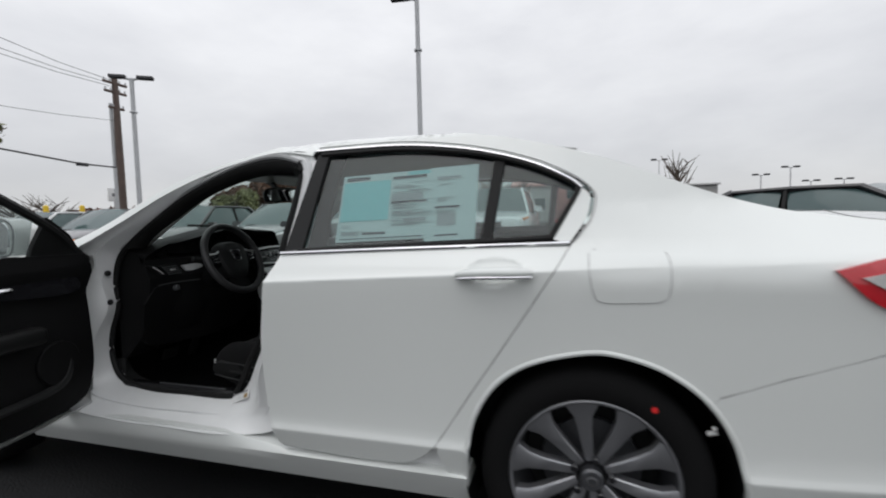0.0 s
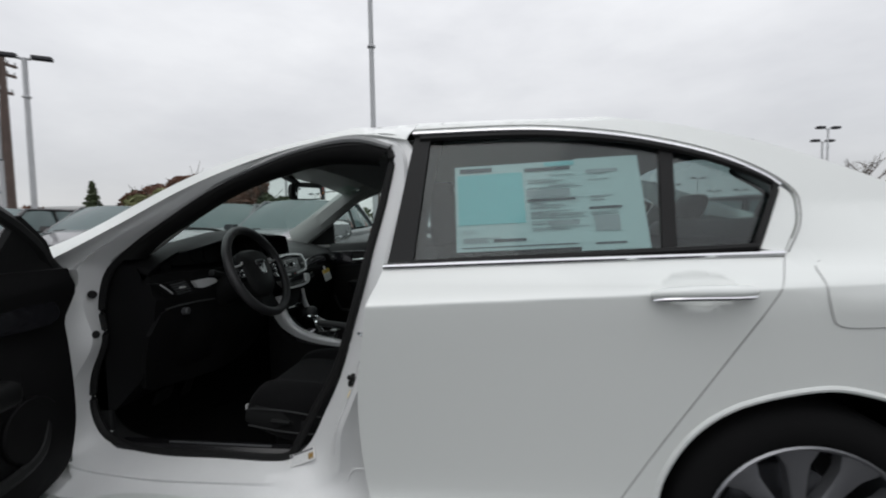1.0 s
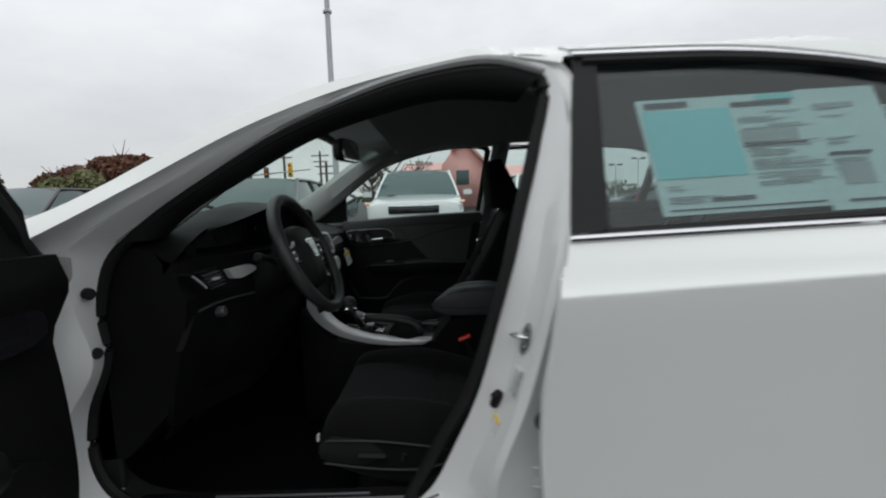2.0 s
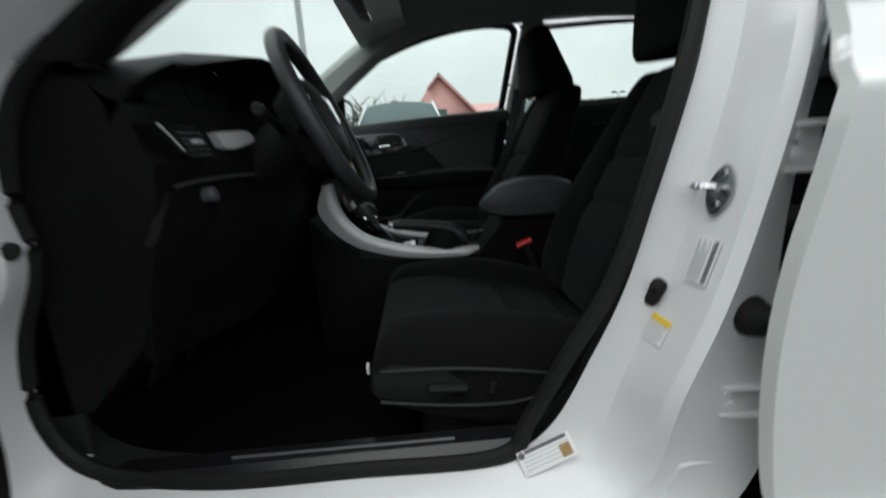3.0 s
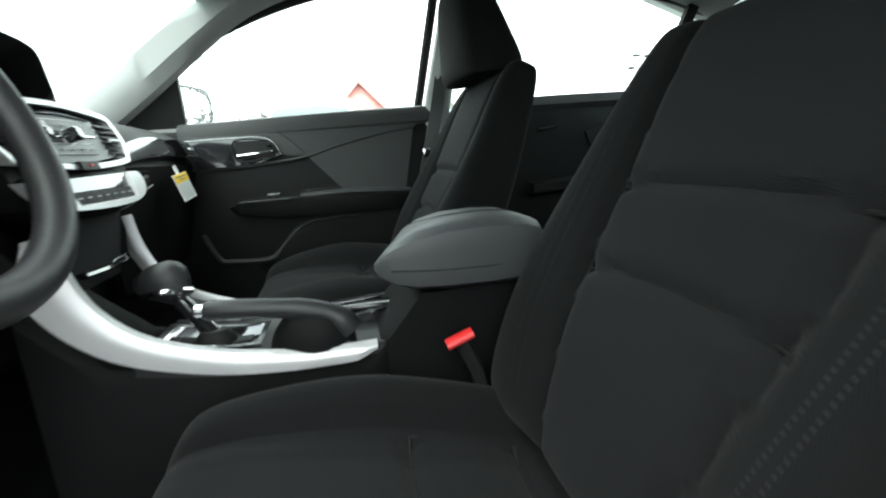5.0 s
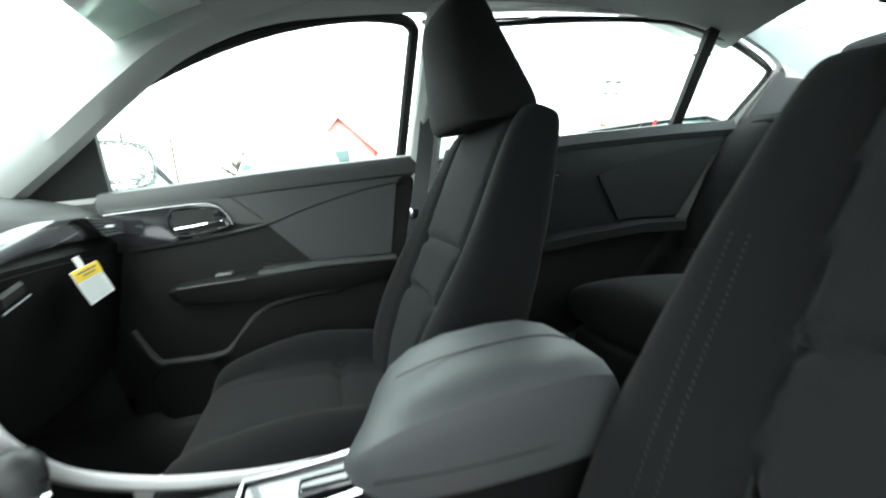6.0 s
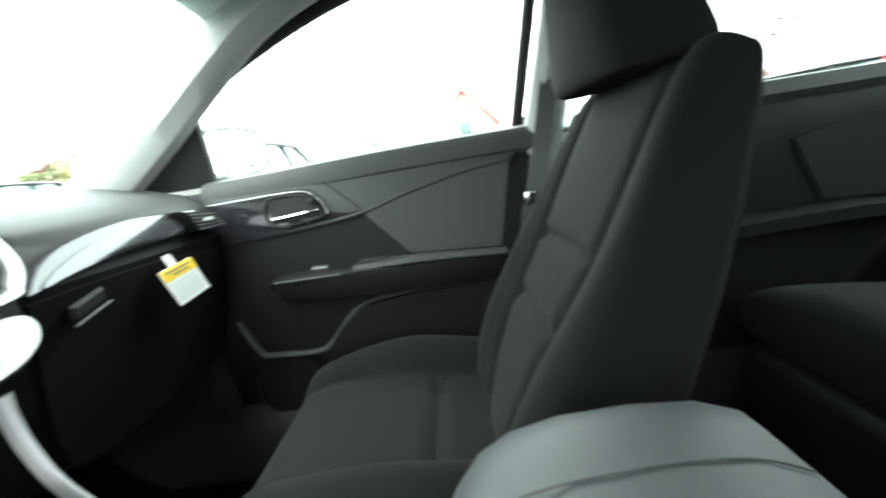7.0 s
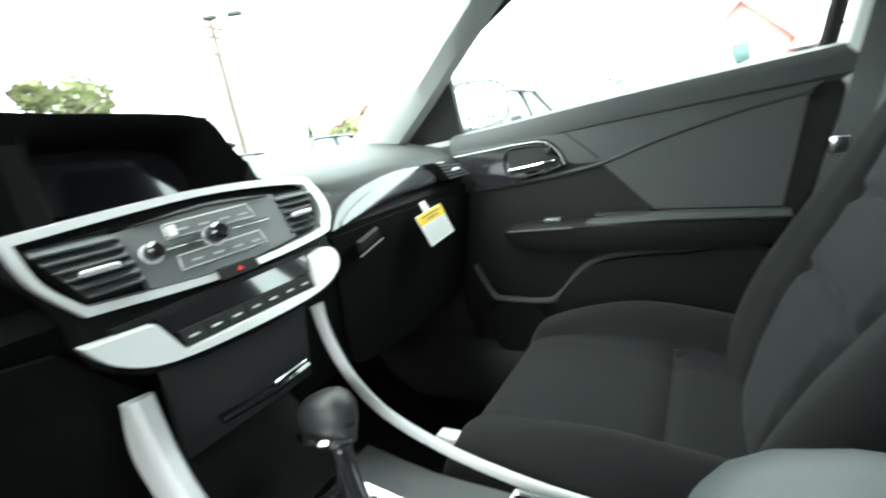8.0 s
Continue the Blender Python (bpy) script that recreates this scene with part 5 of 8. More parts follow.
# centre console
CCY = 0.020                     # its middle line
con = []
for x, z, hw in ((-0.40, 0.70, 0.085), (-0.30, 0.600, 0.098), (-0.18, 0.578, 0.100), (-0.05, 0.570, 0.100), (0.075, 0.570, 0.100), (0.095, 0.592, 0.100), (0.165, 0.662, 0.098), (0.30, 0.665, 0.095), (0.37, 0.64, 0.09), (0.42, 0.46, 0.09)):
    con.append([(x, CCY - hw, 0.25), (x, CCY - hw, z - 0.02), (x, CCY - hw + 0.012, z), (x, CCY + hw - 0.012, z), (x, CCY + hw, z - 0.02), (x, CCY + hw, 0.25)])
console = part("centre_console", loft(con), BLACK_DK, car, "black centre console with silver edges")


def console_trim(s):
    """A silver edge that sweeps down from the stack and back along the console; s: -1 driver's side, 1 far side."""
    top = curve_pts([(-0.312, 0.803), (-0.303, 0.752), (-0.284, 0.706), (-0.253, 0.670), (-0.214, 0.645), (-0.14, 0.619), (-0.06, 0.604), (0.010, 0.598), (0.085, 0.597)], 6)
    out = []
    n_ = len(top)
    for i, p in enumerate(top):
        a, b = top[max(0, i - 1)], top[min(n_ - 1, i + 1)]
        d = np.array((b[0] - a[0], b[1] - a[1]))
        d = d / np.linalg.norm(d)
        nx, nz = -d[1], d[0]
        nx, nz = (nx, nz) if nz > 0 or nx > 0 else (-nx, -nz)
        t = i / (n_ - 1)
        yo = CCY + s * (0.112 + 0.006 * math.sin(math.pi * t) + 0.012 * (1 - t) ** 2)
        yi = CCY + s * ((0.104 if s > 0 else 0.099) + 0.006 * math.sin(math.pi * t) + 0.006 * (1 - t) ** 2)
        h = (0.026 + (0.046 if s < 0 else 0.012) * (1 - t) ** 1.6) * (0.40 + 0.60 * smooth(t, 0.0, 0.16))
        end = 1.0 - 0.55 * smooth(t, 0.93, 1.0)
        q = lambda k, y: (p[0] - nx * k, y, p[1] - nz * k)
        out.append([q(h * end, yo + s * 0.003), q(h * 0.55 * end, yo + s * 0.005), q(0.010, yo + s * 0.003), q(0.002, yo - s * 0.003), q(0.0, yi + s * 0.003), q(0.004, yi), q(0.016, yi)])
    return loft(out)


for s in (-1, 1):
    part("console_trim", console_trim(s), SILVER, console, "silver console edge trim")
deck = lambda a: 0.588 + 0.30 * max(0.0, -a - 0.15) ** 1.3          # the top between the trims, climbing forwards
part("shift_plate", sheet([curve_pts([(-0.262, -0.074), (-0.262, -0.074), (0.10, -0.076), (0.10, -0.076), (0.10, 0.116), (0.10, 0.116), (-0.262, 0.114), (-0.262, 0.114)], 3, True)], lambda a, b: deck(a), 0.02, 0.04, "z"), FLAP, console, "dark grey console top plate")
gate_loop = lambda k: curve_pts([(-0.252 + k, -0.042 + k), (-0.252 + k, -0.042 + k), (-0.092 - k, -0.052 + k), (-0.092 - k, -0.052 + k), (-0.092 - k, 0.050 - k), (-0.092 - k, 0.050 - k), (-0.252 + k, 0.052 - k), (-0.252 + k, 0.052 - k)], 3, True)
part("gate_frame", sheet([gate_loop(0.0), gate_loop(0.009)], lambda a, b: deck(a) + 0.015, 0.019, 0.0, "z"), CHROME, console, "chrome gear selector surround")
part("shift_gate", sheet([gate_loop(0.0065)], lambda a, b: deck(a) + 0.005, 0.008, 0.04, "z"), GLOSS, console, "gloss black gear selector gate")
part("gate_slot", sheet([[(-0.225, -0.006), (-0.115, -0.012), (-0.115, 0.012), (-0.225, 0.016)]], lambda a, b: deck(a) + 0.008, 0.006, 0.03, "z"), SEAL, console)
part("gate_marks", sheet([[(-0.215, -0.030), (-0.115, -0.036), (-0.115, -0.028), (-0.215, -0.022)]], lambda a, b: deck(a) + 0.0075, 0.003, 0.03, "z"), CHROME, console, "bright selector scale")
part("gear_lever", tube(curve_pts([(-0.165, 0.004, 0.592), (-0.198, 0.022, 0.632), (-0.232, 0.044, 0.668)], 4), [0.020, 0.018, 0.016, 0.014, 0.013, 0.013, 0.013, 0.013, 0.013], 10), GLOSS, console, "gear lever")
part("lever_boot", loft([[(-0.172 + k * 0.036 * math.cos(a), 0.004 + k * 0.026 * math.sin(a), z) for a in [2 * math.pi * j / 16 for j in range(16)]] for k, z in ((1.0, 0.590), (0.85, 0.604), (0.55, 0.616))]), SEAL, console)
knob_m = Matrix.Translation((-0.248, 0.055, 0.690)) @ Matrix.Rotation(radians(-28), 4, "Y") @ Matrix.Rotation(radians(-14), 4, "X")
part("gear_knob", moved(loft([[(dx + r * 1.15 * math.cos(a), r * 0.86 * math.sin(a), z) for a in [2 * math.pi * k / 24 for k in range(24)]] for z, r, dx in ((-0.036, 0.015, 0.006), (-0.024, 0.022, 0.004), (-0.008, 0.032, 0.0), (0.008, 0.037, -0.003), (0.021, 0.035, -0.006), (0.031, 0.027, -0.008), (0.036, 0.014, -0.009))]), knob_m), KNOB, console, "leather gear knob")
part("knob_band", moved(tube(curve_pts([(-0.032, -0.028, -0.004), (-0.006, -0.036, -0.014), (0.020, -0.026, -0.026), (0.030, -0.006, -0.034)], 5), 0.0050, 6), knob_m), CHROME, console, "chrome band on the gear knob")
part("knob_button", moved(rbox(0.026, 0.034, -0.008, 0.008, -0.018, -0.006, 0.003), knob_m), BLACK_PL, console)
part("hand_brake", tube(curve_pts([(-0.160, -0.068, 0.672), (-0.10, -0.068, 0.667), (-0.03, -0.066, 0.657), (0.02, -0.064, 0.640), (0.045, -0.062, 0.612)], 4), [0.012] + [0.0155] * 7 + [0.017] * 5 + [0.021, 0.022, 0.022, 0.022], 12), KNOB, console, "black handbrake lever")
part("brake_button", disc((-0.158, -0.068, 0.672), (-1, 0, 0.05), 0.010, 0.016, 12, 0.003), CHROME, console)
part("brake_boot", loft([[(-0.012 + a * 0.066 * k, -0.060 + b * 0.036 * k, 0.588 + z) for a, b in [(math.cos(2 * math.pi * j / 20), math.sin(2 * math.pi * j / 20)) for j in range(20)]] for k, z in ((1.0, 0), (0.98, 0.016), (0.86, 0.036), (0.66, 0.054), (0.4, 0.064))]), BLACK_DK, console, "black handbrake boot")
tray = [(-0.045, 0.008), (-0.045, 0.008), (0.135, 0.020), (0.135, 0.020), (0.138, 0.104), (0.138, 0.104), (-0.040, 0.104), (-0.040, 0.104)]
part("tray_lid", sheet([curve_pts(tray, 3, True)], lambda a, b: 0.600 + 0.06 * max(0.0, a), 0.014, 0.0, "z"), GLOSS, console, "gloss black cup holder lid")
part("tray_edge", tube([(x, y, 0.604 + 0.06 * max(0.0, x)) for x, y in curve_pts(tray, 3, True)], 0.0042, 6, True, flat=0.8), CHROME, console, "chrome edge of the cup holder lid")
part("tray_grip", rbox(0.030, 0.128, 0.030, 0.060, 0.606, 0.618, 0.005), GLOSS, console)
ar = []
for x, z0_, z1_, hw in ((0.090, 0.708, 0.722, 0.056), (0.098, 0.696, 0.735, 0.072), (0.118, 0.684, 0.752, 0.082), (0.15, 0.674, 0.767, 0.087), (0.20, 0.670, 0.777, 0.089), (0.27, 0.669, 0.780, 0.089), (0.32, 0.670, 0.778, 0.087), (0.352, 0.676, 0.768, 0.082), (0.366, 0.690, 0.745, 0.070)):
    ring = []
    for k in range(28):
        a = 2 * math.pi * k / 28
        c, s_ = math.cos(a), math.sin(a)
        n = 6.0
        rr = (abs(c) ** n + abs(s_) ** n) ** (-1 / n)
        ring.append((x + 0.045 * (1 + rr * c) / 2 * max(0.0, 1 - (x - 0.09) / 0.22), -0.036 + hw * rr * c, (z0_ + z1_) / 2 + (z1_ - z0_) / 2 * rr * s_))
    ar.append(ring)
arm = part("armrest_lid", loft(ar), ARM_VINYL, console, "padded grey-black armrest lid")
part("armrest_seam", tube(curve_pts([(0.112, -0.122, 0.714), (0.18, -0.1245, 0.709), (0.27, -0.1245, 0.707), (0.35, -0.117, 0.710)], 4), 0.0010, 5), SEAL, arm)
part("armrest_seam", tube(curve_pts([(0.150, -0.047, 0.7685), (0.20, -0.041, 0.7772), (0.27, -0.038, 0.7803), (0.32, -0.039, 0.7785), (0.350, -0.044, 0.770)], 4), 0.0008, 5), FLAP, arm)
part("armrest_base", loft([[(x, y_, z) for y_ in (-0.100, 0.030) for z in ((z0_, z1_) if y_ < 0 else (z1_, z0_))] for x, z0_, z1_ in ((0.098, 0.46, 0.595), (0.160, 0.46, 0.668), (0.35, 0.46, 0.672))]), BLACK_DK, console)

# steering wheel and column
SW = Matrix.Translation((-0.252, -0.395, 0.950)) @ Matrix.Rotation(radians(-24), 4, "Y")   # its own x points at the driver
RW = 0.170
rimpts = [SW @ Vector((0.0, RW * math.cos(a), RW * math.sin(a))) for a in [2 * math.pi * k / 72 for k in range(72)]]
wheel_ob = part("steering_wheel", tube(rimpts, 0.0165, 12, True, up=tuple(SW.to_3x3() @ Vector((1, 0, 0)))), mat("black_wheel_leather", (0.03, 0.03, 0.031), 0.45, vary=0.15, fine=500, bump=0.3), car, "black leather steering wheel")
hub = []
for d, k in ((-0.045, 0.95), (-0.01, 1.2), (0.012, 1.24), (0.026, 1.10), (0.034, 0.7), (0.036, 0.25)):
    ring = curve_pts([(-0.078, 0.045), (-0.055, 0.066), (0.0, 0.072), (0.055, 0.066), (0.078, 0.045), (0.070, -0.02), (0.045, -0.070), (0.0, -0.082), (-0.045, -0.070), (-0.070, -0.02)], 4, True)
    hub.append([SW @ Vector((d - 0.02, a * k, b * k)) for a, b in ring])
part("wheel_hub", loft(hub), BLACK_PL, wheel_ob, "black horn pad")
for s in (-1, 1):
    sp = [[SW @ Vector((-0.018 + dx, s * y, z)) for dx, z in ((-0.014, z0), (0.012, z0 + 0.004), (0.014, z1 - 0.004), (-0.014, z1))] for y, z0, z1 in ((0.055, -0.035, 0.038), (0.09, -0.028, 0.030), (0.125, -0.020, 0.020), (0.166, -0.016, 0.016))]
    part("spoke", loft(sp), BLACK_DK, wheel_ob)
    part("spoke_trim", moved(tube(curve_pts([(0.0, s * 0.080, 0.045), (0.004, s * 0.110, 0.030), (-0.004, s * 0.165, 0.030)], 4), 0.0045, 6), SW), SILVER, wheel_ob, "silver spoke trim")
    for k in (0, 1):
        part("wheel_button", moved(rbox(-0.005, 0.003, s * 0.118 - 0.016, s * 0.118 + 0.016, -0.012 + 0.018 * k, 0.002 + 0.018 * k, 0.003), SW), GLOSS, wheel_ob)
        part("button_edge", moved(tube([(0.004, s * 0.118 - 0.014, -0.013 + 0.018 * k), (0.004, s * 0.118 + 0.014, -0.013 + 0.018 * k)], 0.001, 5), SW), SILVER, wheel_ob)
low_sp = [[SW @ Vector((-0.022 + dx, y, z)) for dx, y in ((-0.012, -w), (0.010, -w), (0.010, w), (-0.012, w))] for z, w in ((-0.055, 0.055), (-0.11, 0.045), (-0.166, 0.06))]
part("lower_spoke", loft(low_sp), BLACK_DK, wheel_ob)
badge = [[SW @ Vector((d, a * k, 0.010 + b * k)) for a, b in curve_pts([(-0.028, 0.024), (0.0, 0.027), (0.028, 0.024), (0.024, 0.0), (0.018, -0.024), (0.0, -0.027), (-0.018, -0.024), (-0.024, 0.0)], 3, True)] for d, k in ((0.010, 1.0), (0.018, 1.0), (0.021, 0.9))]
wb_ = part("wheel_badge", loft(badge), GLOSS, wheel_ob, "dark badge with chrome outline")
part("badge_outline", tube(badge[1], 0.0022, 6, True), CHROME, wb_, "chrome outline")
part("badge_face", disc(SW @ Vector((0.017, 0, 0.012)), SW.to_3x3() @ Vector((1, 0, 0)), 0.011, 0.004, 20, 0.001), CHROME, wb_)
col = part("steering_column", loft([[SW @ Vector((d, r * math.cos(a), -0.012 + r * 0.9 * math.sin(a))) for a in [2 * math.pi * k / 20 for k in range(20)]] for d, r in ((-0.05, 0.05), (-0.07, 0.062), (-0.20, 0.072))]), BLACK_DK, car, "black steering column shroud")
for s in (-1, 1):
    part("stalk", moved(tube([(-0.075, s * 0.05, 0.01), (-0.07, s * 0.11, 0.03), (-0.065, s * 0.17, 0.04)], [0.008, 0.008, 0.011], 8), SW), BLACK_PL, col, "control stalk")
    part("stalk_end", moved(disc((-0.065, s * 0.165, 0.039), (0, s, 0.1), 0.0115, 0.014, 12, 0.003), SW), BLACK_PL, col)
# Knee panel takes the darkened black, so its shade comes from colour.
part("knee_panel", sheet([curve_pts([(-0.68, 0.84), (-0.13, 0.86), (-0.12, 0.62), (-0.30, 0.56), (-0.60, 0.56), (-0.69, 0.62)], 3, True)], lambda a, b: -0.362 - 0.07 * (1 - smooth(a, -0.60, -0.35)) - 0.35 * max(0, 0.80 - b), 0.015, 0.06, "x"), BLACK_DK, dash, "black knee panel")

# floor, carpet, pedals, back wall
part("floor_carpet", sheet([[(-0.95, -0.70), (1.2, -0.72), (1.2, 0.78), (-0.95, 0.76)]], lambda a, b: 0.285 + 0.28 * smooth(-a, 0.60, 0.95), 0.02, 0.1, "z"), CARPET, car, "black cabin carpet")
part("firewall", rbox(-0.99, -0.95, -0.72, 0.78, 0.28, 1.0, 0.005), CARPET, car)
part("kick_panel", rbox(-0.95, -0.62, -0.70, -0.68, 0.30, 0.95, 0.008), BLACK_PL, car, "black kick panel")
part("kick_panel", rbox(-0.95, -0.40, 0.735, 0.757, 0.30, 0.98, 0.008), BLACK_PL, car, "black kick panel")
sill_tr = [[(x, -0.655, 0.30), (x, -0.665, 0.40), (x, -0.690, 0.424), (x, -0.730, 0.428), (x, -0.745, 0.415), (x, -0.735, 0.30)] for x in (-0.62, -0.4, -0.15, 0.05, 0.14)]
st = part("sill_trim", loft(sill_tr), SILL_PL, car, "black door sill trim")
st2 = [[(x, 0.665, 0.29), (x, 0.68, 0.40), (x, 0.71, 0.43), (x, 0.76, 0.47), (x, 0.77, 0.29)] for x in (-0.95, -0.5, 0.0, 0.4, 0.8, 1.15)]
part("sill_trim", loft(st2), BLACK_PL, car, "black door sill trim")
part("scuff_line", tube([(-0.40, -0.715, 0.4285), (-0.05, -0.718, 0.4285)], 0.003, 5), GREY_PANEL, st)
part("floor_mat", sheet([curve_pts([(-0.60, -0.62), (-0.30, -0.64), (-0.05, -0.62), (-0.05, -0.18), (-0.3, -0.16), (-0.60, -0.18)], 4, True)], lambda a, b: 0.312 + 0.28 * smooth(-a, 0.60, 0.95), 0.01, 0.1, "z"), CARPET, car, "black floor mat")
for y, w, h in ((-0.42, 0.045, 0.03), (-0.27, 0.025, 0.06)):
    part("pedal", moved(rbox(-0.006, 0.006, -w, w, -h, h, 0.005), Matrix.Translation((-0.66, y, 0.46)) @ Matrix.Rotation(radians(25), 4, "Y")), RUBBER, car, "rubber pedal")


# seats
def groove(d, w):
    return math.exp(-(d / w) ** 2)


def back_edge(v):
    return 0.36 + 0.38 * v


def backrest_relief(u, v):
    au, e_ = abs(u), back_edge(v)
    r = 0.032 * smooth(au, e_ - 0.03, e_ + 0.38) * (0.8 + 0.2 * smooth(1 - v, 0.18, 0.6))
    r -= 0.014 * groove(au - e_, 0.035)
    if au < e_:
        k = 1 - (u / e_) ** 2
        r -= 0.013 * groove(v - (0.55 + 0.012 * k), 0.014) + 0.013 * groove(v - (0.375 + 0.02 * k), 0.014)
        r += 0.006 * k
    return r + 0.012 * groove(v - 0.28, 0.2)


def cushion_relief(u, v, bolster=1.0, cross=(0.46, 0.70)):
    au = abs(u)
    r = 0.050 * bolster * smooth(au, 0.42, 0.80) * (0.45 + 0.55 * smooth(v, 0.0, 0.45))
    r -= 0.017 * groove(au - 0.56, 0.034)
    if au < 0.56:
        r -= 0.016 * groove(v - cross[0], 0.022) + 0.013 * groove(v - cross[1], 0.022)
    return r + 0.010 * math.sin(math.pi * v)


def on_pad(u, v, w, h, front, relief, wide, off, p=5.5):
    """A point on the face of a pad, at its own u (-1..1) and v (0..1)."""
    e = lambda s: max(0.0, 1 - abs(s) ** p) ** (1 / p)
    return Vector((u * w * wide(v) * (0.97 + 0.03 * e(2 * v - 1)), v * h, (front(u, v) + relief(u, v)) * e(u) * e(2 * v - 1) + off))


def front_seat(name, cx, cy, bx, recline, label, lift=0.0, tilt=5.0, bh=0.64, cl=0.55, fore=0.265, bolster=1.0, cross=(0.46, 0.70), bw=0.262, by=0.0):
    base = part(name, rbox(cx - 0.22, cx + 0.22, cy - 0.225, cy + 0.225, 0.30, 0.46, 0.03), BLACK_PL, car, label)
    # cushion: own x across, own y backwards, own z up
    cm = Matrix.Translation((cx - fore, cy, 0.475 + lift)) @ Matrix(((0, 1, 0, 0), (1, 0, 0, 0), (0, 0, 1, 0), (0, 0, 0, 1))) @ Matrix.Rotation(radians(-tilt), 4, "X")
    c_face = lambda u, v: 0.072 + 0.018 * (1 - v)
    c_wide = lambda v: 0.92 + 0.08 * math.sin(math.pi * min(1, v * 1.2))
    c_rel = lambda u, v: cushion_relief(u, v, bolster, cross)
    cu = pad(0.262, cl, c_face, 0.07, c_wide, c_rel, 56, 76, insert=lambda u, v: abs(u) < 0.56)
    moved(cu, cm)
    bmesh.ops.recalc_face_normals(cu, faces=cu.faces)
    part("cushion", cu, CLOTH, base, "black cloth seat cushion", second=CLOTH_IN)
    bmx = Matrix.Translation((bx, cy + by, 0.485)) @ Matrix.Rotation(radians(recline), 4, "Y") @ Matrix(((0, 0, -1, 0), (1, 0, 0, 0), (0, 1, 0, 0), (0, 0, 0, 1)))
    q = bh / 0.64
    b_wide = lambda v: 0.96 + 0.04 * math.sin(math.pi * min(1, v * 1.6)) - (0.14 if cy < 0 else 0.21) * smooth(v, 0.55, 1.05) * (v > 0.5)
    b_face = lambda u, v: 0.062 - 0.012 * v
    b_rel = lambda u, v: backrest_relief(u, v * q)
    bk = pad(bw, bh, b_face, 0.085, b_wide, b_rel, 60, 84, 5.5, insert=lambda u, v: abs(u) < back_edge(v * q))
    for v_ in bk.verts:
        if v_.co.z < 0:
            v_.co.z *= 1.05 - 0.55 * v_.co.y / bh
    moved(bk, bmx)
    bmesh.ops.recalc_face_normals(bk, faces=bk.faces)
    part("backrest", bk, CLOTH, base, "black cloth backrest with bolsters", second=CLOTH_IN)
    hm = bmx @ Matrix.Translation((0, bh - 0.050 + (0.045 if bh < 0.62 else 0.012), 0.072)) @ Matrix.Rotation(radians(28), 4, "X")
    hr = pad(0.142, 0.215, lambda u, v: 0.060 - 0.014 * u * u - 0.008 * v, 0.115, lambda v: 1.0 - 0.20 * v, None, 20, 22, 6.0)
    for v_ in hr.verts:
        if v_.co.z < 0:
            v_.co.z *= 1.0 - 0.78 * v_.co.y / 0.215
    moved(hr, hm)
    bmesh.ops.recalc_face_normals(hr, faces=hr.faces)
    part("headrest", hr, CLOTH, base, "black cloth headrest")
    for s in (-0.06, 0.06):
        part("headrest_post", tube([bmx @ Vector((s, bh - 0.06, 0.01)), bmx @ Vector((s, bh + 0.02, 0.04))], 0.0065, 8), CHROME, base)
    # stitching along the outer bolster
    for s in (-1, 1):
        for k in range(60):
            v = 0.10 + 0.62 * k / 60
            u = back_edge(v * q) + 0.01
            for du in (0.16, 0.215):
                p0, p1 = (bmx @ on_pad(s * (u + du + e_), v + w_, bw, bh, b_face, b_rel, b_wide, 0.0008) for e_, w_ in ((0, 0), (0.002, 0.0055)))
                STITCH.append((p0, p1))
    # sewn seams of the insert panels
    lo = 0.09
    for pts in ([(sg * back_edge((lo + (0.9 - lo) * k / 30) * q), lo + (0.9 - lo) * k / 30) for k in range(31)] for sg in (-1, 1)):
        part("seam", tube([bmx @ on_pad(u, v, bw, bh, b_face, b_rel, b_wide, 0.0003) for u, v in pts], 0.0014, 5), SEAL, base)
    for v0, bow in ((0.55, 0.012), (0.375, 0.02)):
        ed_ = back_edge(v0)
        part("seam", tube([bmx @ on_pad(ed_ * (-1 + k / 10), (v0 + bow * (1 - (1 - k / 10) ** 2)) / q, bw, bh, b_face, b_rel, b_wide, 0.0003) for k in range(21)], 0.0018, 5), SEAL, base)
    for sg in (-1, 1):
        part("seam", tube([cm @ on_pad(sg * 0.56, 0.08 + 0.80 * k / 24, 0.262, cl, c_face, c_rel, c_wide, 0.0003, 5.0) for k in range(25)], 0.0014, 5), SEAL, base)
    for v0 in cross:
        part("seam", tube([cm @ on_pad(0.56 * (-1 + k / 10), v0, 0.262, cl, c_face, c_rel, c_wide, 0.0003, 5.0) for k in range(21)], 0.0018, 5), SEAL, base)
    return base, bmx


STITCH = []
dseat, dbm = front_seat("driver_seat", 0.115, -0.385, 0.300, 25.3, "black cloth driver's seat", 0.018, 13.0, 0.59, 0.588, 0.302, 1.35, (0.478, 0.725))
sb = bmesh.new()
for p0, p1 in STITCH:
    d = (p1 - p0) * 0.5
    c = (p0 + p1) / 2
    s = Vector((0.0002, 0.0005, 0.0002))
    vs = [sb.verts.new(c + d + s), sb.verts.new(c + d - s), sb.verts.new(c - d - s), sb.verts.new(c - d + s)]
    sb.faces.new(vs)
THREAD = mat("grey_thread", (0.032, 0.032, 0.035), 0.8, vary=0.1, bump=0.0)
tagged(part("stitching", sb, THREAD, dseat), kind="stuff")
pseat, pbm = front_seat("passenger_seat", 0.085, 0.400, 0.225, 24, "black cloth front passenger seat", 0.016, 6.0, 0.626, fore=0.278, bolster=1.65, cross=(0.50, 0.72), bw=0.248, by=-0.013)
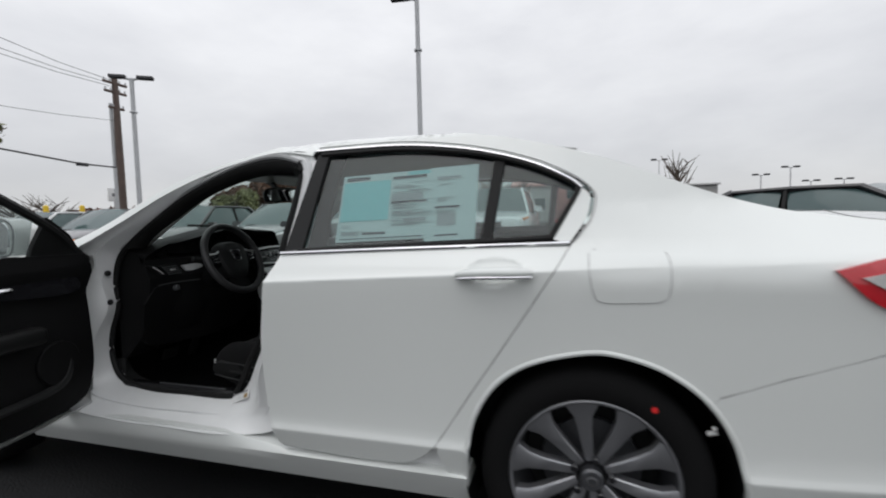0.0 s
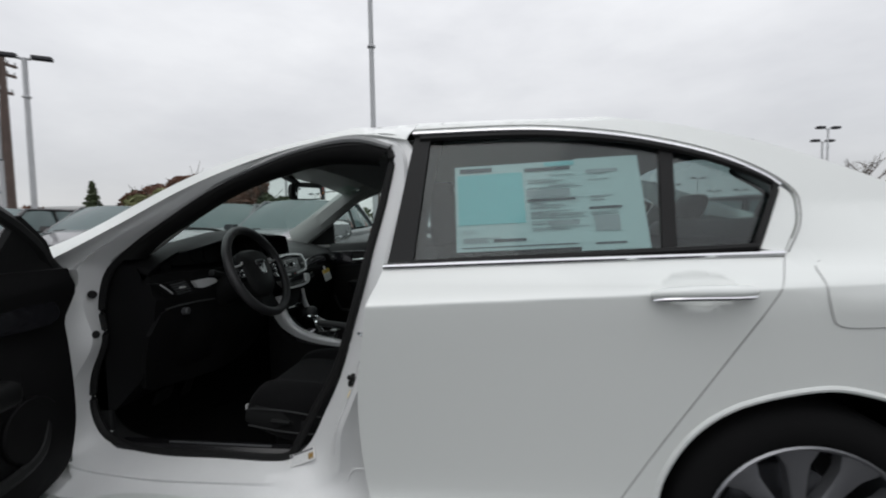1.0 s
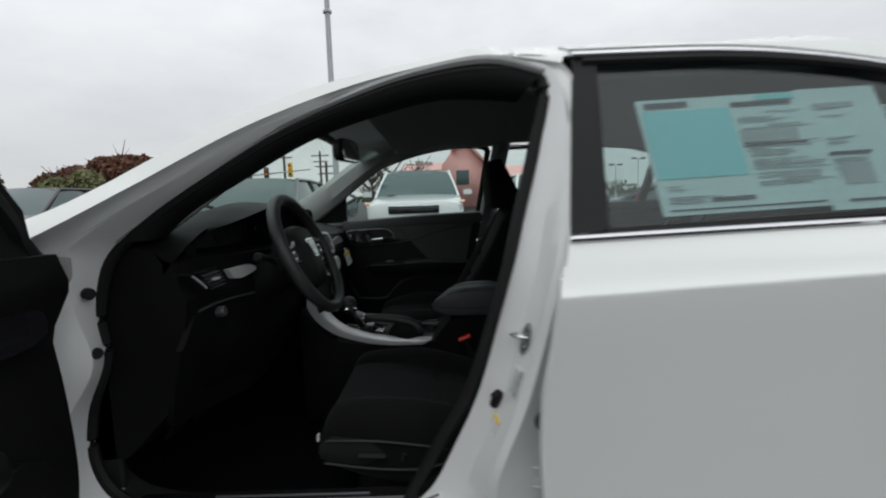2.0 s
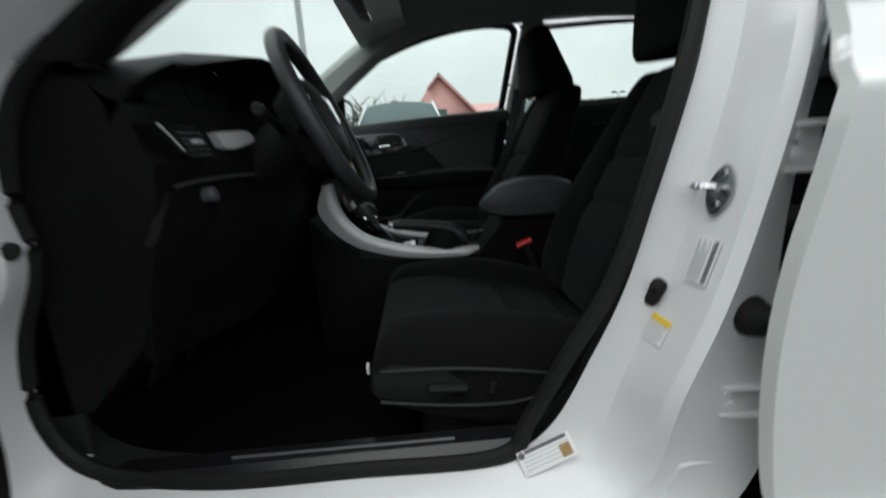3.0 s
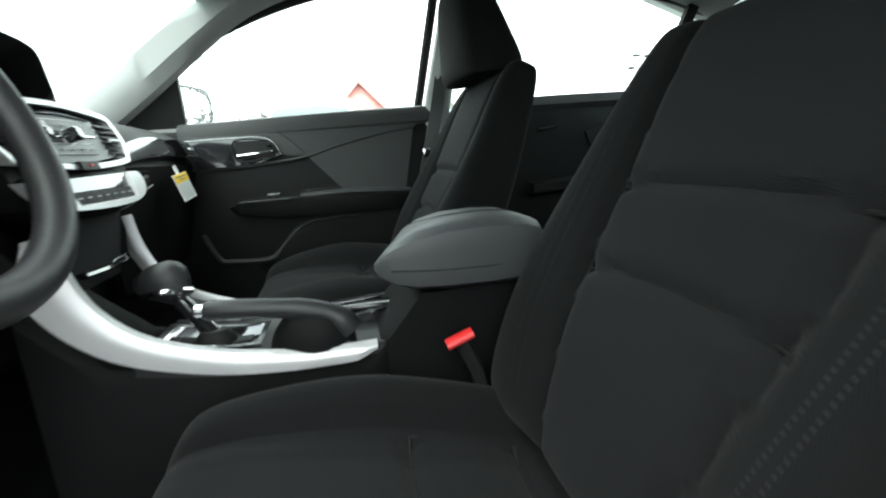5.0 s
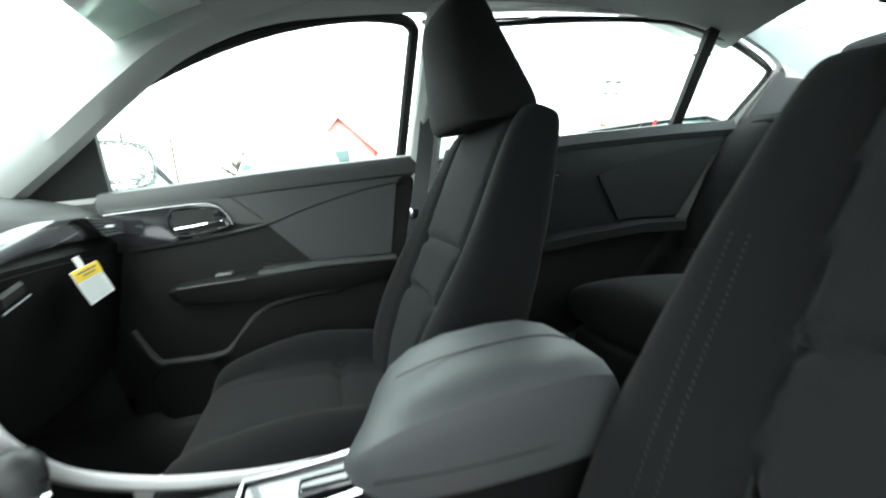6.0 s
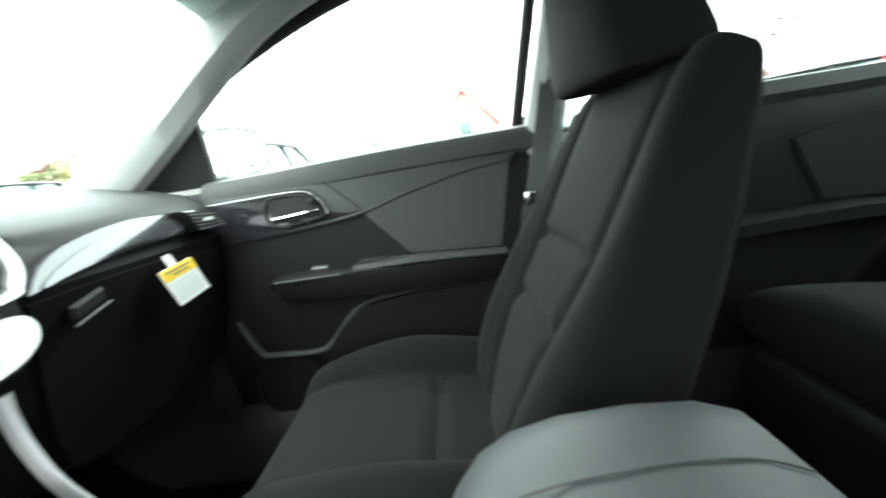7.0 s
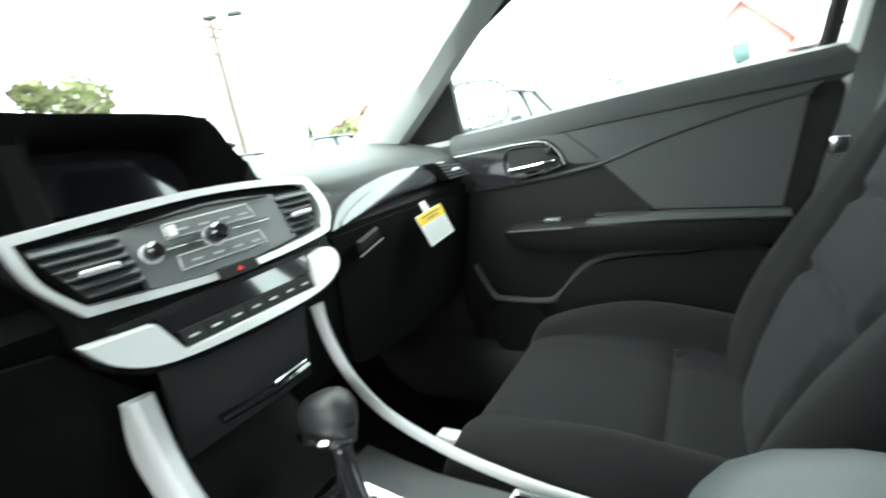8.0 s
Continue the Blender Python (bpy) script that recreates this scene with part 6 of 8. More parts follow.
# driver's side valance with switches
val = [[(x, -0.595, z0_), (x, -0.640, z0_ + 0.006), (x, -0.645, (z0_ + z1_) / 2), (x, -0.640, z1_ - 0.004), (x, -0.60, z1_)] for x, z0_, z1_ in ((-0.180, 0.462, 0.505), (-0.15, 0.450, 0.522), (-0.05, 0.438, 0.516), (0.05, 0.430, 0.503), (0.11, 0.432, 0.490), (0.17, 0.445, 0.476))]
va = part("seat_valance", loft(val), BLACK_PL, dseat, "black plastic seat side panel")
part("valance_edge", tube(curve_pts([(-0.17, -0.644, 0.458), (-0.05, -0.650, 0.444), (0.06, -0.649, 0.438), (0.14, -0.644, 0.452)], 4), 0.003, 6), DASH_PL, va)
part("valance_edge", tube(curve_pts([(-0.165, -0.642, 0.514), (-0.05, -0.648, 0.513), (0.06, -0.648, 0.499), (0.15, -0.640, 0.480)], 4), 0.003, 6), DASH_PL, va)
part("seat_switch", tube([(-0.085, -0.650, 0.478), (-0.02, -0.650, 0.474)], 0.007, 8), BLACK_PL, va, "seat adjusting switch")
part("seat_switch", tube([(0.022, -0.650, 0.462), (0.026, -0.650, 0.480)], 0.007, 8), BLACK_PL, va, "seat adjusting switch")
part("airbag_tag", rbox(-0.192, -0.188, -0.62, -0.606, 0.500, 0.516, 0), PAPER, dseat, "small white tag")
part("anchor_plate", tube([(0.300, -0.150, 0.470), (0.296, -0.146, 0.488), (0.290, -0.143, 0.500)], [0.012, 0.010, 0.006], 8, flat=0.5), CHROME, dseat, "steel seat anchor")
part("rail_cap", rbox(-0.205, -0.168, 0.190, 0.214, 0.552, 0.578, 0.006), SILVER, pseat, "silver seat corner cap")
# belt buckles
for cx_, cy_, m_ in ((0.202, -0.150, RED),):
    bk = part("belt_buckle", tube([(0.245, cy_, 0.48), (0.225, cy_, 0.56), (0.206, cy_ + 0.004, 0.604)], [0.018, 0.020, 0.022], 8, flat=0.6), BLACK_PL, dseat, "black belt buckle")
    part("red_button", tube([(0.182, cy_ - 0.005, 0.602), (0.222, cy_ - 0.005, 0.617)], 0.0115, 10, flat=0.7), RED, bk, "red buckle release button")
part("belt_buckle", tube([(0.245, 0.19, 0.48), (0.225, 0.19, 0.58), (0.215, 0.19, 0.61)], 0.018, 8, flat=0.6), BLACK_PL, pseat, "black belt buckle")


def belt(pts, w, side, parent, label="grey seat belt"):
    rows = []
    c = curve_pts(pts, 6)
    for p in c:
        rows.append([(p[0] - w * side[0], p[1] - w * side[1], p[2] - w * side[2]), (p[0] + w * side[0], p[1] + w * side[1], p[2] + w * side[2])])
    bm = loft(rows, closed=False, caps=False)
    bmesh.ops.solidify(bm, geom=list(bm.faces), thickness=0.0015)
    return part("seat_belt", bm, BELT, parent, label)


belt([(0.40, -0.640, 1.13), (0.365, -0.655, 1.02), (0.314, -0.680, 0.885), (0.310, -0.683, 0.76), (0.300, -0.686, 0.61), (0.29, -0.685, 0.36)], 0.026, (0.93, 0.30, 0.1), car)
part("belt_guide", tube(curve_pts([(0.272, -0.700, 0.888), (0.275, -0.694, 0.902), (0.305, -0.688, 0.906), (0.338, -0.680, 0.900), (0.338, -0.676, 0.885)], 4), 0.009, 8, flat=1.0), BLACK_PL, car, "black belt guide loop")
belt([(0.40, 0.70, 1.13), (0.372, 0.695, 1.00), (0.335, 0.665, 0.87), (0.30, 0.69, 0.70), (0.27, 0.685, 0.42)], 0.022, (0.9, -0.35, 0.15), car)
part("belt_tongue", rbox(0.312, 0.336, 0.640, 0.652, 0.866, 0.894, 0.004), CHROME, car, "steel belt tongue")

# rear bench
rb = pad(0.66, 0.50, lambda u, v: 0.085 + 0.01 * math.cos(u * 9), 0.08, None, lambda u, v: 0.02 * groove(abs(u) - 0.52, 0.3) - 0.008 * groove(abs(u) - 0.14, 0.03) - 0.006 * groove(v - 0.55, 0.03), 50, 24)
moved(rb, Matrix.Translation((0.77, YC, 0.566)) @ Matrix(((0, 1, 0, 0), (1, 0, 0, 0), (0, 0, 1, 0), (0, 0, 0, 1))) @ Matrix.Rotation(radians(-6), 4, "X"))
bmesh.ops.recalc_face_normals(rb, faces=rb.faces)
bench = part("rear_bench", rb, CLOTH, car, "black cloth rear bench")
part("bench_base", rbox(0.76, 1.25, -0.60, 0.66, 0.29, 0.50, 0.03), BLACK_PL, bench)
rbk = pad(0.68, 0.62, lambda u, v: 0.07, 0.06, lambda v: 1 - 0.08 * v, lambda u, v: 0.022 * groove(abs(u) - 0.52, 0.3) - 0.010 * groove(abs(u) - 0.16, 0.03), 50, 24)
rbm = Matrix.Translation((1.33, YC, 0.55)) @ Matrix.Rotation(radians(27), 4, "Y") @ Matrix(((0, 0, -1, 0), (1, 0, 0, 0), (0, 1, 0, 0), (0, 0, 0, 1)))
moved(rbk, rbm)
bmesh.ops.recalc_face_normals(rbk, faces=rbk.faces)
part("bench_back", rbk, CLOTH, bench, "black cloth rear backrest")
for yy in (-0.40, 0.40):
    h_ = pad(0.13, 0.16, lambda u, v: 0.05, 0.05, None, None, 14, 14, 3.0)
    moved(h_, rbm @ Matrix.Translation((yy, 0.61, 0.0)))
    bmesh.ops.recalc_face_normals(h_, faces=h_.faces)
    part("bench_headrest", h_, CLOTH, bench, "black rear headrest")
belt([(1.53, 0.495, 1.11), (1.435, 0.50, 1.02), (1.335, 0.51, 0.88), (1.262, 0.515, 0.74), (1.215, 0.52, 0.64)], 0.026, (-0.35, 0.93, 0.0), car)
bs_ = [[(x + dx, y, z) for dx, y in ((0.0, 0.735), (-0.02, 0.70), (-0.01, 0.62), (0.06, 0.56), (0.16, 0.56), (0.20, 0.735))] for x, z in ((1.16, 0.50), (1.20, 0.62), (1.26, 0.76), (1.34, 0.90), (1.43, 1.02), (1.50, 1.065))]
part("side_bolster", loft(bs_), CLOTH, bench, "black cloth bolster beside the rear backrest")
part("rear_buckle", rbox(1.21, 1.25, 0.50, 0.545, 0.655, 0.68, 0.008), BLACK_PL, bench, "black rear buckle")
part("buckle_plate", rbox(1.19, 1.205, 0.50, 0.545, 0.625, 0.665, 0.003), CHROME, bench)
part("parcel_shelf", rbox(1.45, 1.98, -0.62, 0.68, 1.03, 1.05, 0.01), CARPET, car, "black parcel shelf")

# passenger doors, inner sides
PY = 0.735
pdoor_f = lambda x, z: PY + 0.02 * smooth(z, 0.95, 1.03) - 0.015 * math.sin(math.pi * max(0, min(1, (z - 0.5) / 0.5)))
pin = lambda off: (lambda x, z: pdoor_f(x, z) + off)
pd = part("passenger_door", other(sheet([fd_outer], skin(), 0.02, 0.06)), WHITE, car, "closed white front passenger door with black lining")
part("door_lining", sheet([curve_pts([(-0.40, 0.995), (-0.42, 0.93), (-0.44, 0.80), (-0.44, 0.60), (-0.40, 0.42), (-0.3, 0.38), (0.20, 0.38), (0.255, 0.45), (0.285, 0.70), (0.345, 0.95), (0.362, 1.018), (0.362, 1.018), (0.123, 1.013), (-0.13, 1.002), (-0.38, 0.99)], 4, True)], pin(0.0), 0.03, 0.05), LINING, pd, "black door lining")
part("belt_pad", loft([[(x, PY + 0.012, z - 0.06), (x, PY - 0.006, z - 0.045), (x, PY - 0.008, z - 0.02), (x, PY + 0.004, z), (x, PY + 0.03, z + 0.006)] for x, z in ((-0.40, 0.997), (-0.25, 1.004), (-0.128, 1.011), (0.0, 1.018), (0.123, 1.023), (0.25, 1.027), (0.362, 1.030))], closed=False, caps=False), SOFT, pd, "soft black belt-line pad")
part("upper_pad", sheet([curve_pts([(-0.385, 0.957), (-0.385, 0.957), (-0.385, 0.990), (-0.385, 0.990), (0.0, 1.006), (0.350, 1.016), (0.350, 1.016), (0.304, 0.968), (0.195, 0.954), (0.056, 0.922), (-0.045, 0.895), (-0.116, 0.903), (-0.130, 0.933), (-0.155, 0.957), (-0.21, 0.961), (-0.30, 0.957)], 4, True)], pin(-0.005), 0.008, 0.05), SOFT, pd, "soft charcoal upper door pad")
part("pad_seam", tube([(x, pdoor_f(x, z) - 0.0055, z) for x, z in ((-0.158, 1.000), (-0.12, 0.970), (-0.08, 0.935), (-0.045, 0.902))], 0.0016, 6), SEAL, pd)
part("trim_band", sheet([curve_pts([(-0.385, 0.950), (-0.385, 0.950), (-0.30, 0.952), (-0.21, 0.956), (-0.155, 0.952), (-0.130, 0.930), (-0.116, 0.899), (-0.116, 0.899), (-0.20, 0.876), (-0.347, 0.868), (-0.347, 0.868)], 5, True)], pin(-0.014), 0.016, 0.06), GLOSS, pd, "gloss black door trim")
part("band_edge", tube([(p[0], pdoor_f(p[0], p[1]) - 0.015, p[1]) for p in curve_pts([(-0.385, 0.951), (-0.30, 0.954), (-0.21, 0.957), (-0.158, 0.953), (-0.130, 0.930), (-0.116, 0.899)], 5)], 0.0009, 6), SILVER, pd, "silver edge")
part("lower_edge", tube([(p[0], pdoor_f(p[0], p[1]) - 0.006, p[1]) for p in curve_pts([(-0.347, 0.864), (-0.198, 0.872), (-0.047, 0.889), (0.056, 0.919), (0.195, 0.951), (0.304, 0.965)], 5)], 0.005, 6), DASH_PL, pd)
part("handle_recess", sheet([curve_pts([(-0.245, 0.944), (-0.245, 0.944), (-0.155, 0.943), (-0.140, 0.922), (-0.130, 0.897), (-0.130, 0.897), (-0.242, 0.890), (-0.242, 0.890)], 4, True)], pin(-0.017), 0.004, 0.0), SEAL, pd)
part("inner_handle", tube(curve_pts([(-0.240, PY - 0.028, 0.902), (-0.20, PY - 0.036, 0.905), (-0.15, PY - 0.034, 0.910), (-0.138, PY - 0.024, 0.911)], 4), 0.0048, 8, flat=0.7), CHROME, pd, "chrome inner door handle")
part("handle_frame", tube([(p[0], pdoor_f(p[0], p[1]) - 0.019, p[1]) for p in curve_pts([(-0.245, 0.946), (-0.155, 0.945), (-0.138, 0.922), (-0.128, 0.895), (-0.242, 0.887)], 4, True)], 0.0022, 6, True), BLACK_PL, pd)
part("lock_button", rbox(-0.155, -0.140, PY - 0.035, PY - 0.02, 0.925, 0.937, 0.003), BLACK_PL, pd)
part("door_insert", sheet([curve_pts([(-0.042, 0.893), (-0.042, 0.893), (0.056, 0.922), (0.195, 0.954), (0.300, 0.966), (0.300, 0.966), (0.262, 0.776), (0.262, 0.776), (0.055, 0.786), (0.055, 0.786)], 4, True)], pin(-0.008), 0.012, 0.05), SOFT, pd, "padded charcoal door insert")
armp = [[(x, PY - 0.005, z - d), (x, PY - w + 0.01, z - d), (x, PY - w, z - d * 0.6), (x, PY - w, z - 0.008), (x, PY - w + 0.012, z), (x, PY - 0.005, z + 0.002)] for x, z, w, d in ((-0.285, 0.758, 0.02, 0.02), (-0.25, 0.770, 0.06, 0.045), (-0.15, 0.776, 0.075, 0.06), (-0.05, 0.778, 0.08, 0.065), (0.08, 0.776, 0.08, 0.065), (0.20, 0.772, 0.072, 0.06), (0.275, 0.766, 0.055, 0.05))]
ar2 = part("armrest", loft(armp), LINING, pd, "black door armrest")
part("arm_pad", tube([(-0.07, PY - 0.052, 0.772), (0.08, PY - 0.055, 0.776), (0.27, PY - 0.042, 0.766)], [0.022, 0.027, 0.022], 10, flat=0.45), DASH_PL, ar2)
part("grip_cup", rbox(-0.06, 0.05, PY - 0.05, PY - 0.015, 0.777, 0.790, 0.006), SEAL, ar2)
part("window_switch", rbox(-0.17, -0.13, PY - 0.05, PY - 0.03, 0.776, 0.786, 0.004), GREY_PANEL, ar2, "window switch")
part("switch_edge", tube([(-0.25, PY - 0.068, 0.765), (-0.10, PY - 0.081, 0.769)], 0.003, 6), DASH_PL, ar2)
part("pocket_rim", tube([(p[0], PY - 0.022, p[1]) for p in curve_pts([(-0.372, 0.672), (-0.335, 0.592), (-0.30, 0.580), (-0.195, 0.578), (-0.155, 0.600), (-0.095, 0.665), (-0.03, 0.690), (0.10, 0.700), (0.22, 0.695)], 5)], 0.009, 8, flat=0.9), DASH_PL, pd, "door pocket rim")
part("pocket_panel", sheet([curve_pts([(-0.16, 0.59), (-0.09, 0.66), (-0.03, 0.685), (0.10, 0.695), (0.26, 0.69), (0.24, 0.45), (-0.2, 0.42)], 4, True)], pin(-0.03), 0.015, 0.06), LINING, pd)
part("speaker_ring", disc((-0.28, PY - 0.01, 0.50), (0, -1, 0), 0.085, 0.012, 24, 0.004), BLACK_DK, pd)
pg = part("window_glass", other(sheet([[(-0.50, 1.0)] + [(p[0] + 0.01, p[1] - 0.012) for p in fr if p[0] > -0.52] + [(0.34, 1.0)]], skin(0.02), 0.004, 0.08)), GLASS_CLEAR, pd, "front passenger window glass")
pg.visible_shadow = False
part("window_frame", other(tube([(p[0], -half(p[0], p[1]) + 0.02, p[1]) for p in fr], 0.016, 8)), SEAL, pd, "black window frame")
part("mirror_corner", sheet([curve_pts([(-0.60, 0.99), (-0.60, 0.99), (-0.378, 1.148), (-0.378, 1.148), (-0.386, 0.995), (-0.386, 0.995)], 3, True)], lambda x, z: 0.775 - 0.25 * (z - 1.0), 0.02, 0.06), BLACK_PL, pd, "black mirror corner plate")
far_turn = Matrix.Translation((-0.47, 1.065, 0)) @ Matrix.Rotation(radians(-27), 4, "Z") @ Matrix.Translation((0.47, -1.065, 0))
far_mirror = wing_mirror(lambda b: moved(other(b), far_turn), car)
drops = []
rain = random.Random(21)
for k in range(260):
    a = rain.random() * 2 * math.pi
    rr = 0.93 + 0.09 * rain.random() if k < 170 else 0.5 + 0.4 * rain.random()
    y_, z_ = 0.118 * rr * math.copysign(abs(math.cos(a)) ** 0.6, math.cos(a)), 0.068 * rr * math.copysign(abs(math.sin(a)) ** 0.6, math.sin(a))
    if k >= 170:
        z_ = -abs(z_)
    ball = bmesh.new()
    bmesh.ops.create_icosphere(ball, subdivisions=1, radius=0.0019 + 0.0026 * rain.random(), matrix=far_turn @ Matrix.Translation((-0.447, 1.065 + y_, 1.085 + z_)) @ Matrix.Diagonal((0.6, 1, 1.3, 1)))
    drops.append(ball)
tagged(part("rain_drops", join(*drops), DROP, far_mirror), kind="stuff")
# rear passenger door lining
rd = rear_doors[1]
part("door_lining", sheet([curve_pts([(0.46, 1.04), (0.44, 0.7), (0.44, 0.45), (0.85, 0.42), (1.05, 0.60), (1.22, 0.78), (1.44, 1.05), (1.44, 1.05), (1.2, 1.052), (0.85, 1.044)], 4, True)], lambda x, z: 0.730 + 0.02 * smooth(z, 0.98, 1.05), 0.03, 0.06), LINING, rd, "black rear door lining")
part("belt_pad", loft([[(x, 0.74, z - 0.05), (x, 0.722, z - 0.03), (x, 0.735, z), (x, 0.77, z + 0.004)] for x, z in ((0.46, 1.040), (0.85, 1.054), (1.2, 1.062), (1.45, 1.062))], closed=False, caps=False), SOFT, rd)
part("door_insert", sheet([curve_pts([(0.92, 0.925), (0.92, 0.925), (1.1, 0.965), (1.40, 1.005), (1.40, 1.005), (1.20, 0.775), (1.20, 0.775), (0.985, 0.785), (0.985, 0.785)], 4, True)], lambda x, z: 0.722, 0.012, 0.0), BLACK_PL, rd)
part("armrest", loft([[(x, 0.735, z - 0.04), (x, 0.68, z - 0.035), (x, 0.675, z - 0.006), (x, 0.69, z), (x, 0.735, z + 0.002)] for x, z in ((0.70, 0.757), (0.85, 0.768), (1.05, 0.774), (1.20, 0.764))]), BLACK_PL, rd, "rear door armrest")
part("inner_handle", tube([(0.73, 0.705, 0.938), (0.76, 0.698, 0.942), (0.79, 0.705, 0.944)], 0.006, 8), CHROME, rd, "chrome inner door handle")

# pillars and headliner
def pillar_bar(pts, w, d, side):
    """A pillar trim along pts: w half width along side, d depth towards the cabin (-y)."""
    c = curve_pts(pts, 5)
    sv = np.array(side)
    rings = []
    for p in c:
        ww = w if not hasattr(w, "__len__") else np.interp(p[2], [pts[0][2], pts[-1][2]], w)
        rings.append([p - sv * ww + (0, d, 0), p - sv * ww * 0.9, p - sv * ww * 0.45 - (0, d * 0.8, 0), p + sv * ww * 0.45 - (0, d * 0.8, 0), p + sv * ww * 0.9, p + sv * ww + (0, d, 0)])
    return loft(rings)


A_R = [(-0.625, 0.725, 1.015), (-0.46, 0.705, 1.125), (-0.30, 0.682, 1.238), (-0.17, 0.660, 1.316), (0.0, 0.645, 1.378), (0.2, 0.635, 1.405), (0.42, 0.630, 1.412)]
a_side = np.array((-0.55, 0, 0.83)) / np.linalg.norm((-0.55, 0, 0.83))
part("pillar_trim", pillar_bar([tuple(np.array(p) + a_side * 0.016 * smooth(0.25 - p[0], 0.0, 0.4)) for p in A_R], [0.074, 0.052], 0.03, a_side), PILLAR, car, "light grey front pillar trim")
a_bl = other(pillar_bar([(p[0] - 0.02, p[1] - 0.02, p[2] - 0.050) for p in A_R], [0.03, 0.02], 0.02, a_side))
part("pillar_trim", a_bl, PILLAR, car, "light grey front pillar trim")
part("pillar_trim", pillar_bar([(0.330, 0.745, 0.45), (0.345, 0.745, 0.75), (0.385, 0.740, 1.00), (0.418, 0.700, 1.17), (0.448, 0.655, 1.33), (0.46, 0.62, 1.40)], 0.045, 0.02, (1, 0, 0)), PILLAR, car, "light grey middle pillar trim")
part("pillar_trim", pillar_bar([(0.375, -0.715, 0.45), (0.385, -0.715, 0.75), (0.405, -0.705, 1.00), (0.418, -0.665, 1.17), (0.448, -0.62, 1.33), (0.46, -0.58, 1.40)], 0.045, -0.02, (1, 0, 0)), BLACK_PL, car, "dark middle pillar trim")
c_loop = curve_pts([(1.49, 1.03), (1.49, 1.03), (1.50, 1.08), (1.545, 1.17), (1.575, 1.225), (1.55, 1.268), (1.42, 1.322), (1.40, 1.350), (1.62, 1.31), (1.90, 1.15), (1.98, 1.05)], 4, True)
part("pillar_trim", sheet([c_loop], lambda x, z: 0.745 - 0.33 * max(0, z - 1.03) - 0.10 * max(0, x - 1.4), 0.03, 0.06), REAR_TRIM, car, "grey rear pillar trim")
d_loop = curve_pts([(1.42, 1.03), (1.42, 1.03), (1.44, 1.08), (1.47, 1.14), (1.43, 1.20), (1.36, 1.250), (1.38, 1.272), (1.50, 1.215), (1.70, 1.135), (1.82, 1.07), (1.86, 1.04)], 4, True)
part("pillar_trim", sheet([d_loop], lambda x, z: -0.665 + 0.33 * max(0, z - 1.03) + 0.10 * max(0, x - 1.4), 0.03, 0.06), REAR_TRIM, car, "grey rear pillar trim")
part("headliner", roof_skin(-0.10, 1.36, 0.015, 0.034, side=0.11), HEADLINER, car, "grey cloth headliner")
rear_rail = [(0.42, 0.625, 1.408), (0.75, 0.62, 1.408), (1.0, 0.61, 1.392), (1.2, 0.60, 1.365), (1.4, 0.58, 1.34)]
part("roof_rail_trim", tube(curve_pts(rear_rail, 5), 0.03, 8, flat=0.6), HEADLINER, car)
part("roof_rail_trim", other(tube(curve_pts([(p[0], p[1] - 0.02, p[2] - 0.035 - 0.03 * max(0.0, p[0] - 0.9)) for p in rear_rail[:4]], 5), 0.03, 8, flat=0.6)), HEADLINER, car)
mr = [[(-0.185 + dx, -0.075 + 1.3 * a * k, 1.275 + 1.1 * b * k + 0.08 * a) for a, b in curve_pts([(-0.118, 0.022), (-0.115, -0.030), (-0.06, -0.036), (0.06, -0.036), (0.118, -0.028), (0.120, 0.022), (0.06, 0.034), (-0.06, 0.034)], 4, True)] for dx, k in ((-0.035, 0.6), (-0.02, 0.92), (0.0, 1.0), (0.008, 0.97))]
rm = part("rear_view_mirror", loft(mr), BLACK_PL, car, "black rear-view mirror under the windscreen")
part("mirror_glass", loft([[(x + 0.001, -0.075 + (y + 0.075) * 0.93, 1.275 + (z - 1.275) * 0.9) for x, y, z in mr[-1]], [(x + 0.003, -0.075 + (y + 0.075) * 0.91, 1.275 + (z - 1.275) * 0.88) for x, y, z in mr[-1]]]), MIRROR, rm, "mirror glass")
part("mirror_stem", tube([(-0.21, -0.06, 1.29), (-0.28, -0.03, 1.335), (-0.33, 0.0, 1.36)], [0.012, 0.016, 0.02], 8), BLACK_PL, rm)
part("wiper", tube(curve_pts([(-0.98, 0.55, 1.085), (-0.93, 0.30, 1.110), (-0.93, 0.0, 1.118)], 4), 0.008, 6), BLACK_PL, car, "black wiper arm")
part("cowl", rbox(-1.12, -0.93, -0.74, 0.80, 0.945, 0.985, 0.02), BLACK_PL, car, "black cowl panel")

# paper tag on the glovebox, price sheet in the rear window
tag = empty("hang_tag", Matrix.Translation((-0.335, 0.478, 0.86)), "yellow and white paper tag hanging from the dashboard", "tag")
TAGM = Matrix.Diagonal((1.15, 1.50, 0.80, 1)) @ Matrix.Rotation(radians(9), 4, "X") @ Matrix.Rotation(radians(-8), 4, "Y")
part("strap", moved(rbox(-0.001, 0.0005, -0.008, 0.006, 0.0, 0.030, 0), TAGM), PAPER, tag)
part("card", moved(rbox(-0.001, 0.001, -0.030, 0.034, -0.078, 0.004, 0), TAGM), PAPER, tag)
part("yellow_band", moved(rbox(0.001, 0.002, -0.030, 0.034, -0.022, 0.004, 0), TAGM), YELLOW, tag, "yellow heading band")
for k in range(9):
    part("print_bar", moved(rbox(0.001, 0.0018, -0.026, 0.030 - 0.008 * ((k * 5) % 3) / 2, -0.030 - k * 0.005, -0.0285 - k * 0.005, 0), TAGM), INK_LIGHT, tag)
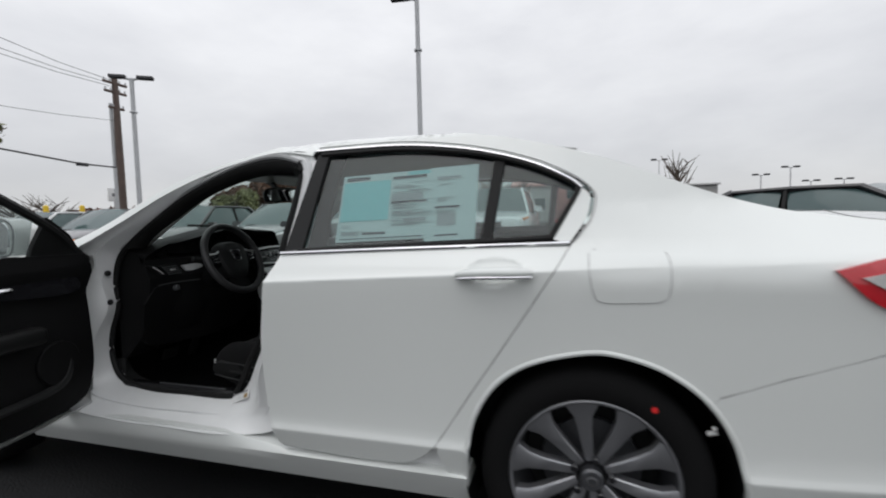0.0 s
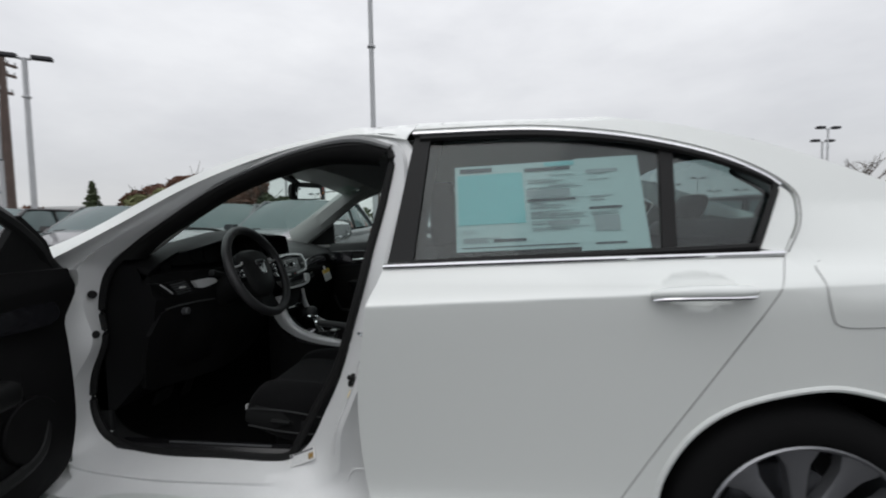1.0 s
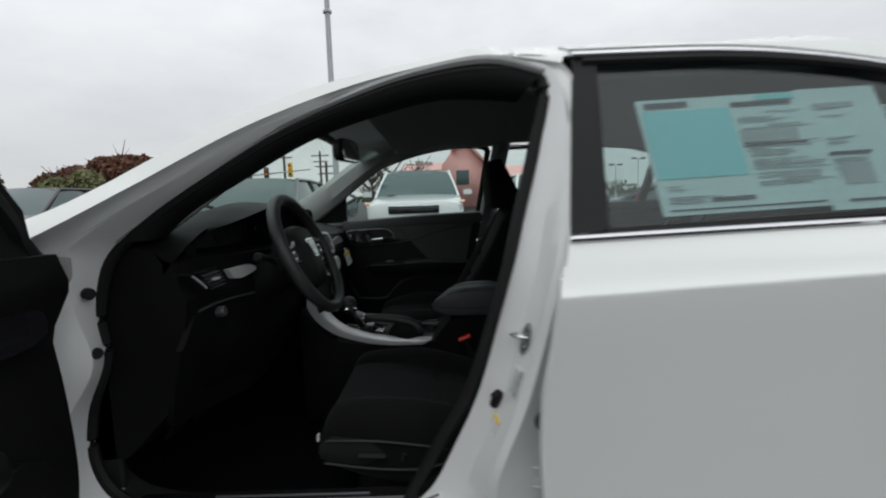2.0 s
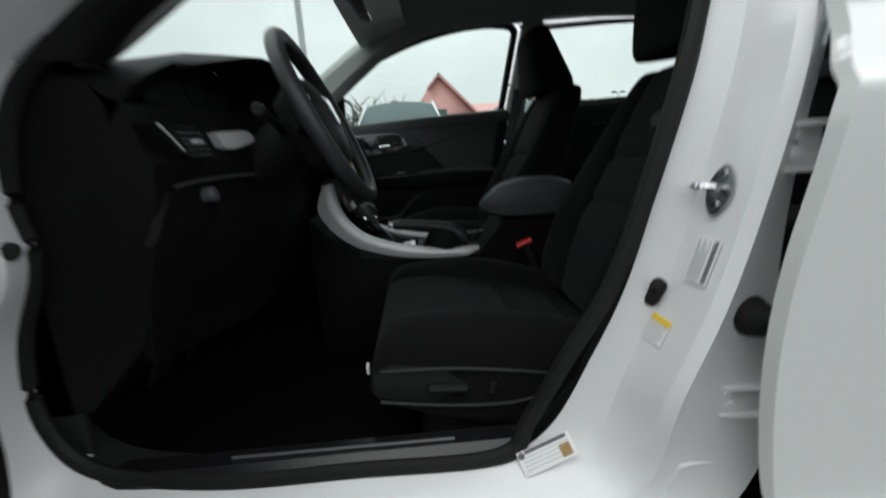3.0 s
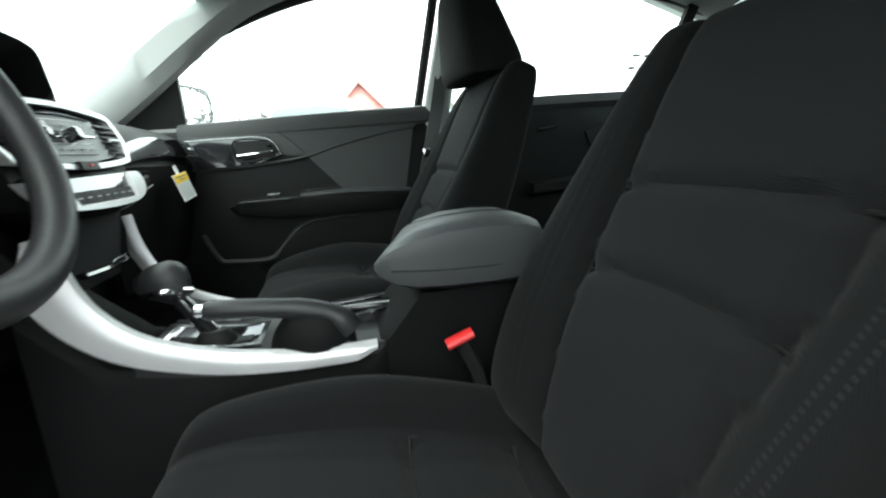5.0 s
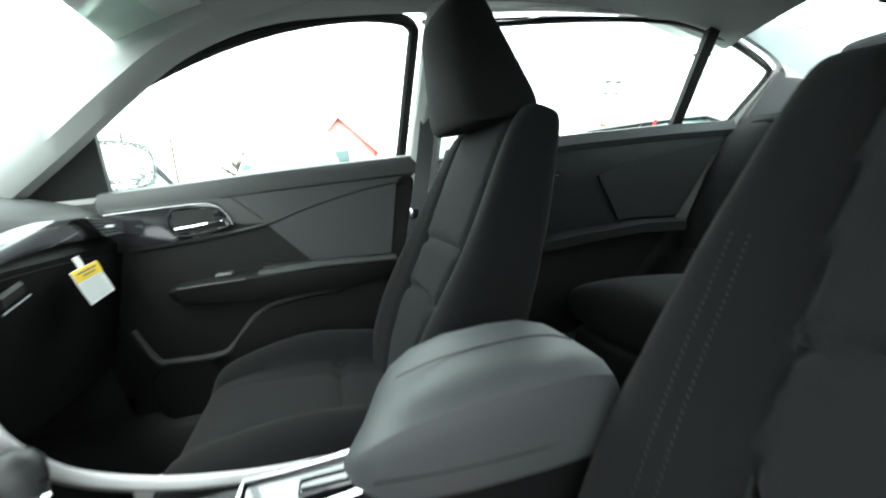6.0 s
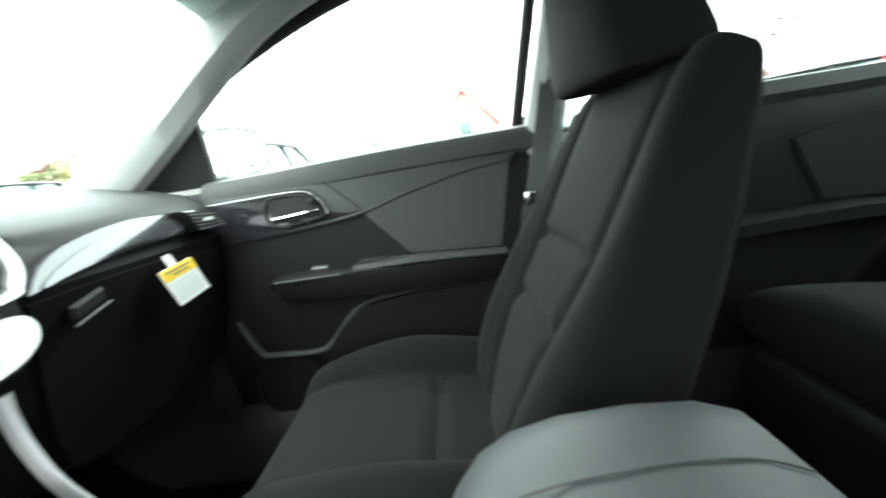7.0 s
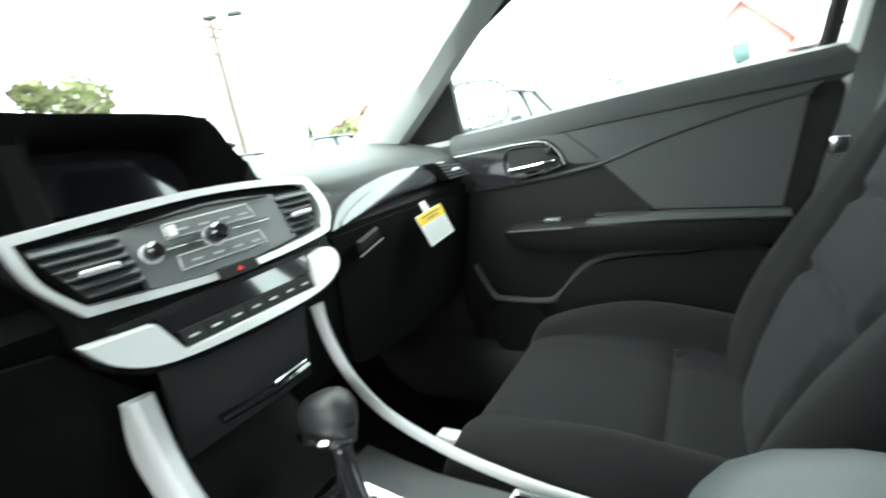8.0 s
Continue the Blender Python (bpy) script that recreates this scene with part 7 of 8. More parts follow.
part("print_bar", moved(rbox(0.002, 0.0026, -0.022, 0.026, -0.006, -0.003, 0), TAGM), INK, tag)
part("print_bar", moved(rbox(0.002, 0.0026, -0.012, 0.018, -0.014, -0.0115, 0), TAGM), INK, tag)

sticker = empty("price_sheet", Matrix(), "blue and white price sheet behind the rear side window", "sticker")


def on_glass(name, x0, x1, z0, z1, material, depth):
    c = lambda x, z: (x, z + 0.032 * (x - 0.54) - 0.0)
    pts = [(x0, z0), (x1, z0), (x1, z1), (x0, z1)]
    part(name, sheet([[(x + 0.05 * (1.28 - z) * (1 if x < 0.8 else 0.25), z + 0.036 * (x - 0.54)) for x, z in pts]], skin(0.021 - depth), 0.0008, 0.08), material, sticker)


on_glass("sheet", 0.541, 0.872, 1.040, 1.276, PAPER_CY, 0.0)
on_glass("sheet", 0.872, 1.042, 1.030, 1.279, PAPER_CY, 0.0008)
on_glass("title_bar", 0.556, 0.646, 1.256, 1.269, INK, 0.002)
on_glass("blue_block", 0.548, 0.728, 1.110, 1.250, CYAN, 0.002)
on_glass("blue_block", 0.790, 0.872, 1.262, 1.274, CYAN, 0.002)
on_glass("title_bar", 0.735, 0.86, 1.250, 1.260, INK, 0.002)
on_glass("dark_bar", 0.735, 0.855, 1.176, 1.198, INK_LIGHT, 0.002)
on_glass("dark_bar", 0.735, 0.868, 1.164, 1.172, INK, 0.002)
on_glass("dark_bar", 0.785, 0.872, 1.098, 1.112, INK_LIGHT, 0.002)
on_glass("dark_bar", 0.640, 0.725, 1.062, 1.070, INK, 0.002)
on_glass("dark_bar", 0.900, 0.985, 1.236, 1.246, INK_LIGHT, 0.003)
on_glass("dark_bar", 0.900, 0.985, 1.136, 1.143, INK, 0.003)
on_glass("dark_bar", 0.908, 0.985, 1.045, 1.050, INK, 0.003)
on_glass("code_block", 0.912, 0.975, 1.078, 1.120, INK_LIGHT, 0.003)
on_glass("foot_line", 0.556, 0.865, 1.048, 1.051, INK, 0.002)
random.seed(4)
for k in range(64):
    x0 = random.choice((0.742, 0.742, 0.80, 0.905, 0.56))
    z = 1.085 + 0.150 * random.random() if x0 > 0.6 else 1.06 + 0.04 * random.random()
    on_glass("print_bar", x0, x0 + 0.03 + 0.07 * random.random() * (0.6 if x0 > 0.9 else 1), z, z + 0.0022, INK_LIGHT, 0.0028 if x0 > 0.9 else 0.0024)
part("red_decal", sheet([[(1.250, 1.074), (1.263, 1.074), (1.266, 1.096), (1.253, 1.096)]], lambda x, z: half(x, z) + 2 * YC - 0.02, 0.001, 0.0), RED, empty("window_decal", Matrix(), "small red decal on the far rear quarter window", "decal"))
# ---- the lot and what stands round it ----
def rise(x, y):
    """The lot climbs gently behind the car."""
    return 0.03 * max(0.0, y - 1.6)


ASPHALT = mat("wet_asphalt", (0.014, 0.0142, 0.015), 0.55, spec=0.25, vary=0.35, scale=0.6, fine=90, bump=0.5, depth=0.01)
gb = bmesh.new()
xs = sorted(set([-900, -400, -150, -60] + list(range(-30, 31, 3)) + [60, 150, 400, 900]))
ys = sorted(set([-900, -300, -100, -40] + list(range(-15, 40, 1)) + [60, 120, 300, 900]))
gv = [[gb.verts.new((x, y, rise(x, min(y, 60)))) for x in xs] for y in ys]
for a, b in zip(gv[:-1], gv[1:]):
    for i in range(len(xs) - 1):
        gb.faces.new((a[i], a[i+1], b[i+1], b[i]))
tagged(part("ground", gb, ASPHALT), "dark wet asphalt car park", "ground", kind="structure")
LINE = mat("worn_white_road_paint", (0.55, 0.55, 0.53), 0.7, vary=0.25, scale=8, fine=60, bump=0.2)
bays = empty("bay_marking", Matrix(), "worn white parking bay lines on wet asphalt", "road marking")
for x in (-11.8, -9.2, -6.6, -4.0, 1.4, 4.0, 6.6, 9.2):
    part("painted_line", sheet([[(x - 0.05, 3.6), (x + 0.05, 3.6), (x + 0.05, 9.4), (x - 0.05, 9.4)]], lambda a, b: rise(a, b) + 0.005, 0.003, 0.0, "z"), LINE, bays)

PAINTS = {n: mat(n + "_car_paint", c, 0.3, metal=m_, vary=0.04, scale=3, fine=700, bump=0.02, coat=1.0) for n, c, m_ in (
    ("black", (0.012, 0.012, 0.014), 0.2), ("grey", (0.055, 0.06, 0.065), 0.5), ("silver", (0.38, 0.40, 0.41), 0.6), ("plain_white", (0.78, 0.79, 0.79), 0.0), ("slate", (0.035, 0.037, 0.045), 0.4))}


def parked_car(paint, x, y, turn, length=4.6, width=1.8, height=1.45, suv=False, label="", plate=None):
    """A parked car; its nose points along its own -y. Built about its own middle."""
    ob = empty("parked_car", pose(x, y, rise(x, y), 0, 0, turn), label, "car", "parked cars")
    L, Wd, H = length / 2, width / 2, height
    bz = 0.92 if not suv else 1.05             # belt height
    nz = 0.70 if not suv else 0.92             # nose height
    # lower body: rings along its length
    st = [(-L, 0.80, nz - 0.12), (-L + 0.05, 0.88, nz - 0.02), (-L + 0.3, 0.95, nz + 0.03), (-L + 0.9, 1.0, bz - 0.06), (-L + 1.35, 1.0, bz + 0.02), (0.0, 1.0, bz), (L - 1.2, 1.0, bz + 0.04), (L - 0.6, 0.98, bz + 0.08), (L - 0.12, 0.92, bz + 0.05), (L, 0.84, bz - 0.12)]
    rings = []
    for yy, k, top in st:
        w = Wd * k
        half_ = [(w * 0.92, 0.20), (w, 0.36), (w * 1.0, 0.62), (w * 0.985, top - 0.10), (w * 0.93, top - 0.02), (w * 0.80, top + 0.015), (w * 0.4, top + 0.035), (0.0, top + 0.04)]
        rings.append([(a, yy, b) for a, b in half_] + [(-a, yy, b) for a, b in half_[-2::-1]])
    body = part("body", loft(rings), paint, ob)
    # cabin: glass house with painted roof and pillars
    y0, y1, y2, y3 = (-L + 1.30, -L + 2.05, L - 1.25, L - 0.55) if not suv else (-L + 1.25, -L + 1.85, L - 0.55, L - 0.18)
    wb, wt_ = Wd * 0.90, Wd * 0.70
    zt = H - 0.03
    gl_ = [[(-wb, y0, bz), (wb, y0, bz)], [(-wt_, y1, zt), (wt_, y1, zt)], [(-wt_, y2, zt), (wt_, y2, zt)], [(-wb * 0.97, y3, bz + 0.06), (wb * 0.97, y3, bz + 0.06)]]
    inset = lambda p, q, t: tuple(a + (b - a) * t for a, b in zip(p, q))
    part("windscreen", sheet_quad(gl_[0][0], gl_[0][1], gl_[1][1], gl_[1][0], 0.07), GLASS_CAR, ob, "reflecting windscreen")
    part("rear_window", sheet_quad(gl_[3][0], gl_[3][1], gl_[2][1], gl_[2][0], 0.07), GLASS_CAR, ob)
    for s in (-1, 1):
        a0, a1, a2, a3 = (s * wb, y0 + 0.12, bz + 0.01), (s * wt_, y1 + 0.05, zt - 0.03), (s * wt_, y2 - 0.02, zt - 0.03), (s * wb * 0.98, y3 - 0.15, bz + 0.05)
        m0 = inset(a0, a3, 0.50)
        m1 = inset(a1, a2, 0.52)
        n0, n1 = inset(a0, a3, 0.55), inset(a1, a2, 0.57)
        part("side_window", sheet_quad(a0, m0, m1, a1, 0.04), GLASS_CAR, ob)
        part("side_window", sheet_quad(n0, a3, a2, n1, 0.04), GLASS_CAR, ob)
        part("pillar", tube([(s * wb, y0, bz - 0.02), (s * (wt_ + 0.01), y1, zt)], 0.035, 6), paint, ob)
        part("pillar", tube([(s * (wb + 0.005), (y0 + y3) / 2 + 0.05, bz - 0.02), (s * (wt_ + 0.012), (y1 + y2) / 2 + 0.05, zt)], 0.03, 6), BLACK_PL, ob)
        part("pillar", tube([(s * wb * 0.98, y3, bz + 0.03), (s * (wt_ + 0.01), y2, zt)], 0.055, 6), paint, ob)
        part("roof_edge", tube([(s * (wt_ + 0.01), y1, zt), (s * (wt_ + 0.02), (y1 + y2) / 2, zt + 0.015), (s * (wt_ + 0.01), y2, zt)], 0.03, 6), paint, ob)
        lamp = loft([[(s * Wd * a, -L + b - dd, nz + c) for a, b, c in ((0.50, 0.05, -0.10), (0.90, 0.20, -0.06), (0.96, 0.42, 0.02), (0.84, 0.30, 0.03), (0.55, 0.10, -0.02))] for dd in (-0.05, 0.03)])
        hl = part("headlight", lamp, CLEAR_LENS, ob, "clear headlight")
        part("indicator", tube([(s * Wd * 0.90, -L + 0.22, nz - 0.03), (s * Wd * 0.97, -L + 0.42, nz + 0.01)], 0.03, 6), AMBER, hl)
        part("wing_mirror", loft([[(s * (Wd + 0.02 + a), y0 + 0.25 + yy, bz + 0.07 + b) for a, b in ((0, -0.05), (0.17, -0.05), (0.19, 0.0), (0.15, 0.06), (0.0, 0.05))] for yy in (-0.07, 0.05)]), paint, ob)
        for yy in (-L + 0.88, L - 0.92):
            f = lambda r, d: [(s * (Wd - 0.02 + d), yy + r * math.cos(a), 0.32 + r * math.sin(a)) for a in [2 * math.pi * k / 24 for k in range(24)]]
            wh = part("wheel", loft([f(0.21, 0.0), f(0.29, 0.015), f(0.32, 0.0), f(0.325, -0.18), f(0.21, -0.2)], caps=False), TYRE, ob)
            part("rim", loft([f(0.215, 0.004), f(0.20, -0.02), f(0.06, -0.01), f(0.02, 0.0)]), RIM_CUT, wh)
    rf = loft([[(wt_ * sx_, yy, zt + 0.05 * (1 - sx_ ** 2) * k_ - 0.005) for sx_ in [-1 + j / 4 for j in range(9)]] for yy, k_ in ((y1 - 0.04, 0.4), (y1 + 0.3, 1.0), ((y1 + y2) / 2, 1.1), (y2 - 0.3, 0.9), (y2 + 0.03, 0.4))], closed=False, caps=False)
    bmesh.ops.solidify(rf, geom=list(rf.faces), thickness=0.02)
    part("roof", rf, paint, ob)
    part("cabin_dark", rbox(-wb * 0.9, wb * 0.9, y0 + 0.5, y3 - 0.4, bz - 0.3, bz + 0.02, 0.02), BLACK_PL, ob)
    gr = part("grille", rbox(-Wd * 0.48, Wd * 0.48, -L - 0.03, -L + 0.08, nz - 0.20, nz - 0.04, 0.02), GLOSS, ob, "black front grille")
    part("grille_bar", rbox(-Wd * 0.48, Wd * 0.48, -L - 0.045, -L, nz - 0.075, nz - 0.045, 0.008), CHROME, gr)
    part("air_intake", rbox(-Wd * 0.60, Wd * 0.60, -L - 0.02, -L + 0.1, 0.28, 0.42, 0.03), BLACK_PL, ob)
    if plate:
        pl = part("dealer_plate", rbox(-0.16, 0.16, -L - 0.06, -L - 0.03, 0.44, 0.55, 0.004), plate, ob, "plain yellow plate")
        part("print_bar", rbox(-0.11, 0.11, -L - 0.064, -L - 0.06, 0.48, 0.51, 0), INK, pl)
    part("wiper", tube([(-wb * 0.7, y0 - 0.02, bz + 0.03), (wb * 0.1, y0 + 0.05, bz + 0.06), (wb * 0.5, y0 + 0.06, bz + 0.06)], 0.012, 5), BLACK_PL, ob)
    return ob


def sheet_quad(a, b, c, d, bow):
    """A bowed pane between four corners."""
    A, B, C, D = (Vector(p) for p in (a, b, c, d))
    nrm = (B - A).cross(D - A).normalized()
    mid_ = (A + B + C + D) / 4
    if nrm.dot(mid_ - Vector((0, 0, 0.9))) < 0:
        nrm = -nrm
    rings = []
    for i in range(7):
        t = i / 6
        p, q = A.lerp(D, t), B.lerp(C, t)
        rings.append([p.lerp(q, j / 8) + nrm * (bow * (1 - (2 * j / 8 - 1) ** 2) * 0.7 + bow * 0.3 * math.sin(math.pi * t)) for j in range(9)])
    bm = loft(rings, closed=False, caps=False)
    bmesh.ops.solidify(bm, geom=list(bm.faces), thickness=0.006)
    return bm


parked_car(PAINTS["plain_white"], -13.4, 7.2, 4, 4.6, 1.8, 1.47, label="white sedan parked in a row on the lot")
parked_car(PAINTS["black"], -10.5, 7.0, 4, 4.55, 1.78, 1.47, label="black sedan parked in the row, yellow plate", plate=YELLOW)
parked_car(PAINTS["black"], -7.9, 7.2, 3, 4.6, 1.8, 1.47, label="black sedan parked in the row, yellow plate", plate=YELLOW)
parked_car(PAINTS["grey"], -5.1, 7.2, 2, 4.6, 1.8, 1.45, label="dark grey sedan parked in the row")
parked_car(PAINTS["slate"], -2.85, 5.9, 0, 4.6, 1.8, 1.46, label="dark slate sedan parked behind the white car")
parked_car(PAINTS["plain_white"], -0.35, 8.6, 0, 4.7, 1.9, 1.62, True, "white crossover parked behind the white car")
parked_car(PAINTS["plain_white"], 2.5, 8.4, 0, 4.7, 1.85, 1.5, False, "white sedan parked behind the white car")
parked_car(PAINTS["black"], 4.7, 4.4, 48, 4.6, 1.85, 1.33, label="dark grey coupe parked behind the white car")
parked_car(PAINTS["silver"], 8.6, 8.0, 0, 4.6, 1.8, 1.42, label="silver sedan parked further along")

# lamp posts, utility pole, signals
GALV = mat("galvanised_post", (0.50, 0.51, 0.52), 0.55, metal=0.0, vary=0.1, scale=4, fine=120, bump=0.1)
WOOD_POLE = mat("tarred_wood_pole", (0.12, 0.088, 0.075), 0.85, vary=0.3, scale=3, fine=40, bump=0.5, depth=0.01)
DARK_METAL = mat("dark_lamp_housing", (0.05, 0.05, 0.055), 0.5, metal=0.4, vary=0.1)
WIRE = mat("black_cable", (0.03, 0.03, 0.03), 0.6, vary=0.1, bump=0.0)


def lamp_post(x, y, top, r, arms, label, head=(0.45, 0.22, 0.10), material=None):
    z = rise(x, y)
    ob = empty("lamp_post", Matrix.Translation((x, y, z)), label, "lamp post", "lot lamp posts")
    h = top - z
    part("pole", tube([(0, 0, 0), (0, 0, h * 0.5), (0, 0, h)], [r, r * 0.92, r * 0.8], 12), material or GALV, ob)
    part("base", disc((0, 0, 0), (0, 0, 1), r * 3, 0.5, 16, 0.05), GALV, ob)
    part("collar", disc((0, 0, h * 0.80), (0, 0, 1), r * 1.4, 0.05, 12, 0.01), GALV, ob)
    for ax, ay in arms:
        d = Vector((ax, ay, 0))
        part("arm", tube([(0, 0, h - 0.05), tuple(d * 0.6 + Vector((0, 0, h + 0.02)))], r * 0.5, 8), GALV, ob)
        q = Matrix.Translation((d.x, d.y, h + 0.05)) @ d.to_track_quat("X", "Z").to_matrix().to_4x4()
        hd = part("lamp_head", moved(rbox(-head[0] / 2, head[0] / 2, -head[1] / 2, head[1] / 2, -head[2] / 2, head[2] / 2, 0.03), q), DARK_METAL, ob)
    return ob


lamp_post(-2.22, 8.5, 6.62, 0.07, [(-0.42, -0.05)], "grey steel lamp post behind the white car", (0.5, 0.25, 0.12))
lamp_post(-16.0, 12.3, 7.3, 0.10, [(0.42, 0.27), (-0.42, -0.27)], "grey steel lamp post with two heads by the road", (0.6, 0.27, 0.14))
for x, y, top in ((18.7, 40, 4.75), (17.0, 41, 4.3), (9.0, 40, 5.9), (21.0, 42, 3.7), (23.3, 42, 3.75), (19.0, 25, 6.0), (19.4, 26, 5.45), (20.9, 20, 6.2)):
    lamp_post(x, y, top, 0.05, [(0.45, 0.1), (-0.45, -0.1)], "distant grey lamp post with two heads", (0.42, 0.28, 0.14))
up = empty("utility_pole", Matrix.Translation((-18.3, 13.4, rise(0, 13.4))), "dark wooden utility pole carrying cables", "utility pole")
part("pole", tube([(0, 0, 0), (0, 0, 4), (0, 0, 7.6)], [0.17, 0.15, 0.12], 10), WOOD_POLE, up)
for z, w in ((7.3, 0.55), (6.9, 0.5), (6.2, 0.35)):
    part("cross_arm", rbox(-0.05, 0.05, -w, w, z - 0.05, z + 0.05, 0.01), WOOD_POLE, up)
    for s in (-0.9, -0.4, 0.4, 0.9):
        part("insulator", disc((0, s * w, z + 0.05), (0, 0, 1), 0.035, 0.12, 8, 0.01), GALV, up)
part("conduit", tube([(-0.16, -0.14, 0), (-0.16, -0.14, 6.4)], 0.07, 8), GALV, up)
cab = empty("overhead_cables", Matrix(), "thin black overhead cables from the utility pole", "cable")
for z0_, z1_, r in ((7.75, 8.0, 0.012), (7.62, 7.62, 0.012), (7.5, 7.42, 0.012), (6.0, 5.58, 0.010)):
    part("cable", tube([(-18.3, 13.4, z0_), (-18.2, 11.0, (z0_ + z1_) / 2 - 0.05), (-18.0, 9.0, z1_), (-17.5, 0.0, z1_ + 0.5), (-17, -12, z1_ + 1.5)], r, 5), WIRE, cab)
part("cable", tube([(-18.0, 12.95, 3.84), (-18.0, 11.5, 3.83), (-18, 8.8, 4.05), (-18, 2.0, 4.6), (-18, -8, 5.6)], 0.035, 6), WIRE, cab)
part("cable_box", rbox(-18.06, -17.94, 11.3, 11.75, 3.74, 3.88, 0.02), DARK_METAL, cab)
part("cable_post", tube([(-18.0, 12.95, 0.3), (-18.0, 12.95, 3.86)], 0.03, 8), GALV, cab)
sg = empty("road_sign", Matrix.Translation((-22, 15.9, rise(0, 15.9))), "white road sign on a post", "sign")
part("post", tube([(0, 0, 0), (0, 0, 2.8)], 0.05, 8), GALV, sg)
part("board", rbox(-0.03, 0.03, -0.36, 0.36, 2.15, 2.85, 0.02), PAPER, sg)
part("mark", rbox(0.03, 0.04, -0.16, 0.16, 2.42, 2.58, 0), INK, sg)
for y in (12.6, 14.2):
    bo = empty("bollard", Matrix.Translation((-22, y, rise(0, y))), "yellow painted steel bollard", "bollard", "yellow bollards")
    part("post", disc((0, 0, 0), (0, 0, 1), 0.11, 1.95, 14, 0.05), YELLOW, bo)
    part("foot", disc((0, 0, 0), (0, 0, 1), 0.16, 0.05, 14, 0.01), GALV, bo)
sig = empty("traffic_signal", Matrix.Translation((-15.0, 30, rise(0, 30))), "traffic signal mast with yellow-backed heads", "traffic light")
part("mast", tube([(0, 0, 0), (0, 0, 4.2)], [0.12, 0.09], 10), GALV, sig)
part("mast_arm", tube([(0, 0, 2.55), (2.5, 0, 2.75), (6.0, 0, 3.0)], [0.07, 0.06, 0.04], 8), GALV, sig)
for x, z in ((1.7, 2.75), (2.9, 2.72), (4.6, 3.0)):
    hd = part("signal_head", rbox(x - 0.16, x + 0.16, -0.18, 0.0, z - 0.5, z + 0.5, 0.04), YELLOW if x > 4 else DARK_METAL, sig)
    for k, c in enumerate((RED_LENS, AMBER, DARK_METAL)):
        part("lens", disc((x, -0.18, z + 0.3 - 0.3 * k), (0, -1, 0), 0.1, 0.04, 12, 0.02), c, hd)
for x, y, h in ((-13.6, 38, 5.6), (-12.0, 44, 5.6), (-9.4, 36, 4.0)):
    p_ = empty("utility_pole", Matrix.Translation((x, y, rise(x, y))), "distant wooden utility pole", "utility pole")
    part("pole", tube([(0, 0, 0), (0, 0, h)], [0.14, 0.1], 8), WOOD_POLE, p_)
    part("cross_arm", rbox(-0.9, 0.9, -0.05, 0.05, h - 0.5, h - 0.4, 0.01), WOOD_POLE, p_)
    part("cross_arm", rbox(-0.7, 0.7, -0.05, 0.05, h - 1.1, h - 1.0, 0.01), WOOD_POLE, p_)

# trees and hedges
def leaf_mat(name, col):
    return mat(name, col, 0.7, vary=0.45, scale=1.2, fine=12, bump=0.2, depth=0.02)


LEAF_RED = leaf_mat("rust_brown_leaves", (0.13, 0.055, 0.03))
LEAF_GREEN = leaf_mat("dark_green_leaves", (0.045, 0.062, 0.022))
LEAF_OLIVE = leaf_mat("olive_leaves", (0.145, 0.153, 0.060))
BARK = mat("grey_brown_bark", (0.09, 0.07, 0.055), 0.9, vary=0.3, scale=4, fine=40, bump=0.6, depth=0.01)


def crown(blobs, n, size, rng):
    """Leaves scattered through rough ellipsoids (x, y, z, rx, ry, rz), denser near their skins."""
    vs, fs = [], []
    for _ in range(n):
        bx, by, bz_, rx, ry, rz = rng.choice(blobs)
        d = Vector((rng.gauss(0, 1), rng.gauss(0, 1), rng.gauss(0, 1))).normalized() * (0.45 + 0.62 * rng.random() ** 0.6)
        c = Vector((bx + d.x * rx, by + d.y * ry, bz_ + d.z * rz))
        s = size * (0.5 + rng.random())
        u = Vector((rng.gauss(0, 1), rng.gauss(0, 1), rng.gauss(0, 1))).normalized()
        w = u.orthogonal().normalized() * s * 0.5
        u = u * s
        k = len(vs)
        vs += [c - u, c + w, c + u, c - w]
        fs.append((k, k + 1, k + 2, k + 3))
    me = bpy.data.meshes.new("crown")
    me.from_pydata([tuple(v) for v in vs], [], fs)
    bm = bmesh.new()
    bm.from_mesh(me)
    bpy.data.meshes.remove(me)
    return bm


def branches(rng, h, spread, n, r0):
    parts_ = [tube([(0, 0, 0), (0.05, 0, h * 0.35), (0, 0.05, h * 0.75)], [r0, r0 * 0.75, r0 * 0.3], 8)]
    for _ in range(n):
        z0 = h * (0.25 + 0.45 * rng.random())
        a = rng.random() * 2 * math.pi
        l = spread * (0.5 + 0.6 * rng.random())
        p1 = Vector((math.cos(a) * l * 0.5, math.sin(a) * l * 0.5, z0 + h * 0.15))
        p2 = Vector((math.cos(a + 0.3) * l, math.sin(a + 0.3) * l, z0 + h * (0.22 + 0.25 * rng.random())))
        parts_.append(tube([(0, 0, z0), tuple(p1), tuple(p2)], [r0 * 0.45, r0 * 0.28, r0 * 0.08], 5))
        for _k in range(2):
            q = p1 + Vector((rng.gauss(0, 0.4), rng.gauss(0, 0.4), 0.3 + 0.3 * rng.random())) * spread * 0.6
            parts_.append(tube([tuple(p1), tuple(q)], [r0 * 0.2, r0 * 0.05], 4))
    return join(*parts_)


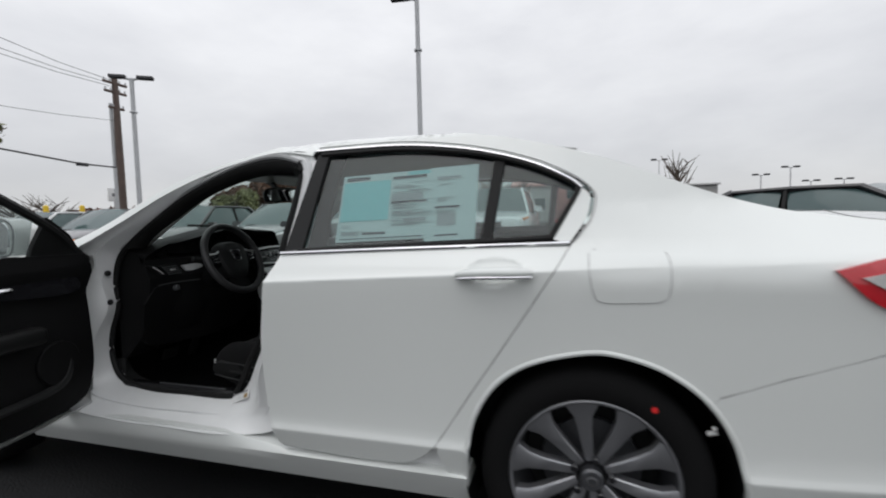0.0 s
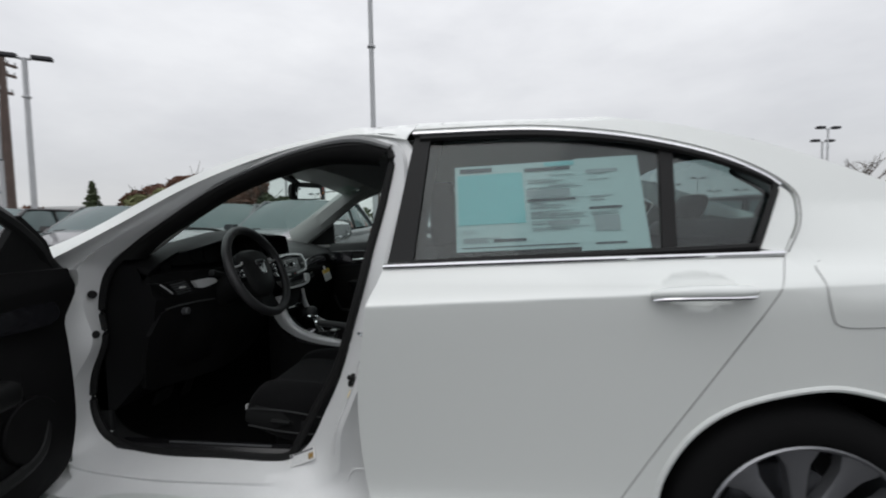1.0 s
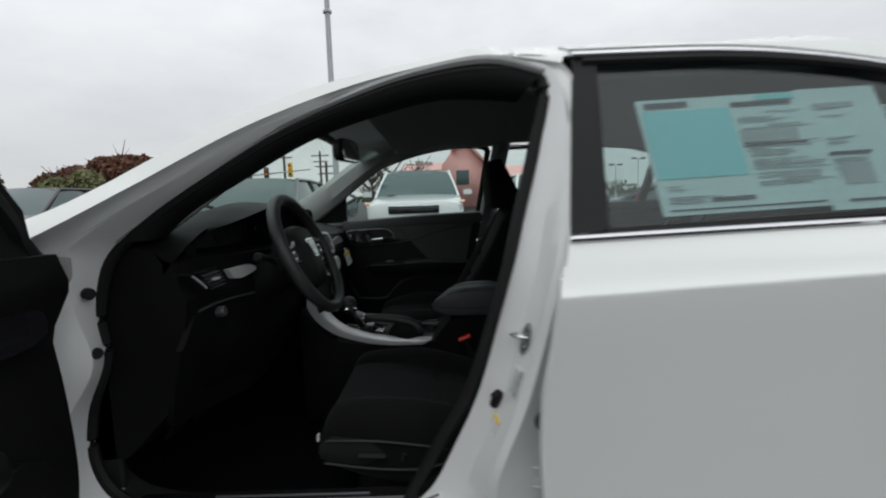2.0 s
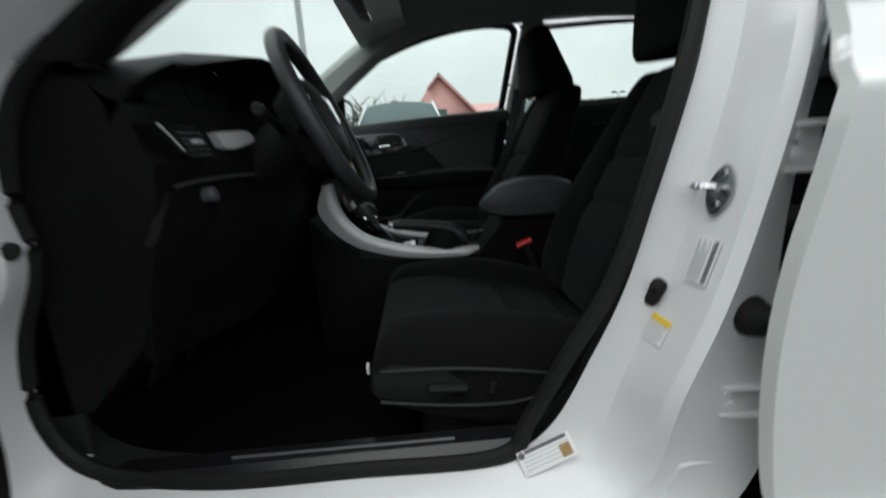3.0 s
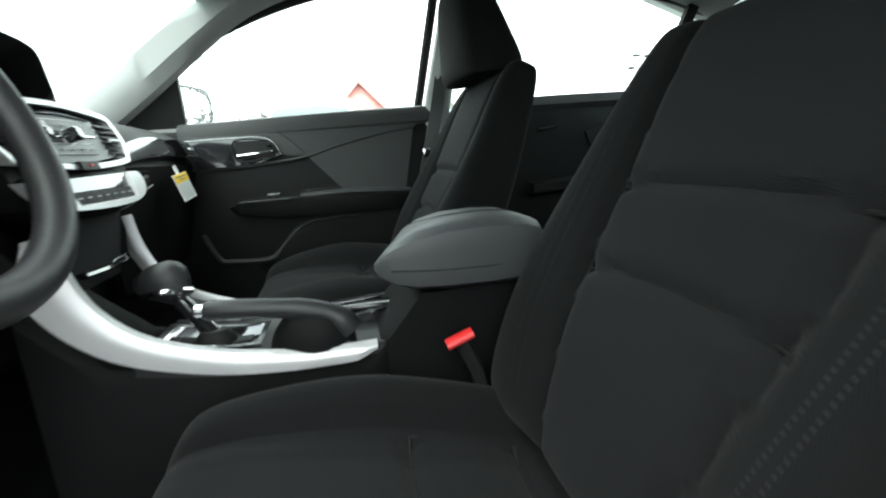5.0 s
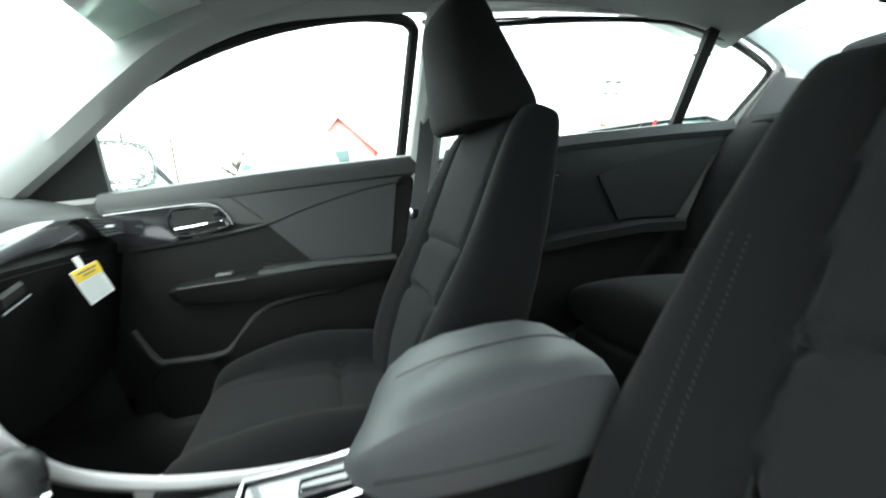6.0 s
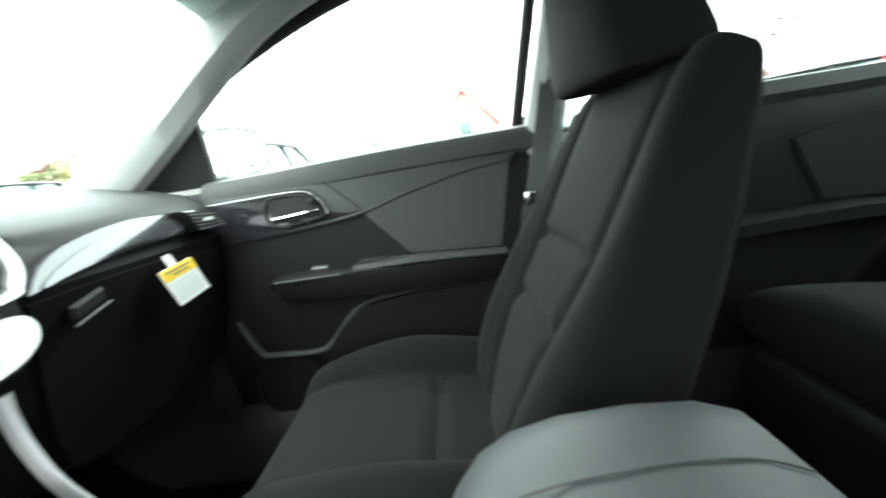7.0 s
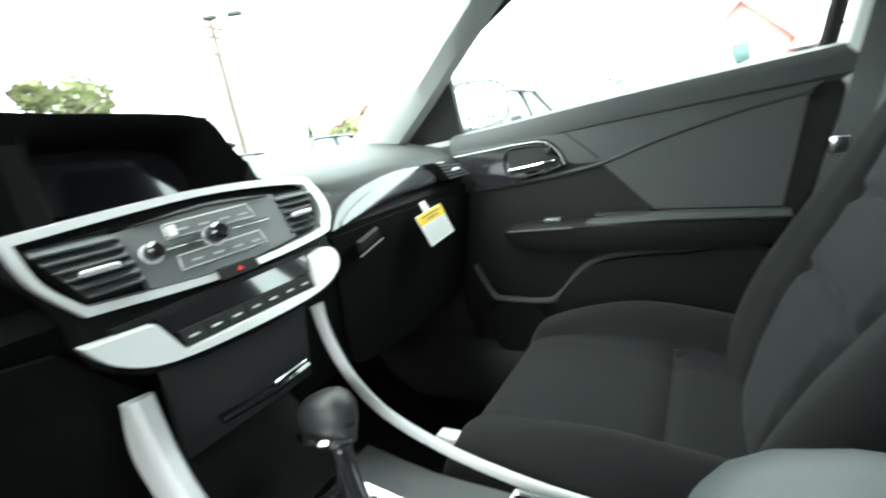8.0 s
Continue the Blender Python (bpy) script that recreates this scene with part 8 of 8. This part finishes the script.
def tree(x, y, h, spread, leaf, n, size, seed, label, bare=False, squat=False, name="tree"):
    rng = random.Random(seed)
    ob = empty(name, Matrix.Translation((x, y, rise(x, y))), label, "tree")
    part("trunk", branches(rng, h, spread, 9 if not bare else 26, 0.05 + 0.02 * h), BARK, ob)
    if not bare:
        blobs = []
        for _ in range(16):
            a, rr = rng.random() * 6.28, spread * rng.random() ** 0.5
            z = h * (0.35 + 0.5 * rng.random()) if not squat else h * (0.2 + 0.6 * rng.random())
            k = spread * (0.25 + 0.2 * rng.random())
            blobs.append((math.cos(a) * rr * 0.7, math.sin(a) * rr * 0.7, z, k, k, k * 0.8))
        part("crown", crown(blobs, n, size, rng), leaf, ob)
    return ob


def conifer(x, y, h, r, seed):
    rng = random.Random(seed)
    ob = empty("conifer", Matrix.Translation((x, y, rise(x, y))), "distant dark green conifer", "tree")
    part("trunk", tube([(0, 0, 0), (0, 0, h)], [0.18, 0.02], 7), BARK, ob)
    blobs = []
    for k in range(26):
        t = k / 26
        a = k * 2.4
        rr = r * (1 - t) * 0.6
        blobs.append((math.cos(a) * rr, math.sin(a) * rr, h * (0.15 + 0.85 * t), r * (1 - t) * 0.45 + 0.12, r * (1 - t) * 0.45 + 0.12, 0.22))
    part("crown", crown(blobs, 1500, 0.16, rng), LEAF_GREEN, ob)


for k, (x, y, h, s) in enumerate(((-21.0, 25, 3.3, 2.6), (-18.8, 25.5, 4.1, 2.8), (-16.6, 25, 4.1, 2.6), (-14.4, 25.5, 3.2, 2.2))):
    tree(x, y, h, s, LEAF_RED if k < 3 else LEAF_GREEN, 30000, 0.15, 10 + k, "rust-brown leafy shrub by the road", squat=True, name="shrub")
for k, (x, y, h) in enumerate(((-41.3, 40, 5.0), (-36.6, 40, 3.9), (-35.4, 40, 3.7))):
    conifer(x, y, h, 1.3, 30 + k)
tree(-14.4, 4.9, 4.5, 1.7, LEAF_OLIVE, 7000, 0.10, 50, "green-yellow leafy tree ahead of the car")
tree(-15.5, 17.5, 2.6, 1.4, LEAF_OLIVE, 3500, 0.10, 51, "small yellow-green tree by the road")
for k, (x, y, h, s) in enumerate(((-2.6, 24, 3.2, 1.4), (-1.4, 23, 2.9, 1.3), (-3.8, 24, 2.8, 1.3), (-25, 13, 2.3, 1.6), (-27, 16, 2.5, 1.6), (26.5, 38, 4.2, 2.0), (29, 36, 4.8, 2.2), (9.2, 34, 4.6, 1.4))):
    tree(x, y, h, s, None, 0, 0, 60 + k, "bare leafless tree beyond the road", bare=True)
tree(24.5, 33, 3.6, 1.8, LEAF_RED, 4500, 0.12, 80, "rust-brown tree at the lot's edge")
hedge_rng = random.Random(9)
hb = [(-30 + 2.0 * k, 18 - 0.2 * k, 0.9 + rise(0, 18), 1.4, 0.8, 0.9) for k in range(5)]
tagged(part("far_hedge", crown(hb, 5000, 0.14, hedge_rng), LEAF_RED), "brown hedge along the road", "hedge", kind="stuff")
fw = [(-170 + 7 * k, 120 + 8 * math.sin(k), 3.0, 6, 4, 2.0 + 1.3 * math.sin(k * 1.7)) for k in range(50)]
tagged(part("far_woods", crown(fw, 9000, 0.7, hedge_rng), LEAF_GREEN), "low dark line of far woods", "woods", kind="stuff")

# buildings
SIDING = mat("pale_grey_siding", (0.50, 0.50, 0.49), 0.8, vary=0.08, scale=1.0, fine=30, bump=0.2)
# Roof red lightened: haze and washed-out light are put into its colour.
RED_ROOF = mat("haze_paled_red_roof", (0.74, 0.38, 0.35), 0.45, vary=0.1, scale=1.5, fine=40, bump=0.1)
CONCRETE = mat("grey_concrete_block", (0.30, 0.30, 0.29), 0.85, vary=0.15, scale=2, fine=40, bump=0.3)
PALE_ROOF = mat("white_flat_roof", (0.68, 0.68, 0.67), 0.7, vary=0.05)
shop = empty("shop_building", Matrix.Translation((1.5, 30, 0.85)), "pale shop with steep red metal roof across the road", "building")
part("wall", rbox(-3.9, 0.6, 0.3, 7.0, 0.0, 2.7, 0.02), SIDING, shop)
part("wall", rbox(0.6, 5.6, 0.6, 7.0, 0.0, 1.9, 0.02), SIDING, shop)
tower = bmesh.new()
tv = [tower.verts.new(p) for p in ((-1.2, 0, 0), (2.4, 0, 0), (2.4, 0, 2.6), (0.25, 0, 4.85), (-1.2, 0, 3.0), (-1.2, 4, 0), (2.4, 4, 0), (2.4, 4, 2.6), (0.25, 4, 4.85), (-1.2, 4, 3.0))]
for f in ((0, 1, 2, 3, 4), (9, 8, 7, 6, 5), (0, 5, 6, 1), (1, 6, 7, 2), (2, 7, 8, 3), (3, 8, 9, 4), (4, 9, 5, 0)):
    tower.faces.new([tv[i] for i in f])
part("gable", tower, RED_ROOF, shop)
part("roof", loft([[(0.25, y, 4.95), (2.75, y, 2.35), (2.65, y, 2.25), (0.2, y, 4.75)] for y in (-0.3, 4.3)]), RED_ROOF, shop)
part("roof", loft([[(0.30, y, 4.95), (-0.55, y, 4.0), (-0.5, y, 3.9), (0.3, y, 4.75)] for y in (-0.3, 4.3)]), RED_ROOF, shop)
part("roof", loft([[(x, -0.2, 1.9), (x, 3.4, 3.1), (x, 7.2, 2.0), (x, 7.2, 1.9), (x, 3.4, 2.95), (x, -0.2, 1.78)] for x in (2.2, 5.9)]), RED_ROOF, shop)
part("roof", loft([[(x, 0.1, 2.7), (x, 3.5, 3.5), (x, 7.2, 2.8), (x, 7.2, 2.65), (x, 0.1, 2.58)] for x in (-4.1, -1.0)]), RED_ROOF, shop)
for x in (-3.2, -2.1, 0.9, 3.0, 4.3):
    w = part("window", rbox(x - 0.4, x + 0.4, 0.24 if x < 0.6 else 0.54, 0.34 if x < 0.6 else 0.64, 0.8, 1.7, 0.01), GLASS_CAR, shop)
    part("window_frame", tube([(x - 0.42, 0.23 if x < 0.6 else 0.53, 0.78), (x + 0.42, 0.23 if x < 0.6 else 0.53, 0.78)], 0.04, 4), PALE_ROOF, w)
part("gable_window", rbox(-0.2, 0.7, -0.05, 0.05, 1.6, 2.6, 0.01), GLASS_CAR, shop)
for x, z in ((-3.6, 3.4), (-2.9, 3.6), (-2.2, 3.5)):
    part("roof_unit", rbox(x - 0.3, x + 0.3, 2.5, 3.2, z - 0.7, z, 0.03), CONCRETE, shop)
side_b = empty("block_building", Matrix.Translation((8.0, 33, 0.9)), "grey block building beside the shop", "building")
part("wall", rbox(-1.6, 3.5, 0, 6, 0, 2.3, 0.02), CONCRETE, side_b)
part("roof", rbox(-1.75, 3.65, -0.15, 6.15, 2.3, 2.45, 0.03), PALE_ROOF, side_b)
part("door", rbox(0.3, 1.3, -0.05, 0.05, 0, 2.1, 0.01), DARK_METAL, side_b)
shed = empty("long_building", Matrix.Translation((-48, 50, 1.2)), "long low building with a pale flat roof", "building")
part("wall", rbox(-14, 10, 0, 12, 0, 2.6, 0.05), SIDING, shed)
part("roof", rbox(-14.4, 10.4, -0.4, 12.4, 2.6, 3.1, 0.05), PALE_ROOF, shed)
for k in range(6):
    part("window", rbox(-12 + 3.8 * k, -10 + 3.8 * k, -0.05, 0.06, 0.9, 2.0, 0.02), GLASS_CAR, shed)

# Unseen wall added behind the camera to cut low sky light and reflections.
sky_blocker = empty("unseen_sky_blocker", Matrix.Translation((0, -26.0, 0)), "unseen plain grey wall, added to block low sky light", "building")
part("wall", rbox(-26, 26, -0.4, 0, -0.1, 2.3, 0.02), SIDING, sky_blocker)
part("parapet", rbox(-26.2, 26.2, -0.5, 0.12, 2.3, 2.5, 0.03), PALE_ROOF, sky_blocker)
